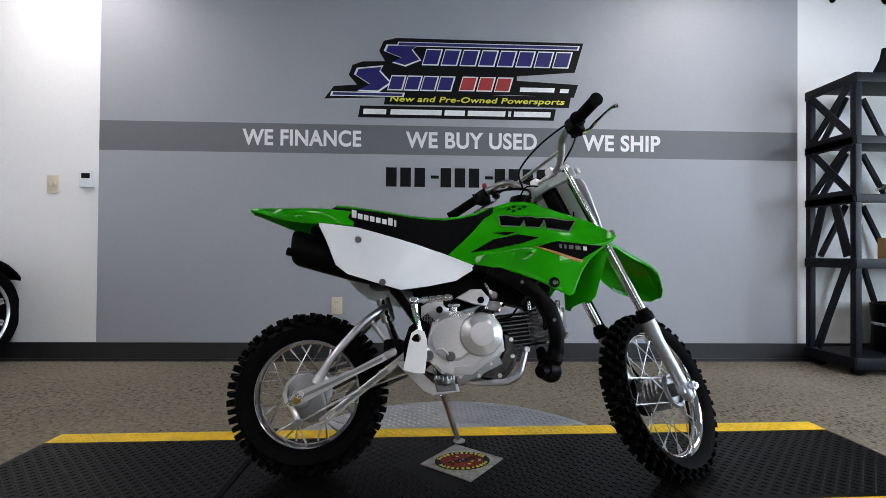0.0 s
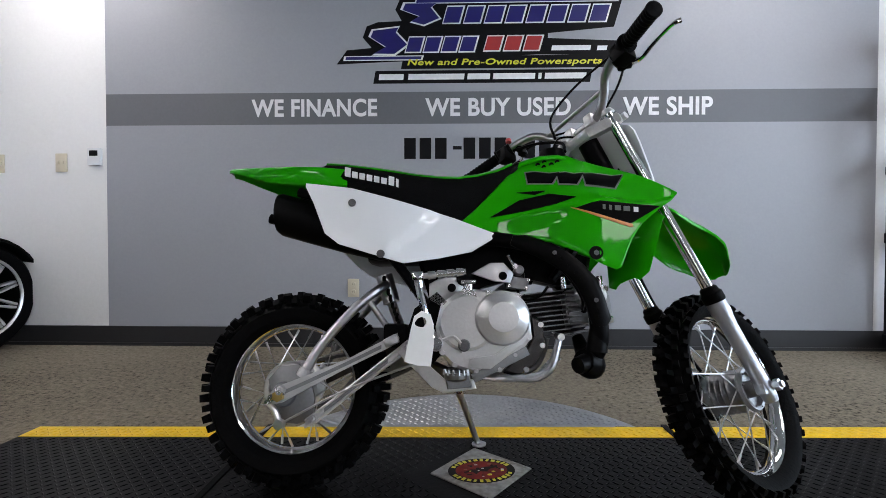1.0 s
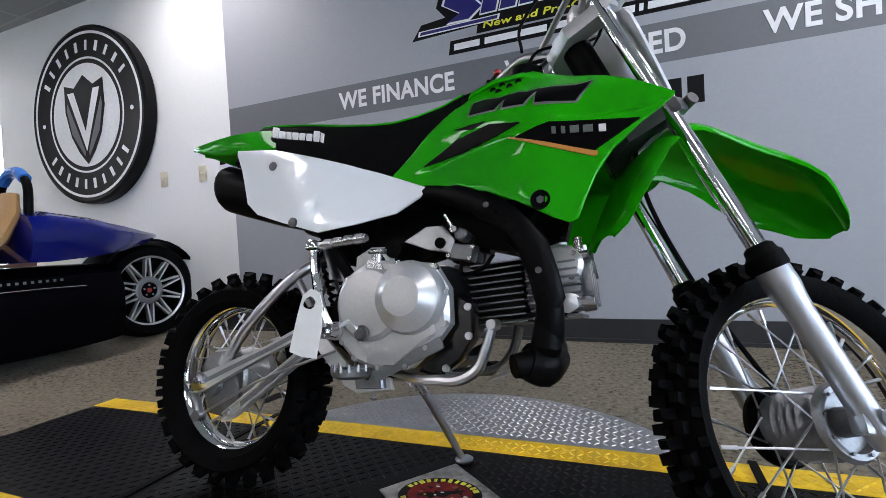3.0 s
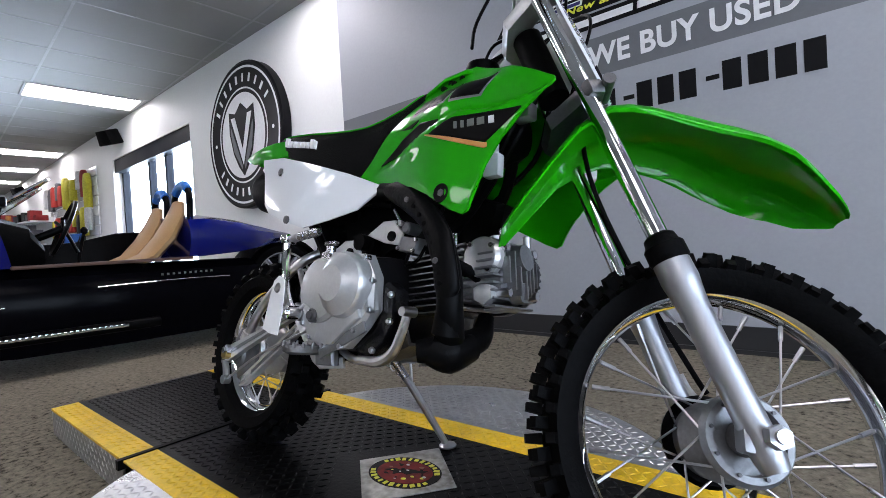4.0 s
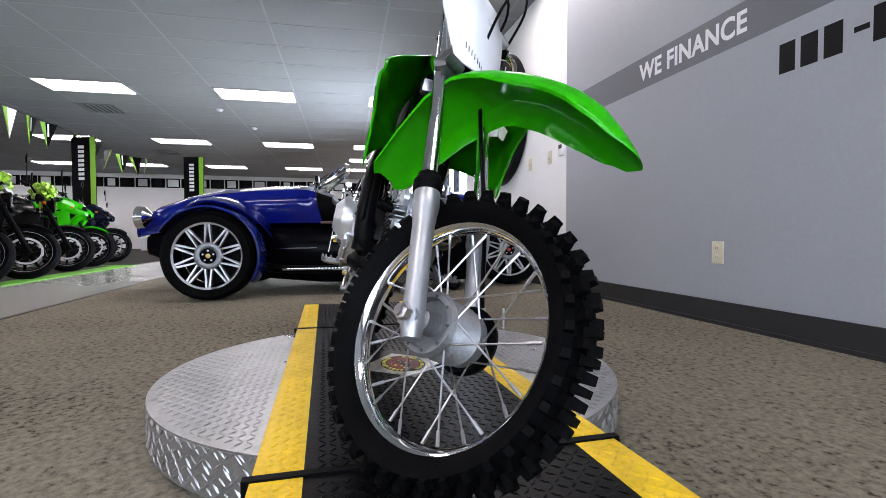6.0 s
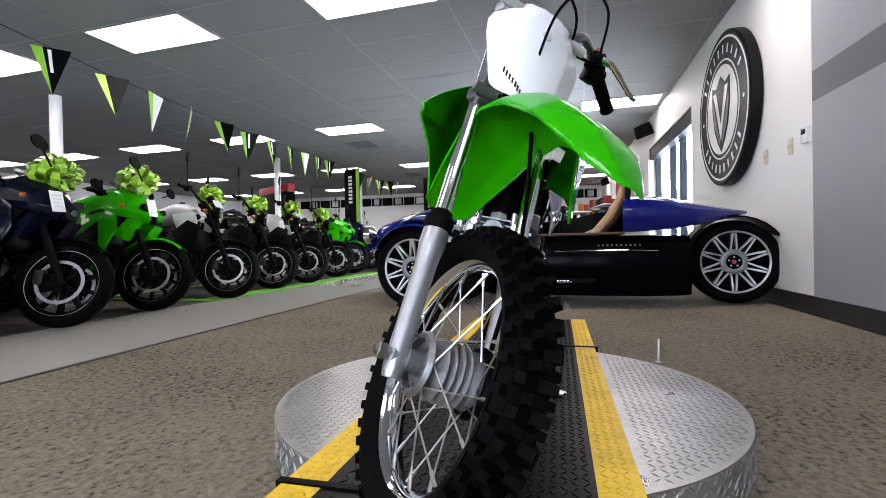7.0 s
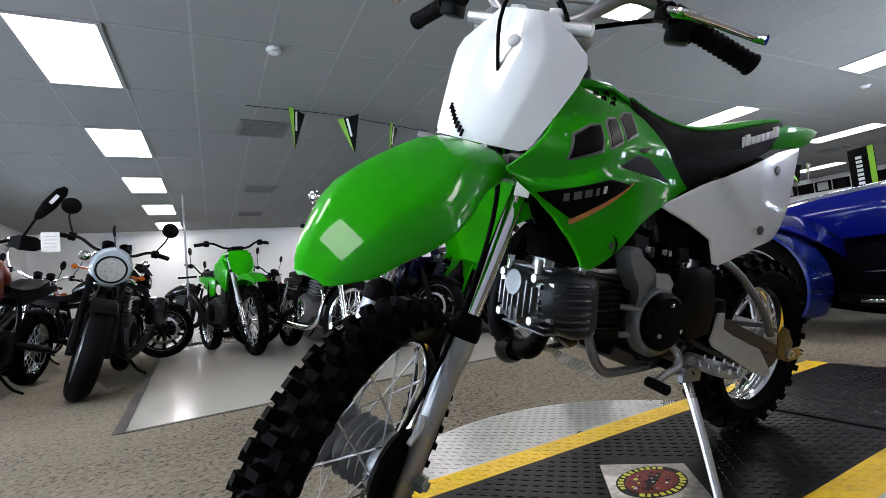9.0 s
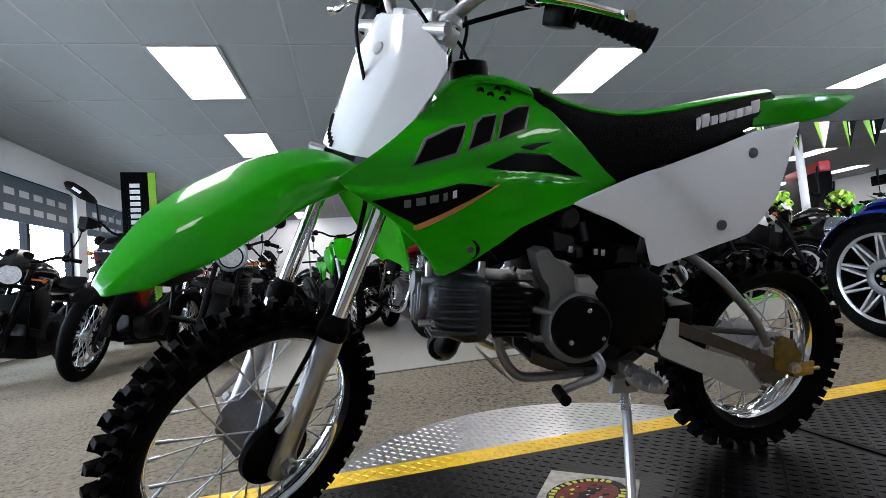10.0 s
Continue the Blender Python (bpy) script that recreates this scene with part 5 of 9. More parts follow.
# bodywork
RIDGE = [(0.40, 0.620), (0.54, 0.634), (0.654, 0.651), (0.74, 0.664), (0.81, 0.650), (0.865, 0.650), (0.92, 0.660)]


def shroud_out(x, z):
    """Half width of the shroud; above its ridge line the surface steps inwards."""
    w = 0.078 + 0.085 * ease(0.42, 0.74, x) + 0.006 * ease(0.75, 0.9, x)
    top = 1 - 0.62 * ease(0.69, 0.818, z) * (1 - 0.55 * ease(0.74, 0.9, x))
    zr = between(RIDGE, x)
    step = 0.013 * ease(zr, zr + 0.010, z) * ease(0.46, 0.58, x) * (1 - 0.75 * ease(0.78, 0.90, x))
    lip = 0.004 * ease(zr - 0.045, zr, z) * (1 - ease(zr, zr + 0.01, z)) * ease(0.5, 0.62, x)
    return (w + lip - step) * top


def settled(geo, s):
    """The left shroud sits a little lower and closer in than the right one."""
    if s < 0:
        return geo
    return [(x, y - 0.024 * ease(0.70, 0.90, x), z - 0.024 * ease(0.55, 0.80, x) * ease(0.50, 0.60, z) * (1 - 0.6 * ease(0.72, 0.80, z))) for x, y, z in geo[0]], geo[1]


SHROUD_B = [(0.414, 0.628), (0.47, 0.604), (0.515, 0.591), (0.57, 0.578), (0.625, 0.566), (0.68, 0.540), (0.735, 0.508), (0.760, 0.498), (0.772, 0.503), (0.785, 0.535), (0.80, 0.568), (0.825, 0.602), (0.86, 0.632), (0.89, 0.652), (0.908, 0.670)]
SHROUD_T = [(0.414, 0.631), (0.46, 0.672), (0.50, 0.712), (0.54, 0.762), (0.57, 0.800), (0.60, 0.808), (0.65, 0.814), (0.69, 0.812), (0.74, 0.785), (0.80, 0.745), (0.86, 0.704), (0.908, 0.674)]
for s in (-1, 1):
    shroud = put("tank_shroud", settled(panel(SHROUD_B, SHROUD_T, shroud_out, s, 0.004, 40, 3), s), GREEN, "glossy lime green tank shroud", sharp=50)
    decal = lambda name, b, t, mat, label, lift=0.0012: put(name, settled(panel(b, t, shroud_out, s, 0.0008, 14, 8, lift), s), mat, label, shroud, 50)
    # the opening's dark inside is a black sheet on the panel
    decal("opening_shade", [(0.488, 0.640), (0.632, 0.657), (0.684, 0.672)], [(0.488, 0.642), (0.558, 0.680), (0.626, 0.688), (0.684, 0.674)], BLACK_PLASTIC, "black wedge for the dark inside of an opening")
    decal("dark_box", [(0.680, 0.641), (0.799, 0.601), (0.862, 0.638)], [(0.680, 0.643), (0.713, 0.653), (0.735, 0.657), (0.862, 0.640)], BLACK_PLASTIC, "black decal panel")
    decal("orange_stripe", [(0.668, 0.643), (0.73, 0.618), (0.797, 0.593), (0.803, 0.594)], [(0.668, 0.645), (0.73, 0.6255), (0.797, 0.602), (0.803, 0.601)], ORANGE, "copper orange stripe", 0.0016)
    decal("small_wedge", [(0.552, 0.699), (0.594, 0.688), (0.618, 0.694)], [(0.552, 0.700), (0.590, 0.699), (0.618, 0.696)], BLACK_PLASTIC, "black wedge decal")
    # model name, as plain slanted shapes in a grey outline
    for a, w in ((0.580, 0.056), (0.650, 0.040), (0.708, 0.066)):
        base = 0.722 - 0.17 * (a - 0.577)
        lean = 0.024 if s < 0 else -0.024
        x0, x1 = (a, a + w) if s < 0 else (a + 0.024, a + w + 0.024)
        low = lambda q: [(x0 + min(0, lean) - q, base + 0.040 if s > 0 else base - q), (x0 - q, base - q), (x1 + q, base - 0.17 * w - q), (x1 + max(0, lean) + q, base - 0.17 * w + 0.038 if s < 0 else base - 0.17 * w - q)]
        top = lambda q: [(x0 + min(0, lean) - q, base + 0.042 + q), (x0 + lean if s < 0 else x0 - q, base + 0.042 + q), (x1 + min(0, lean) + q, base + 0.040 - 0.17 * w + q), (x1 + max(0, lean) + q, base + 0.040 - 0.17 * w + q if s < 0 else base - 0.17 * w + 0.001)]
        decal("name_outline", sorted(low(0.002)), sorted(top(0.002)), DULL_DECAL, "grey graphic outline", 0.0012)
        decal("name_bar", sorted(low(-0.001)), sorted(top(-0.001)), BLACK_PLASTIC, "black graphic bar", 0.0020)
    for k, (a, w) in enumerate(((0.738, 0.006), (0.752, 0.006), (0.765, 0.013), (0.784, 0.014), (0.806, 0.010))):
        z = 0.636 - 0.12 * (a - 0.738)
        decal("number_bar", [(a, z), (a + w, z - 0.001)], [(a, z + 0.012), (a + w, z + 0.011)], INK_WHITE if k == (4 if s < 0 else 0) else DULL_DECAL, "dull grey graphic bar", 0.002)
    # recess and vent holes are black caps; their dark depth is only colour
    hole = Vector((0.718, s * (shroud_out(0.718, 0.536) - 0.001 - (0.0 if s < 0 else 0.002)), 0.536))
    put("recess_shade", lathe([(0.016, 0), (0.015, s * 0.0022), (0.009, s * 0.0015), (0.002, s * 0.0015)], hole, n=18), BLACK_PLASTIC, "black ring for the dark of a bolt recess", shroud)
    put("bolt", lathe([(0.0065, s * 0.001), (0.006, s * 0.003), (0.002, s * 0.0032)], hole, n=6), DARK_ALU, "", shroud)
    for a, b in ((0.615, 0.786), (0.632, 0.794), (0.648, 0.784), (0.628, 0.776), (0.664, 0.792)):
        put("hole_shade", settled(lathe([(0.0065, 0), (0.0058, s * 0.0030), (0.0020, s * 0.0012)], (a, s * (shroud_out(a, b) - 0.001), b), n=12), s), BLACK_PLASTIC, "", shroud)
put("tank_cover", loft([[(x, w * math.sin(a), z + h * (math.cos(a) - 1)) for a in (radians(-100 + 200 * k / 14) for k in range(15))] for x, z, w, h in ((0.535, 0.765, 0.045, 0.02), (0.57, 0.808, 0.056, 0.02), (0.62, 0.822, 0.062, 0.02), (0.67, 0.824, 0.062, 0.02), (0.71, 0.812, 0.058, 0.022), (0.735, 0.79, 0.05, 0.03))]), GREEN, "green fuel tank cover")
put("fuel_cap", join(lathe([(0.034, 0.80), (0.036, 0.832), (0.033, 0.845), (0.010, 0.850)], (0.665, 0, 0), "z", n=20), tube([(0.665, 0, 0.85), (0.69, 0.0, 0.885), (0.75, 0.0, 0.885)], 0.003, 6)), BLACK_PLASTIC, "black fuel cap with breather hose")
put("fuel_tank", loft([[(x, w * math.cos(a), z + h * math.sin(a)) for a in (2 * math.pi * k / 16 for k in range(16))] for x, z, w, h in ((0.46, 0.66, 0.045, 0.045), (0.54, 0.69, 0.06, 0.075), (0.65, 0.71, 0.075, 0.085), (0.73, 0.70, 0.07, 0.07), (0.755, 0.69, 0.05, 0.05))]), BLACK_PLASTIC, "black fuel tank")
put("coil_box", box((0.80, -0.06, 0.69), (0.035, 0.03, 0.028), 0.005), STEEL)
put("ignition_box", join(box((0.755, -0.075, 0.60), (0.03, 0.02, 0.04), 0.004), box((0.755, -0.075, 0.63), (0.012, 0.012, 0.02), 0.002)), GREY_DECAL)

WHITE_T = [(0.028, 0.733), (0.146, 0.714), (0.27, 0.676), (0.399, 0.636), (0.505, 0.596)]
def side_out(x, z):
    fold = (x - 0.30) * 0.9 - (z - 0.60)
    return 0.090 + 0.026 * ease(-0.08, 0.26, x) * (1 - ease(0.24, 0.56, x)) + 0.012 * ease(0.74, 0.52, z) - 0.007 * ease(-0.012, 0.012, fold)


for s, low in ((-1, [(0.028, 0.722), (0.05, 0.68), (0.085, 0.60), (0.121, 0.572), (0.20, 0.546), (0.279, 0.523), (0.36, 0.535), (0.44, 0.552), (0.505, 0.593)]), (1, [(0.028, 0.722), (0.05, 0.66), (0.082, 0.592), (0.12, 0.552), (0.156, 0.525), (0.25, 0.500), (0.345, 0.474), (0.358, 0.478), (0.372, 0.527), (0.43, 0.56), (0.505, 0.593)])):
    side = put("side_panel", panel(low, WHITE_T, side_out, s, 0.004, 16, 4), WHITE_PLASTIC, "glossy white plastic side panel", sharp=50)
    for p in ((0.15, 0.675), (0.225, 0.545)):
        put("bolt", lathe([(0.010, -s * 0.001), (0.0095, s * 0.003), (0.004, s * 0.004)], (p[0], s * side_out(*p), p[1]), n=12), DARK_ALU, "", side)

seat_rows = []
for x, zt, zb, w in ((0.048, 0.790, 0.772, 0.062), (0.07, 0.797, 0.752, 0.078), (0.12, 0.790, 0.728, 0.088), (0.212, 0.775, 0.695, 0.094), (0.30, 0.760, 0.668, 0.092), (0.36, 0.754, 0.648, 0.086), (0.41, 0.754, 0.630, 0.078), (0.46, 0.761, 0.650, 0.074), (0.51, 0.775, 0.690, 0.068), (0.55, 0.795, 0.74, 0.060), (0.57, 0.802, 0.78, 0.050)):
    ring = [(x, -w * 0.98, zb), (x, -w * 1.02, zb + (zt - zb) * 0.35), (x, -w * 0.98, zb + (zt - zb) * 0.75), (x, -w * 0.90, zt - 0.007), (x, -w * 0.76, zt)]
    ring += [(x, -w * 0.4, zt + 0.003)]
    seat_rows.append(ring + [(a, -b, c) for a, b, c in reversed(ring)])
seat = put("seat", loft(seat_rows[::-1]), SEAT_BLACK, "black vinyl seat with white lettering bars", sharp=60)
put("seat_top", loft([[(r[k][0], r[k][1] * 1.02, r[k][2] + 0.003) for k in range(3, 9)] + [(r[k][0], r[k][1] * 0.94, r[k][2] - 0.006) for k in range(8, 2, -1)] for r in seat_rows[1:-1]]), GREEN, "green seat top", seat)
for s in (-1, 1):
    for k, tall in enumerate((1.0, 0.68, 0.68, 0.68, 0.68, 0.68, 1.0, 0.9)):
        a = 0.125 + 0.0185 * k
        w = 0.006 if k == 7 else 0.0135
        z = 0.757 - 0.23 * (a - 0.1)
        put("seat_bar", panel([(a, z), (a + w, z - 0.003)], [(a, z + 0.023 * tall), (a + w, z + 0.023 * tall - 0.003)], lambda x, zz: 0.0975, s, 0.006, 2, 1), INK_WHITE, "white lettering bar", seat)
tail_rows = []
for x, z, w, d in ((0.13, 0.778, 0.090, 0.05), (0.05, 0.787, 0.088, 0.052), (-0.02, 0.792, 0.080, 0.05), (-0.09, 0.795, 0.066, 0.040), (-0.15, 0.798, 0.050, 0.022), (-0.195, 0.801, 0.034, 0.008), (-0.21, 0.802, 0.018, 0.004)):
    up = [(x, -w, z - d), (x, -w * 0.97, z - 0.008), (x, -w * 0.75, z), (x, 0, z + 0.004), (x, w * 0.75, z), (x, w * 0.97, z - 0.008), (x, w, z - d)]
    tail_rows.append(up + [(x, b * 0.94, c - 0.005) for _, b, c in reversed(up)])
put("rear_fender", loft(tail_rows), GREEN, "glossy lime green rear fender", sharp=50)

# steered parts
for s in (-1, 1):
    top, cap, low = 0.905, 0.422, 0.185
    leg = steer("fork_slider", tube([(fork_x(cap), s * 0.082, cap), (fork_x(0.39), s * 0.082, 0.39), (fork_x(0.355), s * 0.082, 0.355), (fork_x(0.26), s * 0.082, 0.26), (fork_x(0.205), s * 0.082, 0.205), (fork_x(low), s * 0.082, low)], [0.0225, 0.023, 0.0185, 0.0175, 0.018, 0.0145], 20, 4), ALU_SATIN, "brushed silver fork slider")
    steer("axle_lug", join(rod((1.074, s * 0.066, 0.217), (1.074, s * 0.094, 0.217), 0.0135, n=18), box((1.066, s * 0.080, 0.215), (0.034, 0.024, 0.034), 0.006)), ALU_SATIN, "", leg)
    steer("dust_boot", moved(lathe([(0.0235, -0.010), (0.0255, -0.006), (0.0255, 0.012), (0.0215, 0.017), (0.0200, 0.026), (0.0150, 0.030)], axis="z", n=24), Matrix.Translation((fork_x(cap), s * 0.082, cap)) @ Matrix.Rotation(-RAKE, 4, "Y")), RUBBER, "black rubber dust boot", leg)
    steer("fork_tube", rod((fork_x(cap), s * 0.082, cap), (fork_x(top), s * 0.082, top), 0.0138, n=24), CHROME, "polished chrome fork tube", leg)
    steer("fork_cap", rod((fork_x(top), s * 0.082, top), (fork_x(top + 0.012), s * 0.082, top + 0.012), 0.0185, 0.013, 16), ALU, "", leg)
for z, name, mat in ((0.675, "lower_clamp", DARK_ALU), (0.885, "upper_clamp", ALU)):
    x = fork_x(z)
    m = Matrix.Translation((x, 0, z)) @ Matrix.Rotation(-RAKE, 4, "Y")
    steer(name, moved(join(prism([(-0.055, -0.035), (-0.055, 0.035), (-0.02, 0.075), (0.0, 0.106), (0.022, 0.098), (0.022, 0.062), (-0.005, 0.03), (-0.005, -0.03), (0.022, -0.062), (0.022, -0.098), (0.0, -0.106), (-0.02, -0.075)], -0.013, 0.013, "xy", 0.03), rod((0.03, -0.108, 0), (0.03, -0.06, 0), 0.010), rod((0.03, 0.06, 0), (0.03, 0.108, 0), 0.010)), m), mat, "cast fork clamp")
# the fender sits a little crooked on its clamp
_seat = Vector((fork_x(0.66), 0, 0.66))
FENDER = Matrix.Translation(STEERED @ _seat) @ Matrix.Rotation(STEER + radians(3.65), 4, _axis) @ Matrix.Translation(-_seat)
fender_rows = []
for x, z, w, d in ((0.762, 0.462, 0.034, 0.010), (0.773, 0.485, 0.056, 0.018), (0.813, 0.565, 0.072, 0.026), (0.853, 0.637, 0.083, 0.031), (0.898, 0.682, 0.086, 0.034), (0.930, 0.695, 0.080, 0.035), (0.962, 0.699, 0.076, 0.037), (1.025, 0.693, 0.075, 0.044), (1.058, 0.684, 0.079, 0.044), (1.089, 0.673, 0.086, 0.042), (1.120, 0.662, 0.089, 0.040), (1.153, 0.6486, 0.088, 0.040), (1.178, 0.637, 0.079, 0.040), (1.199, 0.626, 0.068, 0.037), (1.231, 0.599, 0.052, 0.027), (1.252, 0.579, 0.036, 0.014), (1.264, 0.566, 0.024, 0.006), (1.268, 0.561, 0.016, 0.003)):
    up = []
    for a, drop in ((-1.0, 1.0), (-0.985, 0.90), (-0.86, 0.50), (-0.66, 0.13), (-0.585, 0.035), (-0.50, 0.0), (-0.25, -0.05), (0, -0.07), (0.25, -0.05), (0.50, 0.0), (0.585, 0.035), (0.66, 0.13), (0.86, 0.50), (0.985, 0.90), (1.0, 1.0)):
        up.append((x, a * w, z - drop * d))
    fender_rows.append(up + [(a, b * 0.95, c - 0.004 * min(1.0, d / 0.03)) for a, b, c in reversed(up)])
part("front_fender", moved(loft(fender_rows[::-1]), FENDER), GREEN, bike, "glossy lime green front fender", 60)
plate_rows = []
for z, w, back in ((0.733, 0.070, 0.018), (0.738, 0.080, 0.024), (0.745, 0.084, 0.027), (0.79, 0.098, 0.036), (0.845, 0.113, 0.046), (0.875, 0.117, 0.048), (0.895, 0.110, 0.044), (0.922, 0.078, 0.026), (0.942, 0.056, 0.014), (0.948, 0.050, 0.011)):
    z -= 0.034
    x = fork_x(z) + 0.060
    up = [(x - back * max(0.0, abs(a) - 0.45) / 0.55, a * w, z) for a in (-1, -0.8, -0.55, -0.45, 0, 0.45, 0.55, 0.8, 1)]
    plate_rows.append(up + [(a - 0.0045, b * 0.985, c) for a, b, c in reversed(up)])
number_plate = steer("number_plate", loft(plate_rows), WHITE_PLASTIC, "glossy white front number plate", sharp=50)
steer("grommet", moved(lathe([(0.011, 0.0), (0.010, 0.003), (0.003, 0.004)], axis="x", n=16), Matrix.Translation((fork_x(0.861) + 0.060, 0.0, 0.861)) @ Matrix.Rotation(-RAKE, 4, "Y")), GREY_DECAL, "grey grommet", number_plate)
for k in range(8):
    a, z = -0.066 + 0.0062 * k, 0.744 - 0.0052 * k
    steer("lettering_bar", moved(box((0, 0, 0), (0.0012, 0.0045, 0.012)), Matrix.Translation((fork_x(z) + 0.0625 - 0.028 * max(0.0, abs(a) / 0.088 - 0.45) / 0.55, a, z)) @ Matrix.Rotation(-RAKE, 4, "Y") @ Matrix.Rotation(radians(30), 4, "Z")), INK_BLACK, "", number_plate)

BAR_STEEL = material("satin grey steel bar", (0.42, 0.42, 0.43), 0.3, metal=1.0, grain=80, vary=0.08)
BAR = [(0.607, 0.330, 0.915), (0.645, 0.255, 0.940), (0.680, 0.19, 0.965), (0.712, 0.135, 0.972), (0.738, 0.10, 0.945), (0.752, 0.06, 0.915), (0.755, 0.0, 0.910)]
handlebar = steer("handlebar", tube(BAR + [(x, -y, z) for x, y, z in reversed(BAR[:-1])], 0.0112, 14, 6), BAR_STEEL, "satin steel handlebar")
steer("crossbar", rod((0.732, -0.108, 0.955), (0.732, 0.108, 0.955), 0.0065), BAR_STEEL, "", handlebar)
steer("bar_mount", join(box((0.755, 0.035, 0.912), (0.04, 0.028, 0.036), 0.006), box((0.755, -0.035, 0.912), (0.04, 0.028, 0.036), 0.006)), ALU)
for s in (-1, 1):
    end, inner = Vector((0.600, s * 0.345, 0.910)), Vector((0.655, s * 0.238, 0.945))
    d = (end - inner).normalized()
    steer("grip", moved(lathe([(0.024, 0), (0.024, 0.005), (0.0155, 0.007)] + [(0.0155 if q % 4 in (0, 3) else 0.0172, 0.010 + 0.0026 * q) for q in range(40)] + [(0.0185, 0.116), (0.0185, 0.121), (0.010, 0.123)], axis="z", n=16), Matrix.Translation(inner) @ d.to_track_quat("Z", "Y").to_matrix().to_4x4()), RUBBER, "ribbed black rubber grip")
    steer("switch_housing", join(rod(inner - d * 0.045, inner - d * 0.002, 0.021, n=16), box(inner - d * 0.024 + Vector((0.0, 0, -0.012)), (0.045, 0.040, 0.046), 0.008)), BLACK_PLASTIC, "black control housing")
    perch = Vector((0.702, s * 0.188, 0.955))
    steer("lever_perch", join(tube([Vector((0.684, s * 0.188, 0.964)), perch, Vector((0.722, s * 0.20, 0.955))], 0.013, 10), rod(perch + Vector((0, 0, 0.014)), perch - Vector((0, 0, 0.014)), 0.012)), BLACK_PLASTIC, "black lever perch")
    steer("lever", tube([(0.716, s * 0.195, 0.954), (0.728, s * 0.225, 0.950), (0.712, s * 0.27, 0.945), (0.695, s * 0.325, 0.935), (0.700, s * 0.345, 0.932)], [0.010, 0.008, 0.007, 0.0062, 0.0085], 10, flat=0.75), CHROME, "polished brake lever" if s < 0 else "polished clutch lever")
steer("key_knob", rod((0.672, 0.205, 0.985), (0.672, 0.205, 0.995), 0.009), INK_RED)
for k, (pts, w) in enumerate((
    ([(0.708, 0.195, 0.955), (0.80, 0.12, 1.0), (0.862, 0.03, 0.975), (0.875, -0.015, 0.90), (0.860, -0.005, 0.80), (0.845, 0.02, 0.70)], 0.0032),
    ([(0.708, -0.195, 0.955), (0.80, -0.10, 0.99), (0.83, 0.02, 0.955), (0.80, 0.07, 0.90), (0.74, 0.06, 0.84)], 0.0032),
    ([(0.67, -0.22, 0.955), (0.72, -0.14, 1.02), (0.70, -0.04, 1.0), (0.66, 0.02, 0.93), (0.66, 0.02, 0.86)], 0.0034),
    ([(0.675, 0.21, 0.955), (0.70, 0.12, 0.93), (0.73, 0.06, 0.90), (0.70, 0.03, 0.84)], 0.0045))):
    steer("cable", tube(pts, w, 6), BLACK_PLASTIC, "black control cable")
steer("brake_cable", tube([(0.858, -0.005, 0.78), (0.90, 0.055, 0.62), (0.985, 0.075, 0.45), (1.06, 0.062, 0.31), (1.078, 0.058, 0.28)], 0.0042, 8), BLACK_PLASTIC, "black front brake cable")
steer("brake_drum", lathe([(0.055, 0.048), (0.060, 0.056), (0.058, 0.066), (0.03, 0.074), (0.012, 0.076)], (1.074, 0, 0.217), n=36), BLACK_PAINT, "black front drum brake plate", front_wheel)
steer("axle_spacer", rod((1.074, -0.045, 0.217), (1.074, -0.068, 0.217), 0.0135), BLACK_PAINT, "", front_wheel)
steer("drum_arm", tube([(1.075, 0.074, 0.268), (1.060, 0.078, 0.285), (1.048, 0.076, 0.305)], 0.006, 8), ALU, "", front_wheel)
for k in range(9):
    a = 2 * math.pi * k / 9
    steer("hub_rivet", lathe([(0.0024, -0.0575), (0.0024, -0.0555)], (1.074 + 0.043 * math.sin(a), 0, 0.217 + 0.043 * math.cos(a)), n=8), DARK_ALU, "", front_wheel)
steer("clamp_bracket", join(box((0.905, 0.088, 0.650), (0.022, 0.006, 0.030), 0.002), box((0.916, 0.098, 0.650), (0.006, 0.022, 0.026), 0.002)), PAPER, "white plastic clip")
put("wiring", join(*[tube([(0.80, y, 0.74), (0.77, y * 1.6, 0.66), (0.72, y * 1.2, 0.60), (0.66, y, 0.56), (0.58, y * 0.8, 0.57)], 0.005, 6) for y in (-0.035, -0.02, 0.03)]), BLACK_PLASTIC)

# ---- the blue roadster: local x forward, y left, z up; origin on the floor below the rear wheel ----
CAR_POSE = pose(-2.98, 1.53, 0, 0, 0, -95)
car = thing("roadster", CAR_POSE, "deep blue and black open three-wheeled roadster with tan seats", "car")


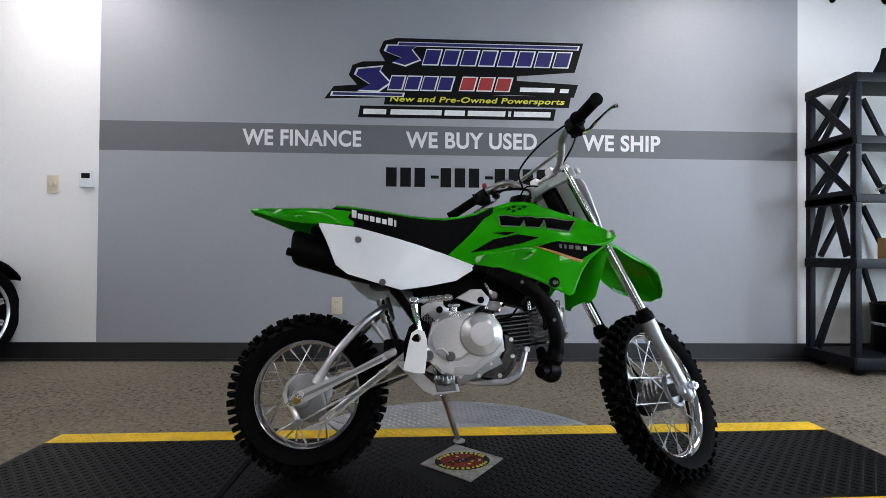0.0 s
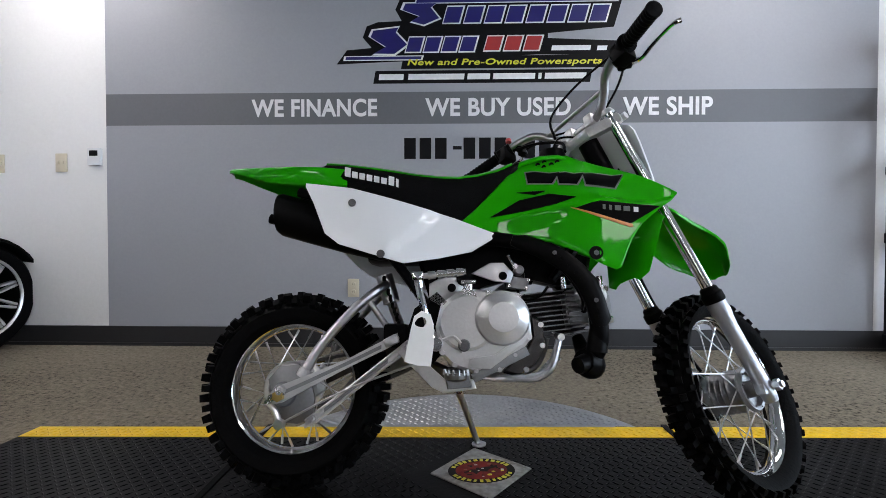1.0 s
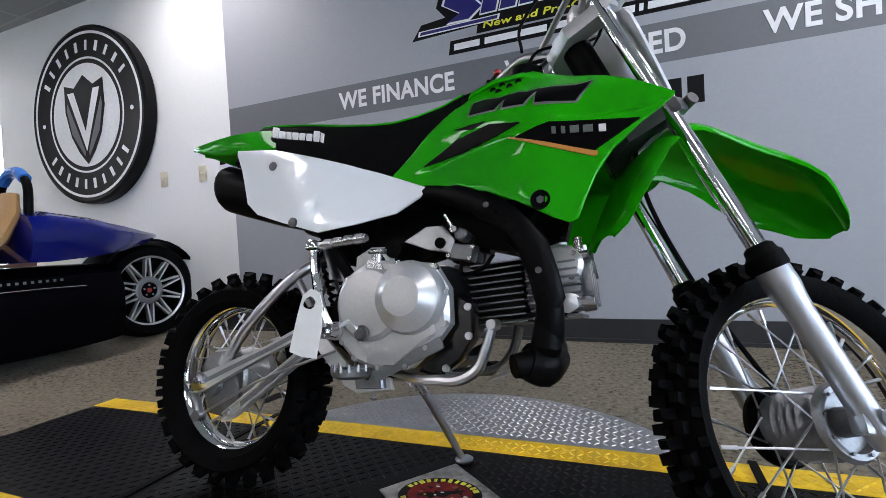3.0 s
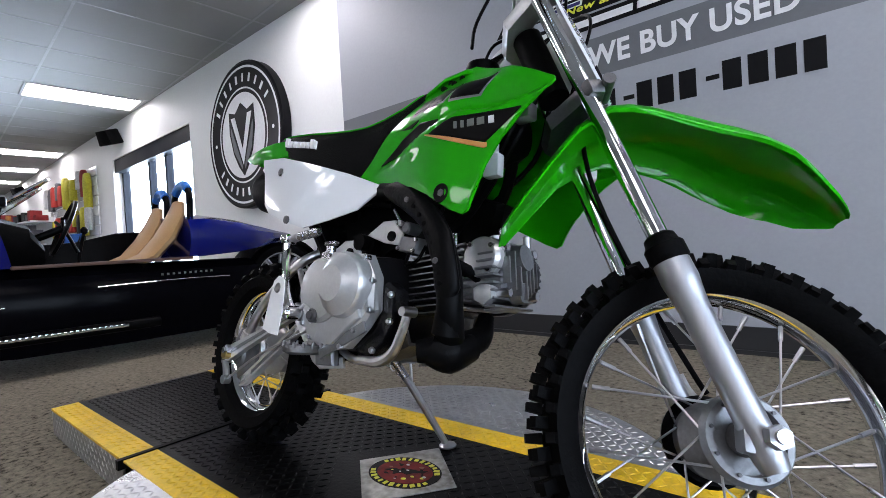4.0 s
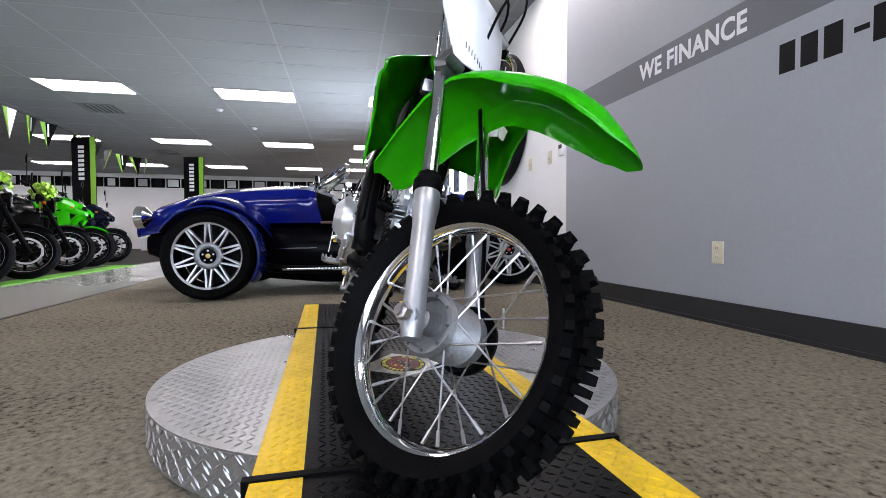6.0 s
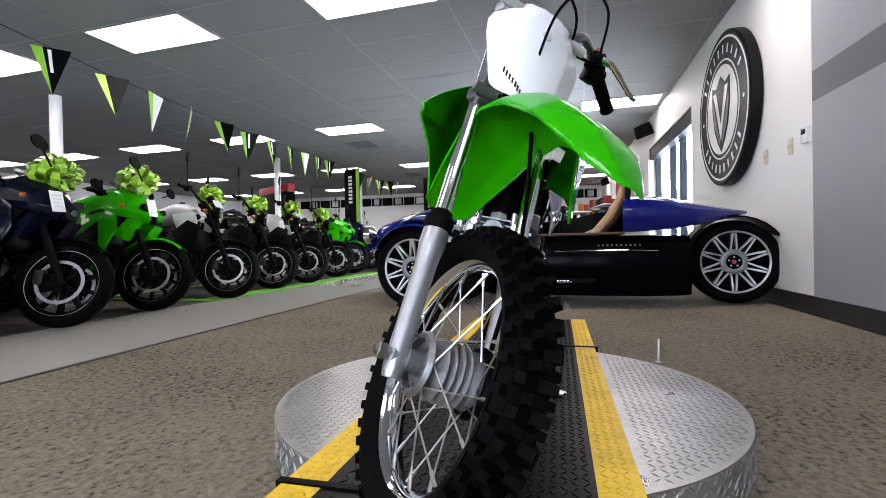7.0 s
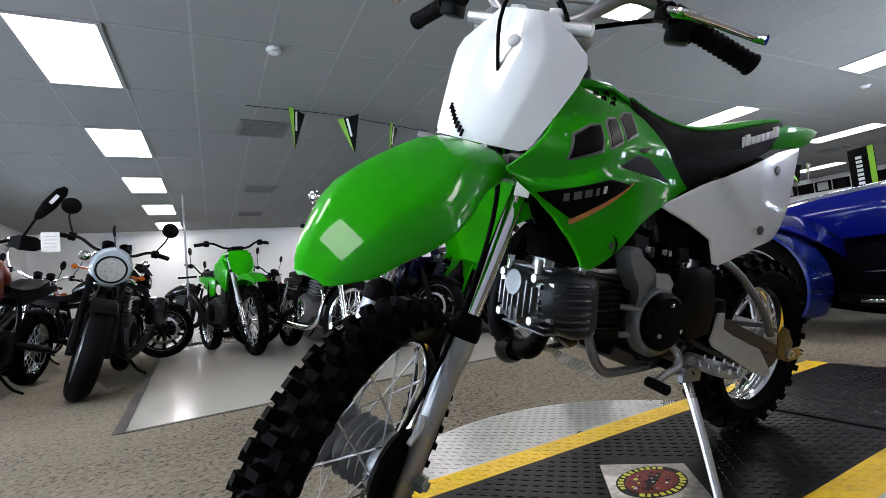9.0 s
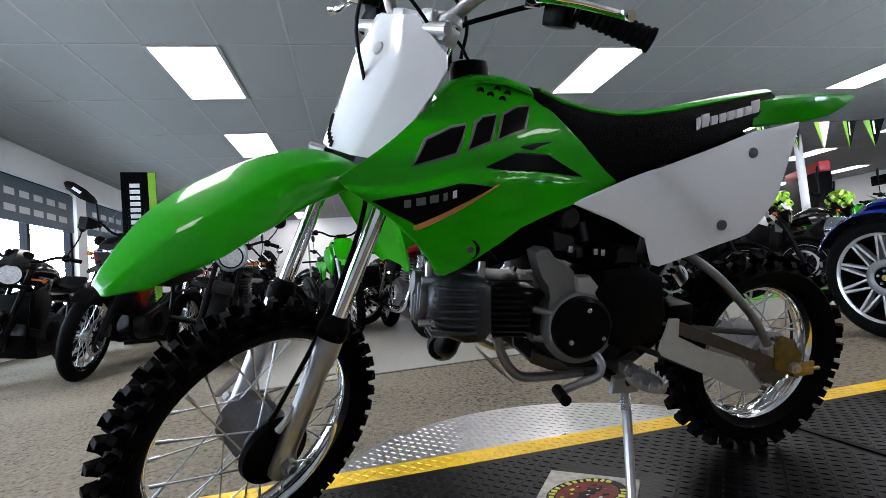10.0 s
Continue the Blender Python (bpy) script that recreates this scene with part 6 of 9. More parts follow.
def alloy_wheel(name, centre, r, width, rim_r, label, parent, face=1):
    """A wide tyre on a ten-pair spoke alloy rim; face is the side on which the spokes sit."""
    at = Matrix.Translation(centre)
    h = width / 2
    w = part(name, moved(lathe([(rim_r, -h * 0.9), (rim_r + 0.008, -h * 0.93), (rim_r - 0.002, -h * 0.8), (rim_r - 0.02, 0), (rim_r - 0.002, h * 0.8), (rim_r + 0.008, h * 0.93), (rim_r, h * 0.9), (rim_r - 0.012, h * 0.8), (rim_r - 0.035, 0), (rim_r - 0.012, -h * 0.8)], n=56, closed=True), at), BLACK_PAINT, parent, label)
    lip = face * h * 0.93
    part("rim_lip", moved(lathe([(rim_r - 0.010, lip - face * 0.012), (rim_r + 0.008, lip - face * 0.004), (rim_r + 0.009, lip + face * 0.003), (rim_r - 0.008, lip - face * 0.006)], n=56, closed=True), at), ALU, w, "thin bright rim lip")
    part("tyre", moved(lathe([(rim_r + 0.004, -h), (rim_r + 0.03, -h * 1.04), (r - 0.03, -h * 1.04), (r - 0.006, -h * 0.86), (r, -h * 0.6), (r, h * 0.6), (r - 0.006, h * 0.86), (r - 0.03, h * 1.04), (rim_r + 0.03, h * 1.04), (rim_r + 0.004, h)], n=64, closed=True), at), RUBBER, w, "black low profile tyre")
    f = face * h * 0.72
    part("hub", moved(lathe([(0.02, f - face * 0.05), (0.058, f - face * 0.05), (0.058, f - face * 0.004), (0.04, f - face * 0.002), (0.01, f - face * 0.002)], n=24), at), GLOSS_BLACK, w)
    part("hub_ring", moved(lathe([(0.058, f - face * 0.03), (0.100, f - face * 0.03), (0.098, f), (0.093, f + face * 0.003), (0.064, f + face * 0.003), (0.058, f)], n=40, closed=True), at), ALU_DULL, w, "silver hub ring")
    part("hub_badge", moved(lathe([(0.017, f - face * 0.004), (0.017, f + face * 0.003), (0.005, f + face * 0.004)], n=16), at), GOLD if face > 0 and centre[0] > 1 else INK_RED, w, "small round hub badge")
    for k in range(5):
        a = 2 * math.pi * k / 5
        part("lug_nut", moved(lathe([(0.007, f - face * 0.004), (0.007, f + face * 0.004)], (0.038 * math.sin(a), 0, 0.038 * math.cos(a)), n=6), at), STEEL, w)
    part("brake_disc", moved(lathe([(0.15, f - face * 0.11), (0.15, f - face * 0.10)], n=32), at), BLACK_PAINT, w)
    part("barrel", moved(lathe([(rim_r - 0.03, f - face * 0.13), (rim_r - 0.03, f - face * 0.12)], n=32), at), BLACK_PAINT, w)
    spoke = None
    for k in range(10):
        for d in (-0.10, 0.10):
            if spoke is None or d > 0 and k == 0:
                inner, outer = (0.098, d * 2.3), (rim_r - 0.004, d * 0.32)
                p = [(inner[0] * math.sin(inner[1]), inner[0] * math.cos(inner[1])), (outer[0] * math.sin(outer[1] * 1.2), outer[0] * math.cos(outer[1] * 1.2))]
                ring = lambda q, wd, y0, y1: [(q[0] - wd, y0, q[1]), (q[0] + wd, y0, q[1]), (q[0] + wd * 0.8, y1, q[1]), (q[0] - wd * 0.8, y1, q[1])]
                made = mesh_of("spoke", loft([ring(p[0], 0.0060, f - face * 0.03, f), ring(p[1], 0.0100, f - face * 0.02, f + face * 0.012)]), ALU)
                spoke = spoke or {}
                spoke[d] = made
            o = part("spoke", spoke[d], ALU, w)
            o.matrix_local = at @ Matrix.Rotation(2 * math.pi * k / 10, 4, "Y")
    return w


alloy_wheel("rear_wheel", (0, 0, 0.333), 0.333, 0.27, 0.245, "dark alloy rear wheel with silver paired spokes", car, 1)
for s in (1, -1):
    alloy_wheel("front_wheel", (2.48, s * 0.725, 0.325), 0.325, 0.215, 0.240, "dark alloy front wheel with silver paired spokes", car, s)
    arc = []
    for k in range(17):
        a = radians(-62 + 184 * k / 16)
        ring = []
        for w, rr in ((-0.125, 0.352), (-0.118, 0.366), (-0.06, 0.376), (0.06, 0.376), (0.118, 0.366), (0.125, 0.352), (0.118, 0.360), (0.06, 0.368), (-0.06, 0.368), (-0.118, 0.360)):
            ring.append((2.48 - rr * math.sin(a), s * 0.725 + w, 0.325 + rr * math.cos(a)))
        arc.append(ring)
    part("front_fender", loft(arc), FILM_BLUE, car, "blue cycle fender in crinkled clear film")
    part("fender_stay", tube([(2.48 + 0.05, s * 0.60, 0.60), (2.50, s * 0.45, 0.52), (2.5, s * 0.30, 0.45)], 0.016, 8), BLACK_PAINT, car)
    part("suspension_arm", join(tube([(2.40, s * 0.30, 0.30), (2.48, s * 0.62, 0.30)], 0.02, 8), tube([(2.62, s * 0.30, 0.30), (2.48, s * 0.62, 0.30)], 0.02, 8), tube([(2.48, s * 0.30, 0.42), (2.48, s * 0.62, 0.40)], 0.018, 8)), BLACK_PAINT, car)


def body_ring(x, w, z0, z1, crown=0.03, tuck=0.9):
    ring = [(x, -w * tuck, z0), (x, -w, z0 + (z1 - z0) * 0.3), (x, -w, z0 + (z1 - z0) * 0.68), (x, -w * 0.93, z1 - (z1 - z0) * 0.12), (x, -w * 0.78, z1 - 0.008), (x, -w * 0.4, z1 + crown * 0.7), (x, 0, z1 + crown)]
    return ring + [(a, -b, c) for a, b, c in reversed(ring[:-1])]


part("lower_body", loft([body_ring(x, w, a, b, 0.0, tuck=0.86) for x, w, a, b in ((0.352, 0.44, 0.095, 0.555), (0.42, 0.47, 0.09, 0.556), (0.65, 0.53, 0.085, 0.56), (1.2, 0.565, 0.085, 0.565), (1.7, 0.55, 0.09, 0.575), (2.1, 0.47, 0.12, 0.59), (2.5, 0.38, 0.16, 0.58), (2.9, 0.28, 0.24, 0.54), (3.15, 0.18, 0.32, 0.48))]), GLOSS_BLACK, car, "gloss black lower body")
hood_rings = [body_ring(x, w, a, b, c) for x, w, a, b, c in ((1.70, 0.555, 0.575, 0.86, 0.035), (1.76, 0.552, 0.575, 0.875, 0.035), (1.9, 0.53, 0.575, 0.88, 0.035), (2.2, 0.475, 0.57, 0.87, 0.03), (2.5, 0.42, 0.56, 0.845, 0.03), (2.8, 0.35, 0.53, 0.79, 0.025), (3.02, 0.28, 0.50, 0.72, 0.02), (3.18, 0.20, 0.47, 0.64, 0.015), (3.25, 0.12, 0.46, 0.57, 0.01))]
# the rear edge of the hood leans forward
hood_rings[:2] = [[(x + 0.22 * (z - 0.575), y, z) for x, y, z in ring] for ring in hood_rings[:2]]
part("hood", loft(hood_rings), BLUE_PAINT, car, "long blue hood")
for s in (1, -1):
    # the body swells over each front wheel
    flare = []
    for k in range(15):
        a = radians(-58 + 128 * k / 14)
        up = 0.5 + 0.5 * math.cos(radians(-180 + 360 * k / 14))
        rr = 0.405
        cx, cz = 2.48 - rr * math.sin(a), 0.325 + rr * math.cos(a)
        out = 0.47 + 0.33 * up ** 0.5
        flare.append([(cx, s * 0.34, cz + 0.06), (cx, s * (0.34 + (out - 0.34) * 0.5), cz + 0.045), (cx, s * (out - 0.05), cz + 0.022), (cx, s * out, cz), (cx, s * (out - 0.01), cz - 0.015), (cx, s * 0.34, cz + 0.02)][::s])
    part("wheel_arch", loft(flare), BLUE_PAINT, car, "blue bodywork swelling over the front wheel")
part("rear_deck", loft([body_ring(x, w, a, b, c) for x, w, a, b, c in ((0.84, 0.555, 0.585, 0.86, 0.02), (0.74, 0.55, 0.585, 0.87, 0.03), (0.5, 0.50, 0.60, 0.84, 0.03), (0.3, 0.42, 0.63, 0.80, 0.025), (0.12, 0.30, 0.665, 0.762, 0.02), (-0.02, 0.17, 0.70, 0.745, 0.01), (-0.10, 0.06, 0.715, 0.738, 0.004))]), BLUE_PAINT, car, "tapering blue tail")
guard = []
for k in range(15):
    a = radians(-95 + 170 * k / 14)
    guard.append([(-(0.37 if j else 0.355) * math.sin(-a) * 1.0, w, 0.333 + (0.37 if j else 0.355) * math.cos(a)) for w, j in ((-0.15, 0), (-0.15, 1), (0.15, 1), (0.15, 0))])
part("rear_mudguard", loft(guard), BLACK_PLASTIC, car, "black rear mudguard")
part("swingarm", box((0.25, -0.19, 0.34), (0.55, 0.06, 0.11), 0.02), BLACK_PAINT, car)
TRIM_LEATHER = material("brown leather cockpit trim", (0.09, 0.035, 0.02), 0.5)
for s in (1, -1):
    part("cockpit_rim", box((1.27, s * 0.545, 0.577), (0.88, 0.035, 0.020), 0.008), TRIM_LEATHER, car, "dark leather cockpit edge")
part("cockpit_floor", box((1.27, 0, 0.572), (0.86, 1.05, 0.012), 0.004), BLACK_PLASTIC, car)
part("cockpit_panel", prism([(0.84, 0.58), (0.84, 0.81), (1.05, 0.80), (1.30, 0.74), (1.60, 0.72), (1.72, 0.58)], -0.515, -0.495, bevel=0.02), BLACK_PLASTIC, car, "black padded far side of the cockpit")
part("dashboard", loft([body_ring(x, w, 0.58, z, 0.02) for x, w, z in ((1.56, 0.46, 0.70), (1.62, 0.50, 0.81), (1.74, 0.53, 0.855))]), RUBBER, car, "black dashboard")
for s in (1, -1):
    seat_pts = [(1.10, 0.57), (1.02, 0.60), (0.92, 0.71), (0.845, 0.85), (0.815, 0.96)]
    rows = []
    for (x, z), w, d in zip(seat_pts, (0.19, 0.20, 0.20, 0.18, 0.11), (0.05, 0.055, 0.06, 0.05, 0.03)):
        rows.append([(x + d * math.cos(a) * 0.8, s * 0.26 + w * math.sin(a), z + d * 0.4 * math.cos(a)) for a in (2 * math.pi * k / 14 for k in range(14))])
    part("seat", loft(rows), TAN, car, "tan leather bucket seat", 60)
    part("roll_hoop", tube([(0.80, s * 0.26 - 0.17, 0.84), (0.79, s * 0.26 - 0.155, 1.0), (0.785, s * 0.26 - 0.06, 1.08), (0.785, s * 0.26 + 0.06, 1.08), (0.79, s * 0.26 + 0.155, 1.0), (0.80, s * 0.26 + 0.17, 0.84)], 0.022, 12), BLACK_PAINT, car, "black roll hoop")
    part("hoop_wrap", tube([(0.788, s * 0.26 - 0.13, 1.04), (0.785, s * 0.26 - 0.05, 1.083), (0.785, s * 0.26 + 0.05, 1.083), (0.788, s * 0.26 + 0.13, 1.04)], 0.03, 10), material("bright blue wrap", (0.02, 0.16, 0.55), 0.35, bump=0.5, grain=30), car, "bright blue protective wrap")
    part("windscreen", tube([(1.80, s * 0.07, 0.905), (1.53, s * 0.09, 1.075), (1.525, s * 0.36, 1.075), (1.77, s * 0.50, 0.885)], 0.008, 8, 2), CHROME, car, "slim chrome windscreen frame")
    g = part("screen_glass", loft([[(1.795, s * 0.075, 0.91), (1.535, s * 0.095, 1.07), (1.53, s * 0.355, 1.07), (1.765, s * 0.49, 0.89)][::s], [(1.792, s * 0.075, 0.906), (1.532, s * 0.095, 1.066), (1.527, s * 0.355, 1.066), (1.762, s * 0.49, 0.886)][::s]]), TEAL_GLASS, car, "greenish clear screen")
    g.visible_shadow = False
    part("headlight", join(lathe([(0.03, 3.05), (0.085, 3.10), (0.09, 3.16)], (0, s * 0.30, 0.62), "x", n=20)), CHROME, car, "round chrome headlight")
    part("headlight_glass", lathe([(0.085, 3.158), (0.06, 3.175), (0.01, 3.182)], (0, s * 0.30, 0.62), "x", n=20), SMOKE, car)
    part("side_pipe", tube([(1.05, s * 0.555, 0.20), (1.2, s * 0.575, 0.20), (1.75, s * 0.565, 0.20), (2.02, s * 0.53, 0.205), (2.15, s * 0.46, 0.22)], 0.032, 12), BLACK_PAINT, car, "black side exhaust pipe")
    part("pipe_shield", join(*[box((1.25 + 0.026 * k, s * 0.604, 0.210), (0.018, 0.006, 0.012), 0.002) for k in range(28)], tube([(1.22, s * 0.600, 0.204), (2.0, s * 0.590, 0.206)], 0.010, 8)), CHROME, car, "perforated chrome pipe shield")
    part("trim_line", tube([(1.74, s * 0.548, 0.372), (1.92, s * 0.520, 0.370), (2.10, s * 0.476, 0.368)], 0.004, 6), CHROME, car, "short chrome side line")
    part("trim_line", tube([(0.60, s * 0.528, 0.44), (0.9, s * 0.560, 0.448), (1.35, s * 0.570, 0.442)], 0.0025, 6), CHROME, car, "thin chrome side line")
    for k in range(10):
        part("letter_bar", box((1.02 - 0.033 * k, s * (0.5665 - 0.0024 * k), 0.485), (0.013, 0.003, 0.013), 0.001), DULL_DECAL, car)
    part("mirror", join(tube([(1.74, s * 0.50, 0.86), (1.73, s * 0.56, 0.90)], 0.008, 6), box((1.725, s * 0.60, 0.915), (0.03, 0.10, 0.05), 0.012)), BLACK_PLASTIC, car, "black door mirror")
steering = part("steering_wheel", moved(lathe([(0.165, -0.012), (0.178, -0.008), (0.178, 0.008), (0.165, 0.012), (0.155, 0.0)], axis="x", n=32, closed=True), pose(1.45, 0.26, 0.80, 0, -22, 0)), BLACK_PLASTIC, car, "steering wheel")
part("wheel_spoke", join(rod((1.45, 0.26, 0.80), (1.58, 0.26, 0.74), 0.022), *[rod((1.45, 0.26, 0.80), (1.45 + 0.062 * math.sin(a), 0.26 + 0.16 * math.cos(a), 0.80 + 0.15 * math.sin(a)), 0.01, n=8) for a in (0.3, 2.84, 4.71)]), BLACK_PLASTIC, steering)
part("shift_lever", join(tube([(1.36, 0.02, 0.575), (1.34, 0.02, 0.69), (1.32, 0.02, 0.78)], 0.010, 8), lathe([(0.005, 0.77), (0.022, 0.785), (0.022, 0.805), (0.008, 0.82)], (1.318, 0.02, 0), "z", n=12)), BLACK_PLASTIC, car, "black knobbed lever")

# ---- motorcycles in the showroom: local x forward, y left, z up; origin on the floor below the front wheel ----
RED_TANK = material("deep red tank paint", (0.17, 0.004, 0.007), 0.2, coat=0.5, vary=0.05, bump=0)
NAVY_PAINT = material("dark navy fairing paint", (0.002, 0.0035, 0.012), 0.22, spec=0.15, coat=0.2, vary=0.06, bump=0)
PEARL = material("pearl white paint", (0.62, 0.63, 0.64), 0.25, coat=0.6, vary=0.03, bump=0)
FLAME = material("orange red fairing paint", (0.17, 0.011, 0.003), 0.3, coat=0.15, vary=0.05, bump=0)
SILVER_BLUE = material("pale silver blue paint", (0.50, 0.58, 0.66), 0.22, metal=0.3, coat=0.6, vary=0.05, bump=0)
BLACK_TANK = material("gloss black tank paint", (0.004, 0.004, 0.005), 0.16, coat=0.3, vary=0.05, bump=0)
PEN_LIME = material("lime graphic", (0.30, 0.50, 0.03), 0.4, vary=0.04, bump=0)
LENS = clear("clear lamp lens")
AMBER = material("amber lens", (0.50, 0.12, 0.01), 0.15, coat=0.5, bump=0)
RIBBON = material("lime ribbon", (0.34, 0.62, 0.05), 0.35, coat=0.2, grain=30, vary=0.12)
ENGINE_BLACK = material("black coated engine metal", (0.010, 0.010, 0.011), 0.4, spec=0.3, grain=120, vary=0.2, bump=0.1)
REFLECTOR = material("faceted lamp reflector", (0.75, 0.76, 0.78), 0.35, metal=0.6, grain=60, vary=0.3, bump=0.4)
DISC = material("drilled steel brake disc", (0.48, 0.48, 0.50), 0.30, metal=1.0, grain=90, vary=0.15)
TYRES = {}


def moto(m, style, paint, label, lean=9.0, steer_deg=18.0, trim=None):
    """A parked road motorcycle: style is retro, sport, naked, adventure, cruiser or dirt."""
    trim = trim or BLACK_PLASTIC
    ob = thing("motorcycle", m @ pose(0, 0, 0, -lean, 0, 0), label, "motorcycle", "motorcycles in the showroom")
    base = {"retro": 1.46, "sport": 1.40, "naked": 1.41, "adventure": 1.53, "cruiser": 1.60, "dirt": 1.36}[style]
    fr, fw = {"retro": (0.33, 0.11), "sport": (0.30, 0.125), "naked": (0.30, 0.125), "adventure": (0.345, 0.095), "cruiser": (0.33, 0.13), "dirt": (0.345, 0.085)}[style]
    rr, rw = (0.315, 0.17) if style in ("sport", "naked") else (0.31, 0.13) if style != "dirt" else (0.33, 0.105)
    wire = style in ("retro", "dirt", "adventure")
    rake = radians({"cruiser": 30, "dirt": 26}.get(style, 25))
    seat_z = {"retro": 0.79, "sport": 0.80, "naked": 0.80, "adventure": 0.86, "cruiser": 0.69, "dirt": 0.92}[style]
    head_z = {"sport": 0.92, "dirt": 1.0, "adventure": 1.02}.get(style, 0.93)
    axle = Vector((0, 0, fr))
    hx = -(head_z - fr) * math.tan(rake) - 0.05
    pivot = Vector((hx, 0, head_z))
    up = Vector((-math.sin(rake), 0, math.cos(rake)))
    st = Matrix.Translation(pivot) @ Matrix.Rotation(radians(steer_deg), 4, up) @ Matrix.Translation(-pivot)
    add = lambda name, geo, mat, lab="", parent=None: part(name, geo, mat, parent or ob, lab)
    turn = lambda name, geo, mat, lab="", parent=None: part(name, moved(geo, st), mat, parent or ob, lab)
    fork = lambda z, off=0.0: -(z - fr) * math.tan(rake) + 0.02 + off
    black_metal = CHROME if style == "retro" else BLACK_PAINT

    def wheel(name, c, r, w, at, disc_side):
        rim = r - (0.085 if style in ("retro", "cruiser", "dirt", "adventure") else 0.075)
        h = w / 2
        key = (r, w, style == "dirt")
        if key not in TYRES:
            TYRES[key] = mesh_of("tyre", join(*knobbly(r, w, rim - 0.004, [(a, d, 0.035, 0.026) for a, d, _, _ in REAR_ROWS], 34, 0.010)) if style == "dirt" else lathe([(rim, -h * 0.7), (rim + 0.02, -h * 0.98), (r - 0.045, -h), (r - 0.016, -h * 0.7), (r - 0.003, -h * 0.3), (r, 0), (r - 0.003, h * 0.3), (r - 0.016, h * 0.7), (r - 0.045, h), (rim + 0.02, h * 0.98), (rim, h * 0.7)], n=48, closed=True), RUBBER)
        hub = join(lathe([(0.03, -0.06), (0.045, -0.055), (0.045, 0.055), (0.03, 0.06)], n=20), lathe([(rim, -h * 0.66), (rim + 0.006, -h * 0.7), (rim - 0.012, -h * 0.4), (rim - 0.012, h * 0.4), (rim + 0.006, h * 0.7), (rim, h * 0.66), (rim - 0.024, h * 0.35), (rim - 0.024, -h * 0.35)], n=48, closed=True))
        wm = at @ Matrix.Translation(c)
        o = part(name, moved(hub, wm), CHROME if wire else BLACK_PAINT if style != "cruiser" else STEEL, ob, "wire spoked wheel" if wire else "cast alloy wheel")
        t = part("tyre", TYRES[key], RUBBER, o)
        t.matrix_local = wm
        n = 24 if wire else 10
        geo = rod((0.0, 0.03, 0.04), (0.06, 0.0, rim - 0.015), 0.0032, n=5) if wire else loft([[(x, y, z) for x, y in ((-0.014, -0.018), (0.014, -0.018), (0.014, 0.018), (-0.014, 0.018))] for z in (0.04, rim - 0.015)])
        me = mesh_of("spoke", geo, STEEL if wire else BLACK_PAINT)
        me2 = mesh_of("spoke", mirrored(geo), STEEL if wire else BLACK_PAINT) if wire else me
        for k in range(n):
            q = part("spoke", me if k % 2 else me2, STEEL, o)
            q.matrix_local = wm @ Matrix.Rotation(2 * math.pi * k / n, 4, "Y")
        if not wire:
            for s in (-1, 1):
                part("rim_line", moved(lathe([(rim - 0.002, s * h * 0.70), (rim + 0.006, s * h * 0.72), (rim + 0.006, s * h * 0.66), (rim - 0.002, s * h * 0.66)], n=48, closed=True), wm), DISC, o, "thin bright rim edge")
        for s in disc_side:
            o_r, d_w = 0.15 if style != "dirt" else 0.11, 0.034 if style == "retro" else 0.022
            part("brake_disc", moved(lathe([(o_r - d_w, s * 0.068), (o_r, s * 0.068), (o_r, s * 0.073), (o_r - d_w, s * 0.073)], n=40, closed=True), wm), STEEL if style == "retro" else DISC, o, "steel brake disc ring")
            part("disc_carrier", moved(prism([((0.12 if k % 3 == 0 else 0.05) * math.sin(2 * math.pi * k / 18), (0.12 if k % 3 == 0 else 0.05) * math.cos(2 * math.pi * k / 18)) for k in range(18)], s * 0.066, s * 0.0705), wm), BLACK_PAINT, o)
        return o

    wheel("front_wheel", axle, fr, fw, st, (1,) if style in ("retro", "cruiser", "dirt") else (-1, 1))
    wheel("rear_wheel", Vector((-base, 0, rr)), rr, rw, Matrix(), (-1,))
    for s in (-1, 1):
        y = s * 0.098
        turn("fork_leg", join(rod((fork(fr - 0.03), y, fr - 0.03), (fork(fr + 0.26), y, fr + 0.26), 0.027, n=14), rod((fork(fr + 0.26), y, fr + 0.26), (fork(head_z + 0.06), y, head_z + 0.06), 0.021, n=14)), CHROME if style == "retro" else STEEL if style == "dirt" else BLACK_PAINT, "fork leg")
        turn("caliper", box((-0.12, s * 0.075, fr + 0.03), (0.06, 0.05, 0.10), 0.012), ENGINE_BLACK)
        if style != "dirt":
            turn("indicator", join(tube([(fork(head_z - 0.06), y, head_z - 0.06), (fork(head_z - 0.06), s * 0.19, head_z - 0.06)], 0.008, 6), lathe([(0.006, -0.022), (0.017, -0.014), (0.019, 0.014), (0.012, 0.020)] if style != "retro" else [(0.008, -0.03), (0.026, -0.02), (0.028, 0.02), (0.02, 0.026)], (fork(head_z - 0.06), s * 0.21, head_z - 0.06), "x", n=12)), AMBER)
    turn("fork_clamp", box((hx + 0.04, 0, head_z + 0.03), (0.09, 0.25, 0.03), 0.008), BLACK_PAINT)
    turn("fork_clamp", box((hx + 0.12, 0, head_z - 0.13), (0.09, 0.25, 0.035), 0.008), BLACK_PAINT)
    bar_z = {"sport": head_z + 0.03, "cruiser": head_z + 0.15, "adventure": head_z + 0.18, "dirt": head_z + 0.17}.get(style, head_z + 0.14)
    half = 0.33 if style == "sport" else 0.38
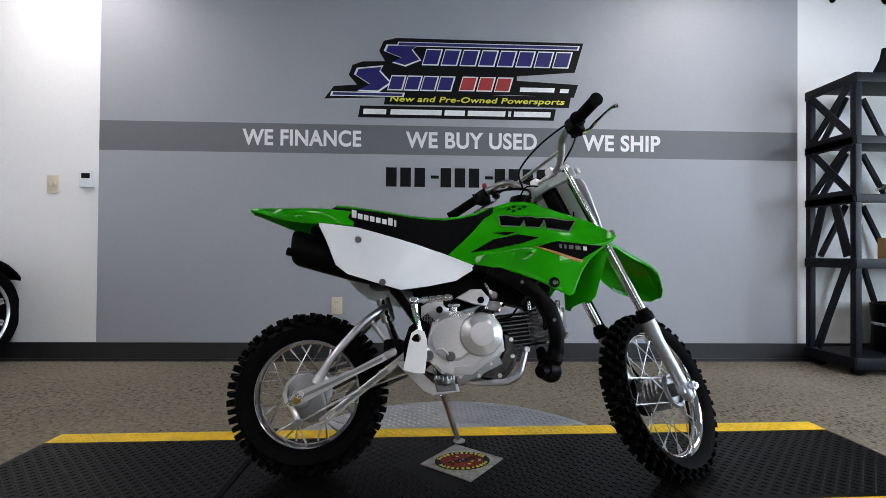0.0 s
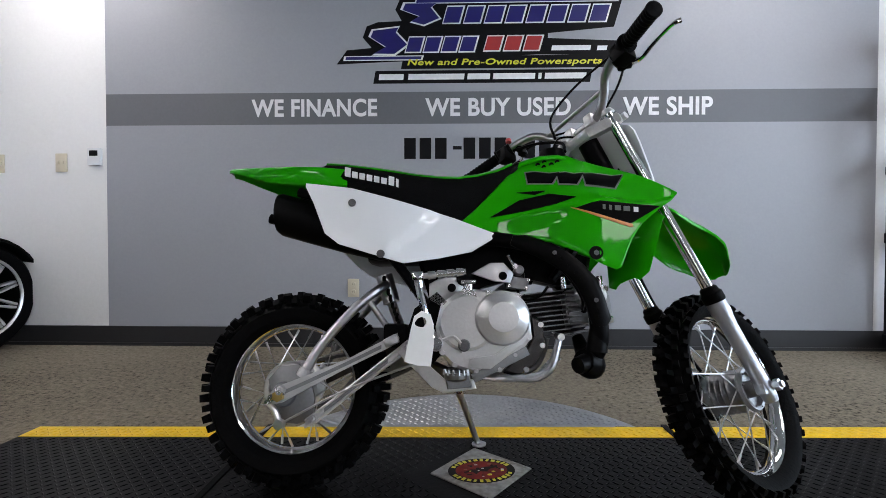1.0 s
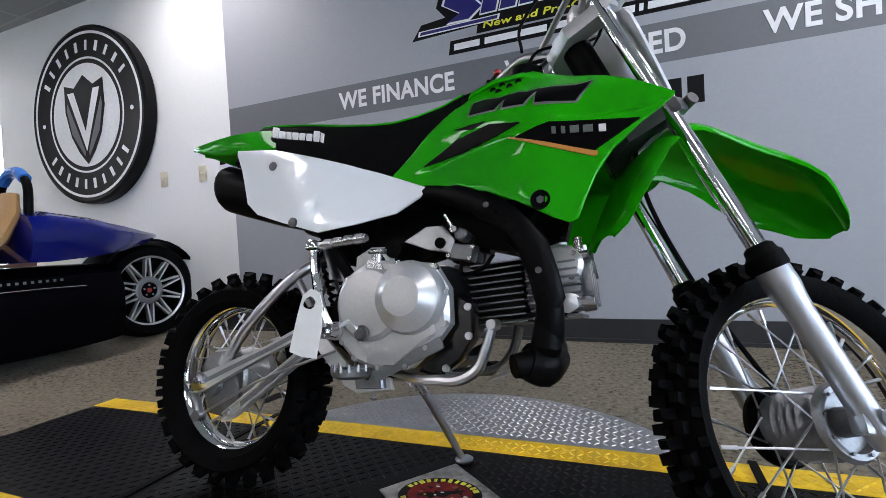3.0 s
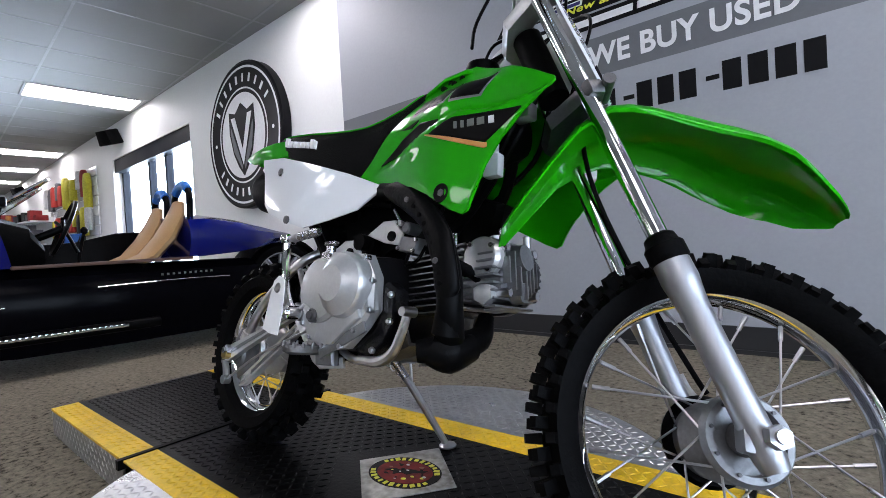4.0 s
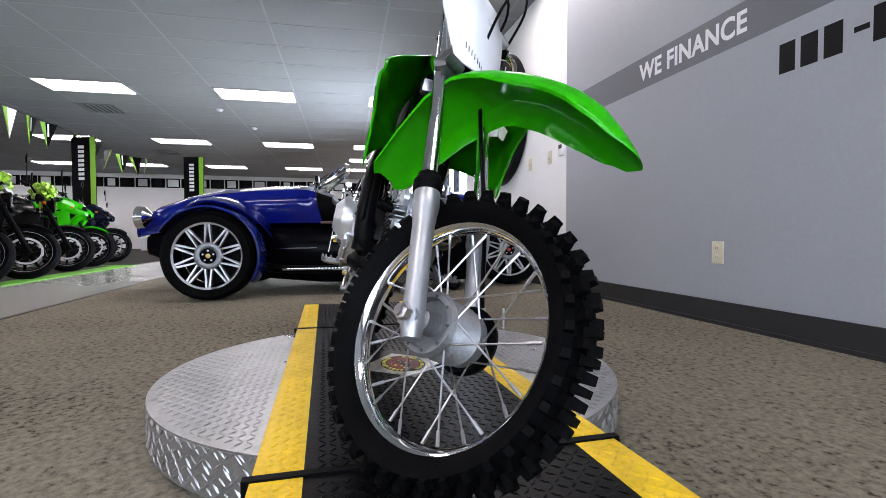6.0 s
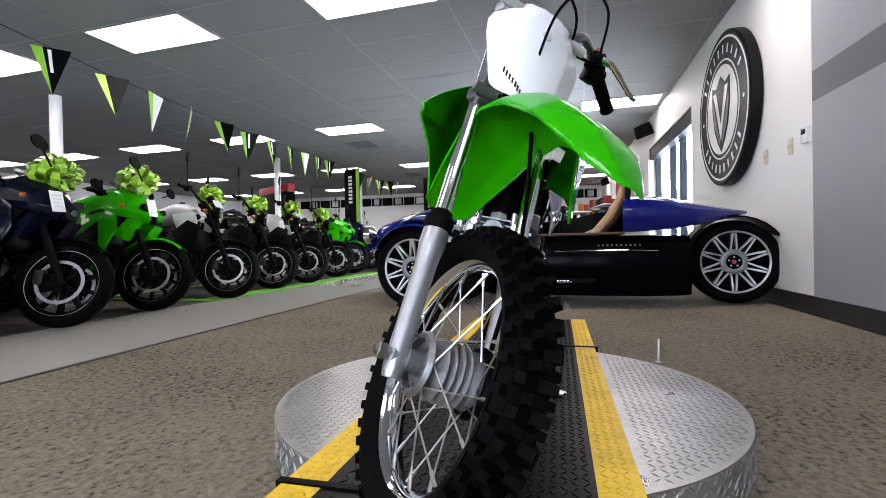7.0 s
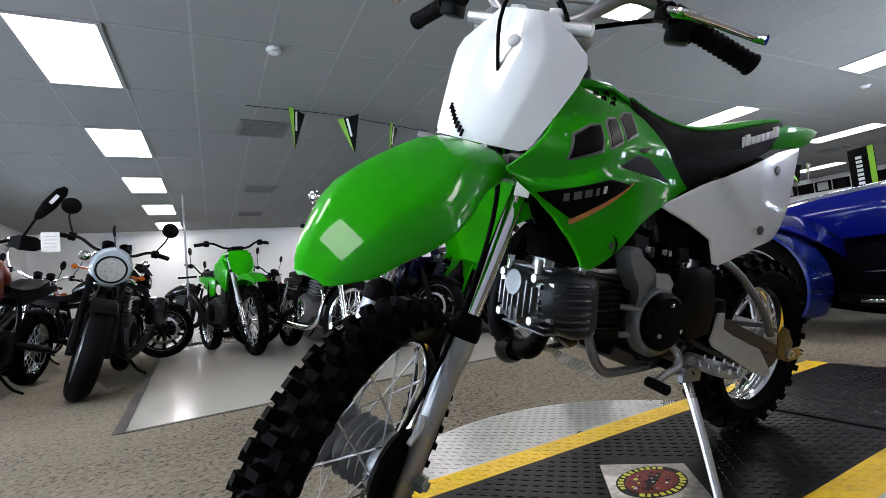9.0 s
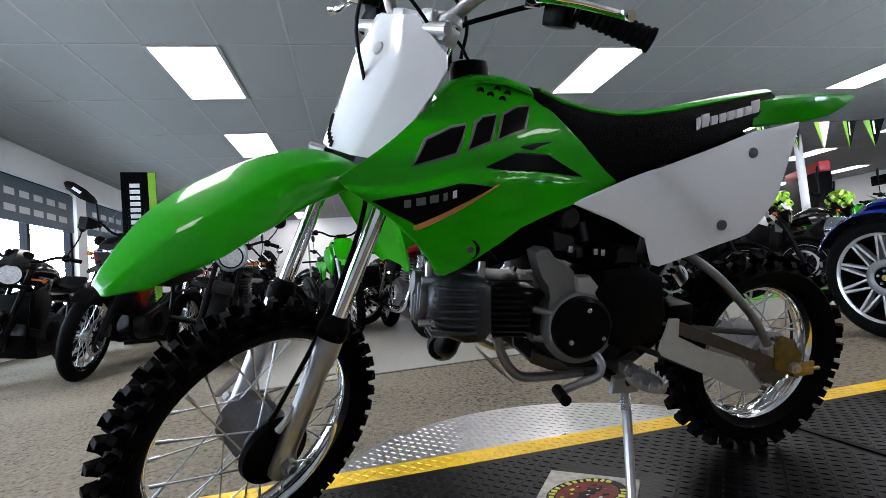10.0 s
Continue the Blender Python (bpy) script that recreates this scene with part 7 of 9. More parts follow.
    bar_pts = [(hx - 0.12, half, bar_z), (hx - 0.05, half * 0.62, bar_z + 0.01), (hx + 0.0, 0.12, bar_z - 0.05), (hx + 0.02, 0, bar_z - 0.06)]
    handle = turn("handlebar", join(tube(bar_pts + [(a, -b, c) for a, b, c in bar_pts[-2::-1]], 0.012, 10), box((hx + 0.02, 0, bar_z - 0.07), (0.05, 0.12, 0.06), 0.01)), black_metal, "handlebar")
    for s in (-1, 1):
        g = Vector((hx - 0.12, s * half, bar_z))
        i = Vector((hx - 0.075, s * half * 0.72, bar_z + 0.008))
        turn("grip", join(rod(i, g, 0.018, n=10), box(i, (0.05, 0.05, 0.06), 0.012)), RUBBER, "", handle)
        turn("lever", tube([i + Vector((0.04, 0, 0)), i + Vector((0.06, s * 0.05, 0)), g + Vector((0.06, -s * 0.02, 0))], 0.007, 6), STEEL if style == "retro" else BLACK_PAINT, "", handle)
        if style != "dirt":
            if style == "sport":
                p = Vector((hx + 0.22, s * 0.20, head_z + 0.16)); e = p + Vector((0.0, s * 0.16, 0.10))
            else:
                p = i + Vector((0.0, 0, 0.02)); e = p + Vector((-0.01, s * 0.06, {"adventure": 0.30, "naked": 0.30, "retro": 0.27}.get(style, 0.20)))
            if style == "adventure":
                out = Vector((0.0, s * 0.13, 0.27)) if s > 0 else Vector((0.02, -0.25, 0.13))
                rise_to = p + Vector((-0.01, s * 0.05, 0.16))
                across = Vector((0.02, -out.z, s * out.y * s)).normalized()
                blade = loft([[rise_to + out * u + across * w * math.cos(b) + Vector((0.010, 0, 0)) * math.sin(b) for b in (2 * math.pi * q / 12 for q in range(12))] for u, w in ((0.0, 0.014), (0.12, 0.030), (0.45, 0.046), (0.85, 0.040), (1.0, 0.016))])
                mirror = turn("mirror", join(tube([p, rise_to], 0.008, 6), blade), BLACK_PLASTIC, "long blade shaped mirror on a stalk")
                turn("mirror_bar", loft([[rise_to + out * u + across * w + Vector((o, 0, 0)) for w, o in ((-0.012, 0.0112), (0.012, 0.0112), (0.012, 0.0135), (-0.012, 0.0135))] for u in (0.48, 0.74)]), INK_WHITE, "", mirror)
                continue
            mirror = turn("mirror", join(tube([p, (p + e) / 2 + Vector((0, s * 0.02, 0.01)), e], 0.006, 6), lathe([(0.02, -0.018), (0.058, -0.008), (0.062, 0.006), (0.055, 0.01)], e, "x", n=18) if style in ("retro", "cruiser") else moved(lathe([(0.02, -0.018), (0.055, -0.008), (0.058, 0.006)], (0, 0, 0), "x", n=16), Matrix.Translation(e) @ (Matrix.Diagonal((1, 0.6, 1.15, 1)) if style in ("naked", "adventure") else Matrix.Diagonal((1, 1.5, 0.75, 1))))), CHROME if style == "retro" else BLACK_PLASTIC, "mirror on a stalk")
    # engine and frame
    ez = 0.44 if style != "dirt" else 0.50
    ex = -0.68 if style != "cruiser" else -0.78
    eng = add("engine", join(prism([(ex - 0.24, ez - 0.06), (ex - 0.22, ez + 0.08), (ex - 0.05, ez + 0.12), (ex + 0.20, ez + 0.02), (ex + 0.22, ez - 0.12), (ex + 0.10, ez - 0.19), (ex - 0.18, ez - 0.18)], -0.15, 0.15, bevel=0.08)), ENGINE_BLACK if style != "retro" else DARK_ALU, "engine crankcase")
    for k in range(7):
        z = ez + 0.10 + 0.028 * k
        add("cooling_fin", moved(box((0, 0, 0), (0.20, 0.26 if style != "dirt" else 0.15, 0.010)), pose(ex + 0.08 + 0.012 * k, 0, z, 0, 12, 0)), ALU_DULL if style == "retro" else ENGINE_BLACK, "", eng)
    add("cylinder", moved(box((0, 0, 0), (0.15, 0.20, 0.24), 0.015), pose(ex + 0.11, 0, ez + 0.19, 0, 12, 0)), ENGINE_BLACK, "", eng)
    for s in (-1, 1):
        add("engine_cover", lathe([(0.105, s * 0.148), (0.10, s * 0.17), (0.07, s * 0.185), (0.01, s * 0.187)] if s > 0 else [(0.105, -0.148), (0.10, -0.17), (0.07, -0.185), (0.01, -0.187)], (ex - 0.06 + 0.06 * s, 0, ez - 0.05), n=28), CHROME if style == "retro" else BLACK_PAINT, "round engine cover", eng)
    add("frame", join(tube([(hx - 0.02, 0, head_z - 0.05), (-0.62, 0, seat_z - 0.08), (-0.95, 0, seat_z - 0.12), (-base + 0.12, 0, seat_z - 0.06)], 0.028, 8), *[tube([(hx + 0.0, s * 0.03, head_z - 0.12), (ex + 0.30, s * 0.09, ez + 0.10), (ex + 0.24, s * 0.11, ez - 0.17), (ex - 0.20, s * 0.12, ez - 0.20), (ex - 0.30, s * 0.12, ez + 0.10), (-1.0, s * 0.10, seat_z - 0.12)], 0.017, 8) for s in (-1, 1)]), BLACK_PAINT, "black tube frame")
    for s in (-1, 1):
        add("swingarm", tube([(ex - 0.25, s * 0.12, ez - 0.03), (-base, s * 0.13, rr)], 0.024, 8, flat=1.5), BLACK_PAINT)
        if style in ("retro", "cruiser"):
            add("rear_shock", join(rod((-base + 0.04, s * 0.15, rr + 0.04), (-base + 0.20, s * 0.14, seat_z - 0.10), 0.012), rod((-base + 0.06, s * 0.148, rr + 0.10), (-base + 0.17, s * 0.142, seat_z - 0.18), 0.028)), CHROME)
            add("exhaust", tube([(ex + 0.20, s * 0.08, ez + 0.16), (ex + 0.34, s * 0.11, ez + 0.02), (ex + 0.24, s * 0.15, ez - 0.20), (ex - 0.25, s * 0.17, ez - 0.20), (-base - 0.12, s * 0.19, ez - 0.12)], [0.02, 0.02, 0.022, 0.035, 0.042], 12), CHROME if style == "retro" else BLACK_PAINT, "exhaust pipe")
    if style not in ("retro", "cruiser"):
        add("exhaust", tube([(ex + 0.22, 0, ez + 0.12), (ex + 0.32, -0.03, ez - 0.05), (ex + 0.12, -0.08, ez - 0.20), (ex - 0.25, -0.14, ez - 0.15), (-base + 0.18, -0.17, ez + 0.02), (-base - 0.06, -0.18, ez + 0.14)], [0.024, 0.026, 0.03, 0.03, 0.055, 0.055], 12), BLACK_PAINT, "exhaust and muffler")
        if style != "dirt":
            add("radiator", box((ex + 0.36, 0, ez + 0.16), (0.035, 0.30, 0.24), 0.008), BLACK_PAINT)
    # tank, seat, tail
    tx = hx - 0.10
    wid = {"dirt": 0.10, "cruiser": 0.15}.get(style, 0.155)
    tz = seat_z + (0.02 if style == "dirt" else 0.05)
    tank_rows = [[(x, w * math.cos(a), z + h * math.sin(a)) for a in (2 * math.pi * k / 18 for k in range(18))] for x, z, w, h in ((tx + 0.04, tz + 0.05, wid * 0.42, 0.05), (tx - 0.03, tz + 0.06, wid * 0.82, 0.095), (tx - 0.14, tz + 0.055, wid, 0.115), (tx - 0.28, tz + 0.03, wid * 0.85, 0.10), (tx - 0.40, tz + 0.0, wid * 0.55, 0.07), (tx - 0.45, tz - 0.02, wid * 0.42, 0.045))]
    tank = add("tank", loft(tank_rows), paint, "painted fuel tank")
    add("tank_cap", lathe([(0.03, tz + 0.155), (0.03, tz + 0.178), (0.01, tz + 0.182)], (tx - 0.12, 0, 0), "z", n=16), CHROME if style == "retro" else BLACK_PAINT, "", tank)
    if style == "retro":
        for s in (-1, 1):
            add("tank_stripe", tube([(tx - 0.0, s * (wid * 0.9), tz + 0.05), (tx - 0.15, s * (wid + 0.002), tz + 0.03), (tx - 0.32, s * wid * 0.80, tz + 0.01)], [0.008, 0.02, 0.006], 8, flat=0.3), PEARL, "pale tank stripe", tank)
    sl = -base + (0.02 if style != "sport" else 0.10)
    rise = {"sport": 0.12, "naked": 0.07, "adventure": 0.05}.get(style, 0.0)
    rows = [[(x, -w, z - 0.06), (x, -w, z - 0.015), (x, -w * 0.8, z), (x, w * 0.8, z), (x, w, z - 0.015), (x, w, z - 0.06)] for x, z, w in ((tx - 0.40, seat_z + 0.01, 0.085), (tx - 0.52, seat_z - 0.01, 0.12), ((tx + sl) / 2 - 0.2, seat_z + 0.01, 0.13), (sl + 0.12, seat_z + 0.02 + rise, 0.11), (sl, seat_z + 0.025 + rise, 0.08))]
    add("seat", loft(rows[::-1]), SEAT_BLACK, "black seat")
    add("tail", loft([[(x, -w, z - h), (x, -w * 0.9, z), (x, w * 0.9, z), (x, w, z - h)] for x, z, w, h in ((tx - 0.55, seat_z - 0.06, 0.10, 0.10), (-base + 0.15, seat_z - 0.05 + rise, 0.11, 0.08), (-base - 0.16, seat_z - 0.03 + rise * 1.2, 0.07, 0.05), (-base - 0.24, seat_z - 0.03 + rise * 1.2, 0.03, 0.02))][::-1]), paint if style in ("sport", "naked", "dirt") else BLACK_PAINT, "tail section")
    if style not in ("dirt",):
        add("tail_lamp", box((-base - 0.20, 0, seat_z - 0.06 + rise), (0.04, 0.12, 0.05), 0.012), INK_RED, "red tail lamp")
    # mudguards
    arc = lambda c, r, w, a0, a1, th=0.006: loft([[(c[0] + q * math.sin(a), y, c[2] + q * math.cos(a)) for y, q in ((-w, r - 0.02), (-w * 0.8, r), (w * 0.8, r), (w, r - 0.02), (w * 0.8, r - th), (-w * 0.8, r - th))] for a in (radians(a0 + (a1 - a0) * k / 12) for k in range(13))])
    if style != "dirt":
        turn("front_fender", arc(axle, fr + 0.022, fw * 0.62, -75 if style in ("retro", "cruiser") else -50, 42, 0.005), CHROME if style == "retro" else paint if style == "sport" and paint is GREEN else BLACK_PLASTIC, "front mudguard")
        add("rear_fender", arc((-base, 0, rr), rr + 0.04, rw * 0.58, -85, 20, 0.005), CHROME if style == "retro" else BLACK_PLASTIC)
    # front end
    lx = fork(head_z - 0.02) + 0.10
    if style in ("retro", "cruiser", "naked"):
        r = 0.095 if style != "naked" else 0.085
        lamp = turn("headlamp", lathe([(0.02, -0.10), (0.06, -0.085), (r, -0.01), (r + 0.006, 0.01), (r, 0.018), (r - 0.006, 0.018), (r - 0.010, 0.006), (0.05, -0.03), (0.01, -0.05)], (lx, 0, head_z - 0.04), "x", n=28), CHROME if style == "retro" else BLACK_PAINT, "round headlamp")
        turn("reflector", lathe([(0.01, -0.04), (0.05, -0.02), (r - 0.008, 0.012)], (lx, 0, head_z - 0.04), "x", n=24), REFLECTOR, "", lamp)
        turn("lens", lathe([(r - 0.004, 0.016), (r * 0.6, 0.028), (0.01, 0.032)], (lx, 0, head_z - 0.04), "x", n=24), LENS, "", lamp)
        turn("gauge", join(*[moved(lathe([(0.035, -0.03), (0.042, 0.02), (0.01, 0.024)], axis="z", n=16), pose(hx + 0.09, s * 0.055, bar_z - 0.02, 0, -35, 0)) for s in (-1, 1)]), BLACK_PLASTIC, "pair of round gauges")
        if style == "naked":
            turn("lamp_cowl", loft([[(lx + a, -w, z), (lx + a + 0.06, 0, z), (lx + a, w, z), (lx + a - 0.02, 0, z)] for a, z, w in ((-0.02, head_z + 0.03, 0.10), (-0.06, head_z + 0.10, 0.085), (-0.12, head_z + 0.17, 0.05))]), paint, "small painted fly screen")
            for s in (-1, 1):
                add("tank_wing", prism([(tx + 0.16, seat_z - 0.02), (tx + 0.12, seat_z + 0.09), (tx - 0.12, seat_z + 0.06), (tx - 0.05, seat_z - 0.10), (tx + 0.08, seat_z - 0.14)], s * 0.145, s * 0.165, bevel=0.08), paint, "painted tank wing")
    if style == "naked":
        add("belly_pan", prism([(ex + 0.30, ez - 0.06), (ex + 0.22, ez - 0.26), (ex - 0.20, ez - 0.26), (ex - 0.22, ez - 0.18)], -0.16, 0.16, bevel=0.06), BLACK_PLASTIC)
        for s in (-1, 1):
            add("radiator_cowl", prism([(ex + 0.44, ez + 0.30), (ex + 0.30, ez + 0.36), (ex + 0.14, ez + 0.24), (ex + 0.22, ez - 0.02), (ex + 0.40, ez + 0.02)], s * 0.15, s * 0.185, bevel=0.08), BLACK_PLASTIC, "black radiator cowl")
    if style == "cruiser" and trim is SILVER_BLUE:
        turn("nacelle", loft([[(lx + a, r * math.cos(t), head_z - 0.02 + r * 1.1 * math.sin(t)) for t in (2 * math.pi * k / 20 for k in range(20))] for a, r in ((0.01, 0.112), (-0.04, 0.135), (-0.10, 0.13), (-0.15, 0.09))]), SILVER_BLUE, "pale silver blue headlamp cowl")
        g = turn("fly_screen", loft([[(lx - 0.02 - 0.55 * (z - head_z - 0.10), w * b, z) for b in (-1, -0.5, 0, 0.5, 1)] + [(lx - 0.024 - 0.55 * (z - head_z - 0.10), w * b, z) for b in (1, 0.5, 0, -0.5, -1)] for z, w in ((head_z + 0.10, 0.12), (head_z + 0.18, 0.11), (head_z + 0.25, 0.07))]), SMOKE, "clear fly screen")
        g.visible_shadow = False
    if style == "cruiser":
        for s in (-1, 1):
            add("saddlebag", box((-base + 0.02, s * 0.25, 0.58), (0.46, 0.17, 0.27), 0.05), BLACK_PLASTIC if trim is not SILVER_BLUE else BLACK_TANK, "black saddlebag")
    if style == "sport":
        nose = []
        for x, z, w, h in ((lx + 0.20, head_z - 0.13, 0.02, 0.025), (lx + 0.13, head_z - 0.10, 0.11, 0.07), (lx + 0.03, head_z - 0.07, 0.19, 0.13), (lx - 0.12, head_z - 0.05, 0.235, 0.19), (lx - 0.24, head_z - 0.06, 0.24, 0.20)):
            shape = ((1.0, -0.1), (0.96, 0.35), (0.72, 0.72), (0.40, 0.95), (0.0, 1.0), (-0.40, 0.95), (-0.72, 0.72), (-0.96, 0.35), (-1.0, -0.1), (-0.78, -0.60), (-0.34, -0.95), (0.34, -0.95), (0.78, -0.60))
            nose.append([(x - 0.03 * abs(a), w * a, z + h * b) for a, b in shape])
        turn_free = part("upper_fairing", loft(nose), paint, ob, "painted nose fairing", 16)
        add("nose_intake", prism([(-0.045, head_z - 0.175), (-0.065, head_z - 0.115), (0.065, head_z - 0.115), (0.045, head_z - 0.175)], lx + 0.10, lx + 0.165, "yz", 0.1), BLACK_PLASTIC, "dark nose air intake", turn_free)
        for s in (-1, 1):
            add("brow_panel", prism([(s * 0.02, head_z - 0.045), (s * 0.13, head_z - 0.015), (s * 0.15, head_z - 0.060), (s * 0.03, head_z - 0.100)][::s], lx + 0.075, lx + 0.125, "yz", 0.12), BLACK_PLASTIC, "dark lamp surround", turn_free)
            add("chin_panel", prism([(lx + 0.08, head_z - 0.17), (lx - 0.02, head_z - 0.14), (lx - 0.10, head_z - 0.30), (lx - 0.03, head_z - 0.33)], s * 0.07, s * 0.19, bevel=0.08), paint, "painted chin panel", turn_free)
        for s in (-1, 1):
            add("headlamp", moved(lathe([(0.01, 0), (0.05, 0.005), (0.055, -0.015)], axis="x", n=16), Matrix.Translation((lx + 0.112, s * 0.075, head_z - 0.075)) @ Matrix.Rotation(s * 0.6, 4, "Z") @ Matrix.Rotation(s * 0.35, 4, "X") @ Matrix.Diagonal((1, 1.35, 0.38, 1))), LENS, "slim headlamp", turn_free)
            add("side_fairing", prism([(lx - 0.06, head_z - 0.12), (lx - 0.22, head_z + 0.02), (tx - 0.04, head_z - 0.04), (tx - 0.14, seat_z - 0.12), (ex - 0.16, ez - 0.02), (ex - 0.08, ez - 0.20), (ex + 0.26, ez - 0.16), (ex + 0.42, ez + 0.12), (lx - 0.04, head_z - 0.26)], s * 0.205, s * 0.235, bevel=0.05), paint, "painted side fairing")
            add("fairing_vent", prism([(lx - 0.20, head_z - 0.18), (tx - 0.02, seat_z - 0.14), (ex + 0.10, ez + 0.06), (ex + 0.34, ez + 0.14)], s * 0.236, s * 0.239), BLACK_PLASTIC, "dark fairing vent")
        g = add("windscreen", loft([[(lx - 0.05 - 1.5 * (z - head_z - 0.06), w * b, z) for b in (-1, -0.5, 0, 0.5, 1)] + [(lx - 0.056 - 1.5 * (z - head_z - 0.06), w * b, z) for b in (1, 0.5, 0, -0.5, -1)] for z, w in ((head_z + 0.07, 0.14), (head_z + 0.14, 0.12), (head_z + 0.21, 0.07))]), material("smoked screen", (0.01, 0.01, 0.012), 0.08, coat=0.5, bump=0), "smoked windscreen")
        for s in (-1, 1):
            add("lower_fairing", prism([(lx - 0.22, head_z - 0.26), (tx - 0.06, seat_z - 0.16), (ex - 0.12, ez + 0.0), (ex - 0.10, ez - 0.24), (ex + 0.24, ez - 0.22), (ex + 0.36, ez + 0.06)], s * 0.234, s * 0.242, bevel=0.04), BLACK_PLASTIC, "black lower fairing")
            add("intake", prism([(lx + 0.02, head_z - 0.15), (lx - 0.10, head_z - 0.12), (lx - 0.16, head_z - 0.22), (lx - 0.06, head_z - 0.24)], s * 0.10, s * 0.215, bevel=0.06), BLACK_PLASTIC, "dark air intake")
            add("graphic_stripe", prism([(lx - 0.16, head_z - 0.08), (tx + 0.02, head_z - 0.10), (tx - 0.02, head_z - 0.13), (lx - 0.15, head_z - 0.10)], s * 0.236, s * 0.240), PEN_LIME if paint is NAVY_PAINT else BLACK_PLASTIC, "thin graphic stripe")
        add("belly_pan", prism([(ex + 0.30, ez - 0.10), (ex + 0.22, ez - 0.27), (ex - 0.20, ez - 0.27), (ex - 0.22, ez - 0.18)], -0.17, 0.17, bevel=0.06), trim)
    if style == "adventure":
        add("beak", loft([[(x, -w, z), (x, 0, z + 0.03), (x, w, z), (x, 0, z - 0.012)] for x, z, w in ((lx - 0.18, head_z - 0.08, 0.12), (lx, head_z - 0.12, 0.09), (lx + 0.16, head_z - 0.17, 0.05), (lx + 0.24, head_z - 0.19, 0.015))]), trim, "pointed front beak")
        add("front_fairing", loft([[(x, w * math.cos(a), z + h * math.sin(a)) for a in (2 * math.pi * k / 16 for k in range(16))] for x, z, w, h in ((lx + 0.05, head_z - 0.03, 0.08, 0.07), (lx - 0.04, head_z - 0.02, 0.14, 0.12), (lx - 0.18, head_z - 0.02, 0.16, 0.14))]), BLACK_PLASTIC, "black front fairing")
        for s in (-1, 1):
            add("headlamp", moved(lathe([(0.01, 0), (0.045, 0.006), (0.05, -0.015)], axis="x", n=16), Matrix.Translation((lx + 0.048, s * 0.055, head_z - 0.02)) @ Matrix.Diagonal((1, 1.15, 0.32, 1))), DISC, "slim headlamp")
            add("side_fairing", prism([(lx - 0.02, head_z - 0.02), (lx - 0.20, head_z + 0.06), (tx - 0.10, head_z + 0.02), (tx - 0.16, seat_z - 0.05), (tx - 0.02, ez + 0.10), (lx - 0.22, ez + 0.14), (lx - 0.08, head_z - 0.18)], s * 0.115, s * 0.165, bevel=0.08), paint, "orange red side fairing")
            turn("hand_guard", loft([[(hx - 0.02 + a, s * y, bar_z + h), (hx - 0.01 + a, s * y, bar_z + h), (hx - 0.01 + a, s * y, bar_z - h), (hx - 0.02 + a, s * y, bar_z - h)][::s] for a, y, h in ((0.03, half * 0.62, 0.03), (0.05, half * 0.8, 0.055), (0.02, half, 0.05), (-0.06, half + 0.03, 0.02))]), BLACK_PLASTIC, "black hand guard")
        g = add("windscreen", loft([[(lx - 0.08 - 0.5 * (z - head_z - 0.08), w * b, z) for b in (-1, -0.5, 0, 0.5, 1)] + [(lx - 0.085 - 0.5 * (z - head_z - 0.08), w * b, z) for b in (1, 0.5, 0, -0.5, -1)] for z, w in ((head_z + 0.09, 0.15), (head_z + 0.22, 0.15), (head_z + 0.36, 0.10))]), SMOKE, "clear touring windscreen")
        g.visible_shadow = False
    if style == "dirt":
        turn("number_plate", loft([[(fork(z) + 0.07 - 0.03 * b * b, w * b, z) for b in (-1, -0.5, 0, 0.5, 1)] + [(fork(z) + 0.064 - 0.03 * b * b, w * b, z) for b in (1, 0.5, 0, -0.5, -1)] for z, w in ((0.80, 0.07), (0.88, 0.115), (1.0, 0.125), (1.08, 0.09))]), paint, "green front number plate")
        rows = []
        for x, z, w, d in ((-0.30, 0.72, 0.06, 0.02), (-0.14, 0.80, 0.085, 0.04), (0.0, 0.82, 0.09, 0.05), (0.18, 0.80, 0.085, 0.045), (0.36, 0.72, 0.06, 0.02)):
            u = [(x, -w, z - d), (x, -w * 0.8, z), (x, w * 0.8, z), (x, w, z - d)]
            rows.append(u + [(a, b, c - 0.006) for a, b, c in reversed(u)])
        turn("front_fender", loft(rows[::-1]), paint, "green front fender")
        for s in (-1, 1):
            add("shroud", prism([(tx + 0.20, 0.86), (tx + 0.06, 1.0), (tx - 0.18, 0.97), (tx - 0.24, 0.86), (tx - 0.02, 0.72), (tx + 0.10, 0.66)], s * 0.11, s * 0.15, bevel=0.1), paint, "green radiator shroud")
            add("side_plate", prism([(-base + 0.62, 0.82), (-base + 0.18, 0.90), (-base + 0.10, 0.84), (-base + 0.40, 0.62), (-base + 0.55, 0.64)], s * 0.10, s * 0.115, bevel=0.06), paint)
    over = 1 if lean > 0 else -1
    add("side_stand", tube([(ex - 0.1, over * 0.12, 0.22), (ex - 0.14, over * 0.20, 0.10), (ex - 0.18, over * 0.27, 0.27 * math.tan(radians(abs(lean))) + 0.008)], 0.011, 8), BLACK_PAINT, "side stand")
    return ob


def parked(x, y, heading):
    return pose(x, y, 0.0, 0, 0, heading)


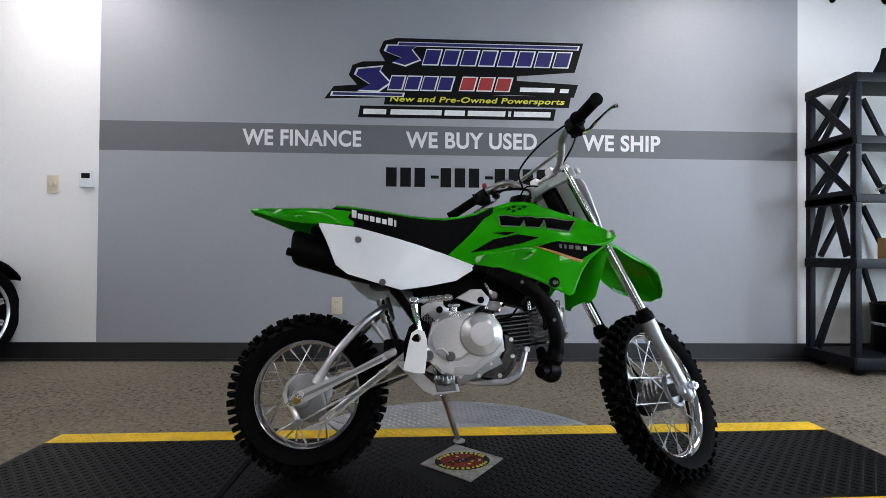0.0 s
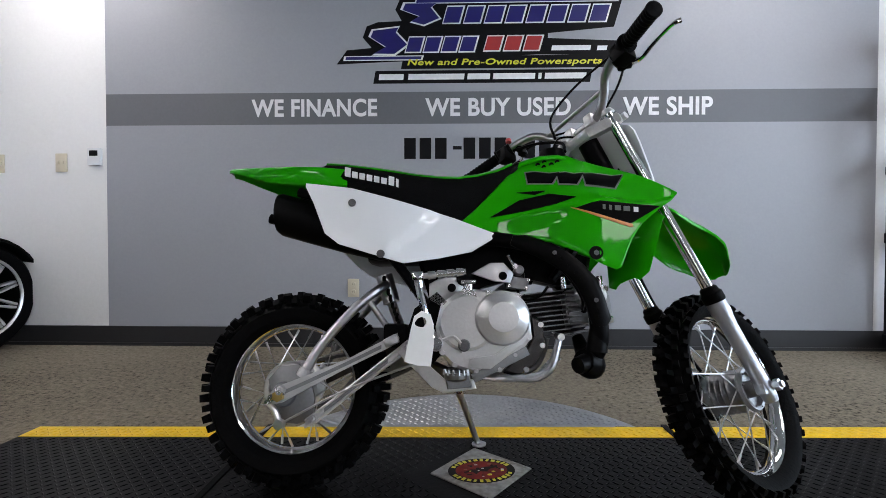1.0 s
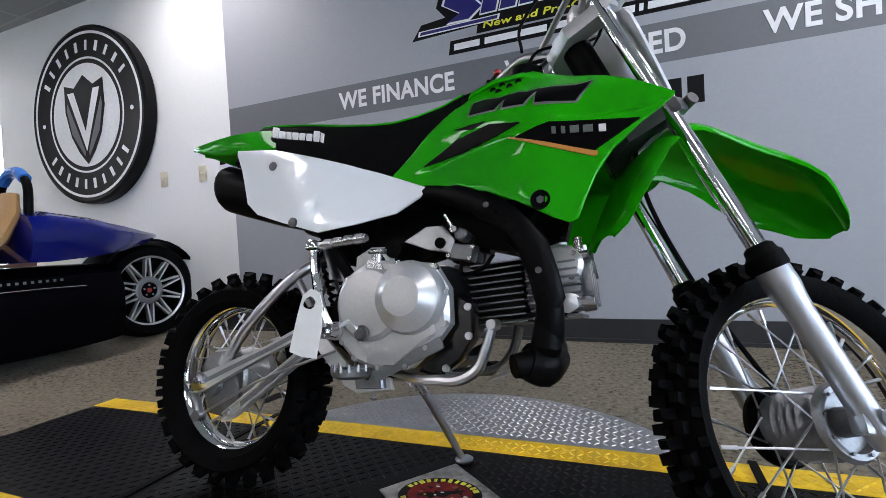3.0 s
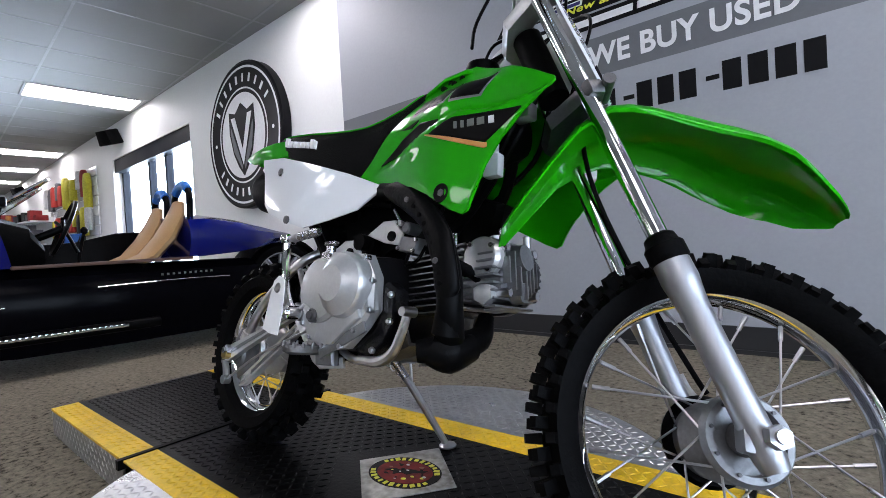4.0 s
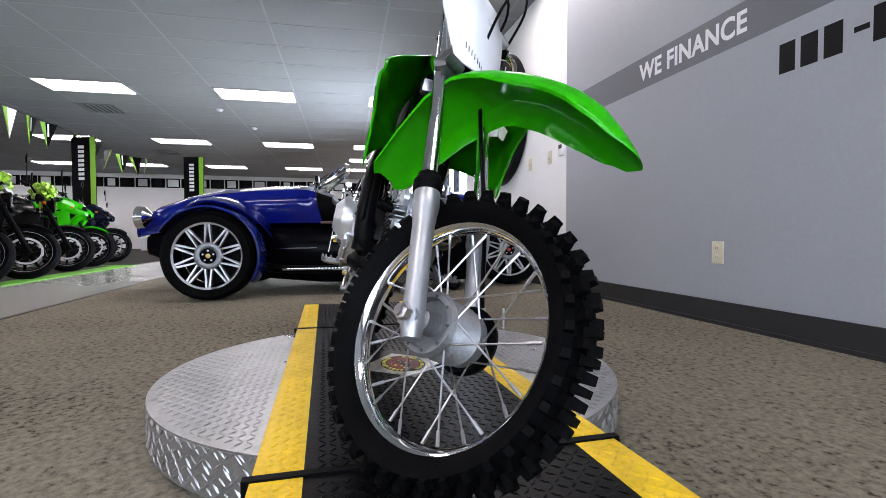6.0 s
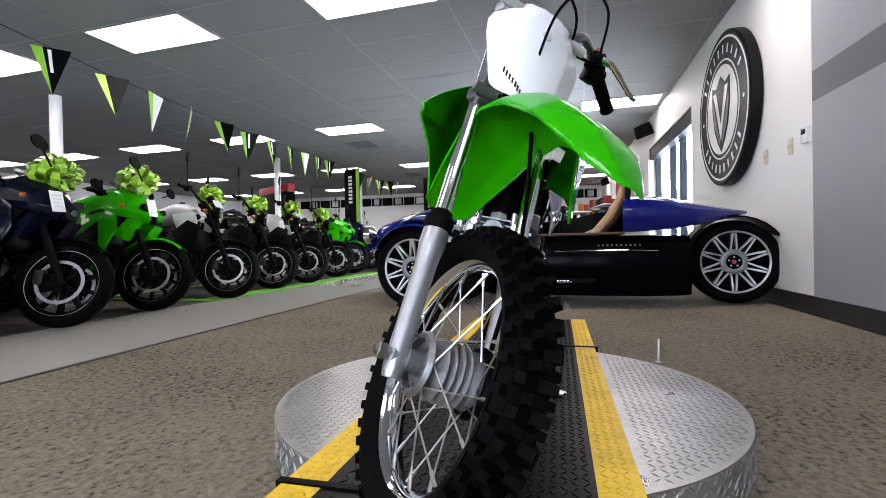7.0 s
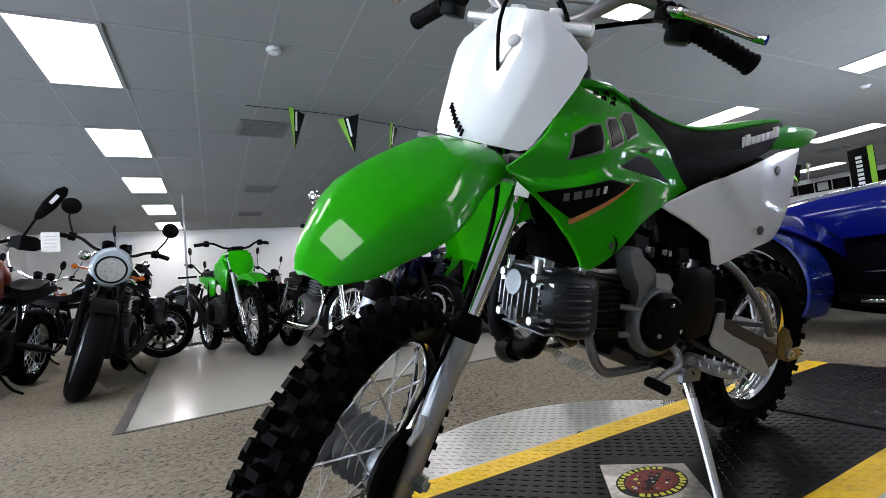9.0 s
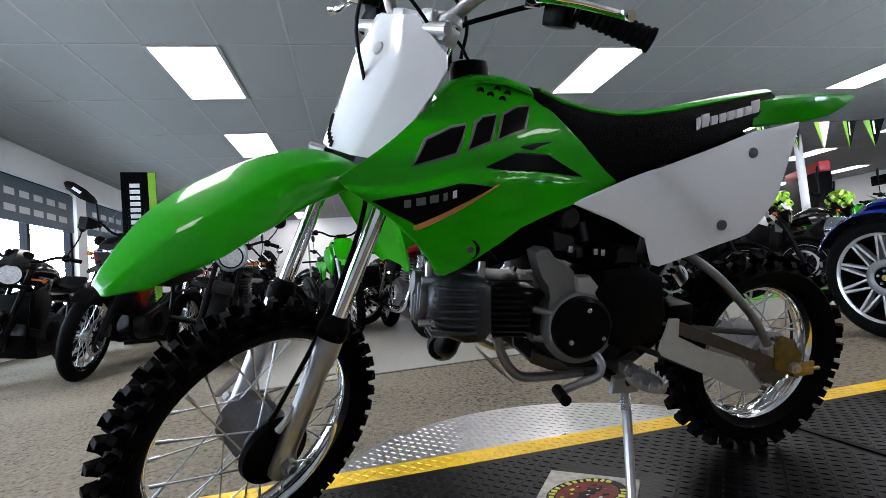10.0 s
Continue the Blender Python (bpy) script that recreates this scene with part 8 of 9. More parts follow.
moto(parked(-0.36, -3.25, 98), "retro", RED_TANK, "classic motorcycle with deep red tank and chrome wire wheels", steer_deg=20)
moto(parked(-1.14, -3.12, 100), "sport", NAVY_PAINT, "dark navy sport motorcycle with full fairing", steer_deg=16)
moto(parked(-1.95, -3.20, 100), "sport", GREEN, "bright green sport motorcycle with full fairing", steer_deg=14)
moto(parked(-2.84, -3.16, 100), "naked", PEARL, "white and black naked street motorcycle", steer_deg=16)
moto(parked(-3.83, -3.30, 100), "naked", BLACK_TANK, "black naked street motorcycle with upright bars", steer_deg=14)
moto(parked(-4.70, -3.34, 100), "naked", PEARL, "white naked street motorcycle with pale front wheel", steer_deg=18)
moto(parked(-5.9, -3.50, 100), "naked", BLACK_TANK, "black naked street motorcycle in the far row", steer_deg=14)
moto(parked(-6.9, -3.65, 100), "sport", GREEN, "green sport motorcycle at the far end", steer_deg=14)
moto(parked(0.24, -4.35, 104), "dirt", GREEN, "tall green motocross bike on its side stand", steer_deg=-4, lean=1)
moto(parked(-1.50, -5.20, 178), "cruiser", BLACK_TANK, "black touring cruiser with hard saddlebags", steer_deg=10)
moto(parked(-1.64, -6.23, 80), "naked", BLACK_TANK, "black street motorcycle in the second row", steer_deg=10)
moto(parked(-2.88, -6.14, 95), "retro", RED_TANK, "red classic motorcycle in the second row", steer_deg=10)
moto(parked(1.46, -3.22, 88), "cruiser", BLACK_TANK, "black cruiser with pale blue headlamp cowl and fly screen", steer_deg=16, trim=SILVER_BLUE)
moto(parked(1.06, -5.48, 165), "naked", BLACK_TANK, "black street motorcycle parked crosswise", steer_deg=8)
moto(parked(2.36, -3.28, 80), "adventure", FLAME, "tall black and orange red adventure motorcycle with windscreen", steer_deg=10)
moto(parked(3.12, -3.40, 92), "naked", BLACK_TANK, "black roadster motorcycle with round headlamp", steer_deg=14)
moto(parked(2.30, -5.61, 100), "retro", BLACK_TANK, "black classic motorcycle behind the adventure bike", steer_deg=12)

for x, y, h, style, paint, label in ((-4.03, -5.70, 96, "naked", BLACK_TANK, "black street motorcycle parked behind the front row"), (-5.00, -5.79, 92, "cruiser", BLACK_TANK, "black cruiser parked behind the front row"), (-5.98, -5.79, 98, "sport", NAVY_PAINT, "dark sport motorcycle parked behind the front row"), (-7.48, -3.84, 100, "naked", BLACK_TANK, "black street motorcycle at the end of the row"), (-8.37, -3.93, 98, "sport", NAVY_PAINT, "dark sport motorcycle at the end of the row"), (-7.31, -5.88, 95, "naked", BLACK_TANK, "black street motorcycle parked in the back"), (3.14, -5.44, 95, "cruiser", BLACK_TANK, "black cruiser near the shop windows"), (-1.11, -6.05, 95, "cruiser", BLACK_TANK, "black touring cruiser in the second row"), (0.31, -7.29, 150, "cruiser", BLACK_TANK, "black touring cruiser parked crosswise at the back"), (-0.67, -8.44, 120, "naked", BLACK_TANK, "black street motorcycle at the back of the aisle"), (1.81, -7.56, 100, "retro", BLACK_TANK, "black classic motorcycle at the back of the aisle"), (2.96, -7.38, 80, "naked", BLACK_TANK, "black street motorcycle by the far windows")):
    moto(parked(x, y, h), style, paint, label, steer_deg=12)


def gift_bow(x, y, z, size):
    """A loose ball of ribbon loops."""
    ob = thing("gift_bow", pose(x, y, z, 0, 0, 10), "big lime green ribbon bow tied on a motorcycle", "gift bow", "ribbon bows")
    rng = random.Random(int(x * 100) + 7)
    count = 34
    for k in range(count):
        up = 1 - 1.7 * (k + 0.5) / count
        turn = k * 2.39996 + rng.uniform(-0.3, 0.3)
        length, w = size * rng.uniform(0.85, 1.12), size * 0.15
        rows = []
        for j in range(10):
            t = 2 * math.pi * j / 10
            cx, cz = length * (0.5 - 0.5 * math.cos(t)), length * 0.24 * math.sin(t)
            q = w * (0.5 + 0.5 * cx / length)
            rows.append([(cx, -q, cz), (cx, q, cz), (cx * 0.97, q, cz * 0.92), (cx * 0.97, -q, cz * 0.92)])
        part("ribbon_loop", moved(loft(rows, closed=True), Matrix.Rotation(turn, 4, "Z") @ Matrix.Rotation(-math.asin(up), 4, "Y") @ Matrix.Rotation(rng.uniform(-0.9, 0.9), 4, "X")), RIBBON, ob)
    part("ribbon_tail", join(*[tube([(0, 0, 0), (0.02 * s, -0.03, -size * 0.8), (0.05 * s, -0.02, -size * 1.5)], size * 0.12, 6, flat=0.08) for s in (-1, 1)]), RIBBON, ob)
    return ob


for x, y, z, s in ((-1.31, -3.36, 1.06, 0.17), (-2.10, -3.46, 1.12, 0.165), (-3.05, -3.52, 1.07, 0.15), (-3.96, -3.60, 1.05, 0.15), (-4.86, -3.66, 1.05, 0.15), (-6.02, -3.80, 1.05, 0.15)):
    gift_bow(x, y, z, s)
MAT_LIME = material("lime green mat border", (0.10, 0.36, 0.01), 0.7, grain=80, vary=0.15, bump=0.2)
mat = thing("display_mat", pose(-4.9, -4.02, 0.001), "long dark display mat with lime green border", "floor mat")
part("mat_field", box((0, 0, 0.004), (4.3, 1.24, 0.007), 0.001), CARPET_DARK, mat)
part("mat_border", join(box((0, 0.76, 0.004), (4.6, 0.26, 0.008), 0.001), box((0, -0.70, 0.004), (4.6, 0.14, 0.008), 0.001), box((2.24, 0, 0.004), (0.15, 1.26, 0.008), 0.001), box((-2.24, 0, 0.004), (0.15, 1.26, 0.008), 0.001)), MAT_LIME, mat, "lime green border strip")
for x, y, z in ((-1.09, -3.04, 0.85), (-1.86, -3.07, 0.86), (1.60, -3.36, 1.08)):
    t = thing("paper_tag", pose(x, y, z, 10, 0, 10), "white paper price tag hanging on a motorcycle", "price tag", "paper tags")
    part("sheet", box((0, 0, 0), (0.10, 0.003, 0.14), 0.001), PAPER, t)
    for k in range(4):
        part("text_bar", box((0, 0.0022, 0.04 - 0.025 * k), (0.07, 0.0008, 0.006)), GREY_DECAL, t)

# ---- fixtures on walls and ceiling, and the far end of the showroom ----
IVORY = material("ivory plastic", (0.62, 0.56, 0.42), 0.4, vary=0.03)


def switch_plate(x, z, label, rockers):
    ob = thing("wall_switch", pose(x, WALL_Y - 0.004, z), label, "wall switch", "wall switches")
    part("cover", box((0, -0.002, 0), (0.075 if rockers < 3 else 0.11, 0.006, 0.118), 0.002), IVORY, ob)
    for k in range(rockers):
        part("toggle", box((-0.016 + 0.032 * k if rockers == 2 else 0, -0.008, 0), (0.010, 0.010, 0.022), 0.002), IVORY, ob)
    return ob


switch_plate(-3.02, 1.17, "ivory double light switch on white wall", 2)
switch_plate(-2.605, 1.175, "ivory double light switch on white wall", 2)
thermo = thing("thermostat", pose(-2.38, WALL_Y - 0.006, 1.21), "small white thermostat with dark display", "thermostat")
part("case", box((0, -0.006, 0), (0.085, 0.026, 0.11), 0.006), WHITE_PLASTIC, thermo)
part("display", box((0, -0.0196, 0.022), (0.055, 0.002, 0.035), 0.001), INK_BLACK, thermo)
for x in (-0.718,):
    outlet = thing("wall_outlet", pose(x, WALL_Y - 0.005, 0.376), "ivory power outlet above the baseboard", "power outlet", "power outlets")
    part("cover", box((0, -0.002, 0), (0.072, 0.006, 0.116), 0.002), IVORY, outlet)
    for z in (-0.024, 0.024):
        part("socket", lathe([(0.017, -0.007), (0.016, -0.0095), (0.003, -0.0098)], (0, 0, z), n=16), IVORY, outlet)
        for s in (-1, 1):
            part("slot", box((s * 0.006, -0.0098, z), (0.0022, 0.002, 0.009)), INK_BLACK, outlet)

# round sign on the white wall, lettered as plain bars
GREY_PLATE = material("dark grey sign face", (0.10, 0.10, 0.11), 0.35)
badge = thing("round_sign", pose(-3.76, WALL_Y - 0.002, 1.76), "large round black and white emblem sign mounted on wall", "wall sign")
part("rim", lathe([(0.70, 0), (0.725, -0.01), (0.725, -0.09), (0.70, -0.10), (0.690, -0.096)], n=72), INK_BLACK, badge)
part("face", lathe([(0.690, -0.092), (0.690, -0.095), (0.02, -0.0955)], n=72), INK_BLACK, badge)
ringed = lambda r0, r1, y: lathe([(r0, y), (r1, y), (r1, y - 0.003), (r0, y - 0.003)], n=72, closed=True)
part("outer_ring", ringed(0.655, 0.675, -0.0955), INK_WHITE, badge)
part("inner_ring", ringed(0.455, 0.470, -0.0955), INK_WHITE, badge)
part("white_disc", lathe([(0.42, -0.0955), (0.42, -0.0985), (0.02, -0.0987)], n=64), INK_WHITE, badge)
part("shield", prism([(-0.245, 0.27), (-0.12, 0.235), (0, 0.325), (0.12, 0.235), (0.245, 0.27), (0.25, 0.05), (0.19, -0.16), (0.10, -0.30), (0, -0.40), (-0.10, -0.30), (-0.19, -0.16), (-0.25, 0.05)], -0.099, -0.103), INK_BLACK, badge)
for s in (-1, 1):
    part("shield_stripe", prism([(s * 0.205, 0.20), (s * 0.125, 0.20), (s * 0.0, -0.14), (s * 0.0, -0.29)][::s], -0.1035, -0.106), INK_WHITE, badge)
    part("shield_facet", prism([(s * 0.225, 0.06), (s * 0.175, -0.14), (s * 0.03, -0.335), (s * 0.02, -0.30), (s * 0.215, 0.12)][::s], -0.1035, -0.105), GREY_PLATE, badge, "grey shaded edge of the shield")
for first_a, count, step in ((-58, 10, 12.9), (126, 10, 12.0)):
    for k in range(count):
        a = radians(first_a + step * k)
        part("letter_bar", moved(box((0, 0, 0), (0.026 if k % 2 else 0.032, 0.003, 0.080), 0.0), Matrix.Translation((0.563 * math.sin(a), -0.098, 0.563 * math.cos(a))) @ Matrix.Rotation(a, 4, "Y")), INK_WHITE, badge)
for a in (-92, 92):
    part("dot", lathe([(0.018, -0.0955), (0.018, -0.099)], (0.563 * math.sin(radians(a)), 0, 0.563 * math.cos(radians(a))), n=14), INK_WHITE, badge)

for x in (2.75, 3.14, 3.37, 3.75):
    hook = thing("wall_bracket", pose(x, WALL_Y - 0.003, 2.60), "small black metal bracket high on the white wall", "bracket", "wall brackets")
    part("plate", prism([(-0.05, 0.04), (0.0, 0.02), (0.05, 0.045), (0.055, 0.0), (0.01, -0.06), (-0.01, -0.06), (-0.05, 0.0)], 0, -0.012, bevel=0.05), BLACK_PAINT, hook)
    part("arm", tube([(0, -0.01, 0), (0, -0.06, 0.0), (0.0, -0.08, 0.03)], 0.008, 8), BLACK_PAINT, hook)

# steel rack on castors with parts on it
rack = thing("storage_rack", pose(2.52, 1.38, 0), "dark steel shop rack with cut-out sides and shelves", "shelving")
SHELF_STEEL = material("dark blue black powder coat", (0.005, 0.006, 0.010), 0.42, spec=0.2, grain=80, vary=0.15)
RW, RD = 1.45, 0.38
for x in (0.02, RW / 2, RW - 0.02):
    for y in (0.02, RD - 0.02):
        part("upright", box((x, y, 0.98), (0.04, 0.04, 1.80), 0.005), SHELF_STEEL, rack)
for z, d in ((0.11, 0.06), (0.72, 0.05), (1.12, 0.04), (1.48, 0.04), (1.87, 0.05)):
    part("shelf", box((RW / 2, RD / 2, z), (RW, RD, 0.012), 0.003), SHELF_STEEL, rack)
    part("shelf_lip", box((RW / 2, 0.0, z - d / 2), (RW, 0.014, d + 0.01), 0.003), SHELF_STEEL, rack)
    part("shelf_lip", box((0.0, RD / 2, z - d / 2), (0.014, RD, d + 0.01), 0.003), SHELF_STEEL, rack)
for z0, z1 in ((0.14, 0.68), (0.74, 1.09), (1.14, 1.45), (1.50, 1.84)):
    for x0 in (0.1, RW / 2 + 0.1):
        part("back_brace", tube([(x0, RD - 0.01, z0), (x0 + 0.18, RD - 0.01, z1)], 0.020, 6, 2), SHELF_STEEL, rack)
        part("back_brace", tube([(x0 + 0.48, RD - 0.01, z0), (x0 + 0.30, RD - 0.01, z1)], 0.020, 6, 2), SHELF_STEEL, rack)
def side_bar(x, y0, z0, y1, z1, w=0.045):
    """A flat cut-out bar in the rack's end frame."""
    d = Vector((0, y1 - y0, z1 - z0)).normalized()
    n = Vector((0, d.z, -d.y)) * w / 2
    a, b = Vector((x, y0, z0)), Vector((x, y1, z1))
    part("end_brace", loft([[p + Vector((dx, 0, 0)) for p in (a - n, a + n, b + n, b - n)] for dx in (0.0, 0.008)]), SHELF_STEEL, rack)


for x in (-0.006, RW):
    for z0, z1 in ((1.50, 1.83), (1.14, 1.46)):
        side_bar(x, 0.04, z0, RD - 0.04, z1)
        side_bar(x + 0.009, RD - 0.04, z0, 0.04, z1)
    side_bar(x, 0.05, 0.74, 0.15, 1.10, 0.06)
    side_bar(x, RD - 0.05, 0.74, RD - 0.15, 1.10, 0.06)
    side_bar(x, 0.05, 0.70, RD - 0.10, 0.13, 0.05)
    for z in (1.11, 1.47):
        part("end_plate", box((x + 0.004, RD / 2, z), (0.010, RD - 0.03, 0.09), 0.002), SHELF_STEEL, rack)
for x in (0.06, RW - 0.06):
    for y in (0.05, RD - 0.05):
        part("castor", lathe([(0.012, -0.016), (0.040, -0.014), (0.040, 0.014), (0.012, 0.016)], (x, y, 0.04), n=18), BLACK_PLASTIC, rack)
luggage = thing("luggage_rack", pose(2.85, 1.42, 1.128), "chrome wire motorcycle luggage rack on a shelf", "luggage rack")
part("rail", join(tube([(0, 0, 0.05), (0.10, -0.03, 0.09), (0.40, -0.03, 0.09), (0.45, 0, 0.03)], 0.008, 8), tube([(0, 0.16, 0.05), (0.10, 0.18, 0.09), (0.40, 0.18, 0.09), (0.45, 0.16, 0.03)], 0.008, 8), tube([(0, 0, 0.05), (-0.03, 0.08, 0.05), (0, 0.16, 0.05)], 0.008, 8)), CHROME, luggage)
for k in range(5):
    part("bar", tube([(0.08 + 0.08 * k, -0.03, 0.085), (0.06 + 0.08 * k, 0.02, 0.01), (0.06 + 0.08 * k, 0.13, 0.01), (0.08 + 0.08 * k, 0.18, 0.085)], 0.005, 6), CHROME, luggage)
carton = thing("cardboard_box", pose(2.80, 1.43, 0.727, 0, 0, 8), "small brown cardboard box on the rack", "box")
part("carton", box((0, 0, 0.065), (0.10, 0.09, 0.13), 0.003), material("brown cardboard", (0.35, 0.20, 0.09), 0.8, grain=50, vary=0.1), carton)
pump = thing("floor_pump", pose(3.02, 1.45, 0.727), "black workshop tool with hose on the rack", "tool")
part("body", join(box((0, 0, 0.05), (0.22, 0.14, 0.10), 0.03), rod((-0.08, 0, 0.10), (-0.14, -0.02, 0.30), 0.014)), BLACK_PLASTIC, pump)
part("hose", tube([(0.05, -0.05, 0.10), (0.12, -0.08, 0.20), (0.02, -0.05, 0.33), (-0.16, -0.02, 0.37), (-0.2, 0.0, 0.30)], 0.012, 8), BLACK_PLASTIC, pump)
part("handle", rod((-0.20, -0.06, 0.03), (-0.26, -0.10, 0.20), 0.014), STEEL, pump)
drum = thing("parts_drum", pose(3.05, 1.53, 0.117), "large dark round drum on the lowest shelf", "drum")
part("shell", lathe([(0.20, 0), (0.21, 0.02), (0.205, 0.16), (0.205, 0.20), (0.215, 0.31), (0.20, 0.315), (0.19, 0.30)], axis="z", n=36), BLACK_PAINT, drum)
part("band", lathe([(0.207, 0.17), (0.213, 0.175), (0.213, 0.185), (0.207, 0.19)], axis="z", n=36), STEEL, drum)
tool = thing("hook_tool", pose(2.70, 1.40, 1.877), "small black hook standing on top of the rack", "hook")
part("blade", prism([(-0.05, 0), (0.05, 0), (0.03, 0.05), (0.025, 0.12), (0.04, 0.15), (0.015, 0.16), (0.0, 0.09)], -0.01, 0.01), BLACK_PAINT, tool)
for x, h in ((2.92, 0.10), (2.99, 0.09)):
    peg = thing("display_peg", pose(x, 1.45, 1.487), "thin metal display peg on the shelf", "peg", "display pegs")
    part("stem", rod((0, 0, 0), (0, 0, h), 0.004), STEEL, peg)
    part("head", rod((-0.018, 0, h), (0.018, 0, h), 0.005), STEEL, peg)

# ceiling fixtures
VENT_METAL = material("grey vent metal", (0.16, 0.16, 0.16), 0.5)
for x, y in ((-0.18, -5.55), (-0.62, -9.15), (-0.75, -12.1), (-8.3, -4.0), (-12.9, -4.3)):
    vent = thing("ceiling_vent", pose(x, y, CEIL_Z - 0.004), "square white slatted air vent in the ceiling", "air vent", "ceiling vents")
    part("frame", join(slab(-0.3, 0.3, -0.3, -0.26, -0.012, 0), slab(-0.3, 0.3, 0.26, 0.3, -0.012, 0), slab(-0.3, -0.26, -0.26, 0.26, -0.012, 0), slab(0.26, 0.3, -0.26, 0.26, -0.012, 0)), VENT_METAL, vent)
    part("backing", slab(-0.26, 0.26, -0.26, 0.26, -0.003, -0.001), BLACK_PAINT, vent)
    for k in range(6):
        part("slat", box((0, -0.21 + 0.084 * k, -0.008), (0.52, 0.040, 0.004), 0, (25, 0, 0)), VENT_METAL, vent)
for x, y in ((0.017, -3.445), (-7.9, -2.0), (-9.3, -1.6)):
    det = thing("smoke_detector", pose(x, y, CEIL_Z - 0.003), "white round smoke detector on the ceiling", "smoke detector", "smoke detectors")
    part("base", lathe([(0.065, 0), (0.065, -0.015), (0.05, -0.02)], axis="z", n=24), WHITE_PLASTIC, det)
    part("cap", lathe([(0.048, -0.018), (0.045, -0.04), (0.01, -0.045)], axis="z", n=24), WHITE_PLASTIC, det)
for x, y, rz in ((-7.6, 1.66, 20), (-14.8, 1.66, 10)):
    sp = thing("loudspeaker", pose(x, y, 2.46, 20, 0, rz), "black wedge loudspeaker below the ceiling", "loudspeaker", "loudspeakers")
    part("case", prism([(-0.14, -0.11), (0.14, -0.11), (0.11, 0.11), (-0.11, 0.11)], -0.12, 0.08, bevel=0.06), BLACK_PLASTIC, sp)
    part("grille", box((0, -0.122, 0), (0.20, 0.004, 0.18), 0.002), BLACK_PAINT, sp)
    part("bracket", rod((0, 0.08, 0), (0, 0.16, 0.04), 0.012), BLACK_PAINT, sp)
for x, y in ((-3.85, -6.75), (-9.0, -6.6), (-13.5, -6.4)):
    col = thing("column", pose(x, y, 0), "slim white round steel column", "column", "columns")
    part("shaft", lathe([(0.075, 0.02), (0.075, CEIL_Z - 0.012)], axis="z", n=24), WHITE_WALL, col)
    part("collar", lathe([(0.11, 0.002), (0.11, 0.02), (0.075, 0.03)], axis="z", n=24), WHITE_WALL, col)
pole = thing("sign_pole", pose(0.78, -6.9, 0), "thin upright metal pole with small cross arm", "pole")
part("shaft", rod((0, 0, 0.01), (0, 0, 2.15), 0.014), ALU_DULL, pole)
part("foot", lathe([(0.16, 0.0), (0.16, 0.012), (0.03, 0.02)], axis="z", n=24), BLACK_PAINT, pole)
part("arm", box((0, 0.0, 0.95), (0.24, 0.03, 0.03), 0.005), BLACK_PAINT, pole)

# strings of pennants under the ceiling
PEN_GREEN = material("lime pennant cloth", (0.22, 0.50, 0.03), 0.5, grain=30, vary=0.08)


def pennant_string(points, step):
    line = smooth_line(points, 24)
    ob = thing("pennant_string", pose(0, 0, 0), "string of black, white and lime triangular pennants", "pennant string", "pennant strings")
    part("cord", tube(points, 0.004, 5, 12), BLACK_PLASTIC, ob)
    run, k = 0.0, 0
    for a, b in zip(line, line[1:]):
        run += (b - a).length
        if run < step:
            continue
        run = 0.0
        d = (b - a).normalized()
        d.z = 0
        twist = random.Random(k)
        d = Matrix.Rotation(radians(twist.uniform(-62, 62)), 3, "Z") @ d
        n = Vector((-d.y, d.x, 0))
        sway = twist.uniform(-0.13, 0.13)
        k += 1
        tri = lambda u0, u1, tip, off: loft([[a + d * u0 + n * off, a + d * u1 + n * off, a + d * tip + n * (off + sway) - Vector((0, 0, 0.46))], [a + d * u0 + n * (off + 0.002), a + d * u1 + n * (off + 0.002), a + d * tip + n * (off + 0.002 + sway) - Vector((0, 0, 0.46))]])
        flag = part("pennant", tri(-0.16, 0.16, 0.0, 0.0), BLACK_PLASTIC if k % 6 else INK_WHITE, ob, "triangular pennant")
        for off in (-0.003, 0.003):
            part("green_stripe", tri(-0.16, -0.068, 0.0, off), PEN_GREEN, flag)
            part("white_bar", loft([[a + d * (-0.03) + n * off - Vector((0, 0, 0.02)), a + d * 0.0 + n * off - Vector((0, 0, 0.02)), a + d * 0.015 + n * (off + sway * 0.45) - Vector((0, 0, 0.24)), a + d * (-0.01) + n * (off + sway * 0.45) - Vector((0, 0, 0.24))], [a + d * (-0.03) + n * (off + 0.001) - Vector((0, 0, 0.02)), a + d * 0.0 + n * (off + 0.001) - Vector((0, 0, 0.02)), a + d * 0.015 + n * (off + 0.001 + sway * 0.45) - Vector((0, 0, 0.24)), a + d * (-0.01) + n * (off + 0.001 + sway * 0.45) - Vector((0, 0, 0.24))]]), INK_WHITE, flag)


pennant_string([(0.10, -4.80, 2.738), (-0.88, -4.80, 2.72), (-1.43, -4.74, 2.645), (-2.47, -4.64, 2.50), (-3.15, -4.63, 2.445), (-5.2, -4.70, 2.40), (-7.4, -4.85, 2.44), (-9.0, -5.0, 2.52)], 0.585)
pennant_string([(-9.0, -5.0, 2.52), (-11.0, -4.8, 2.38), (-13.0, -4.6, 2.52)], 0.585)

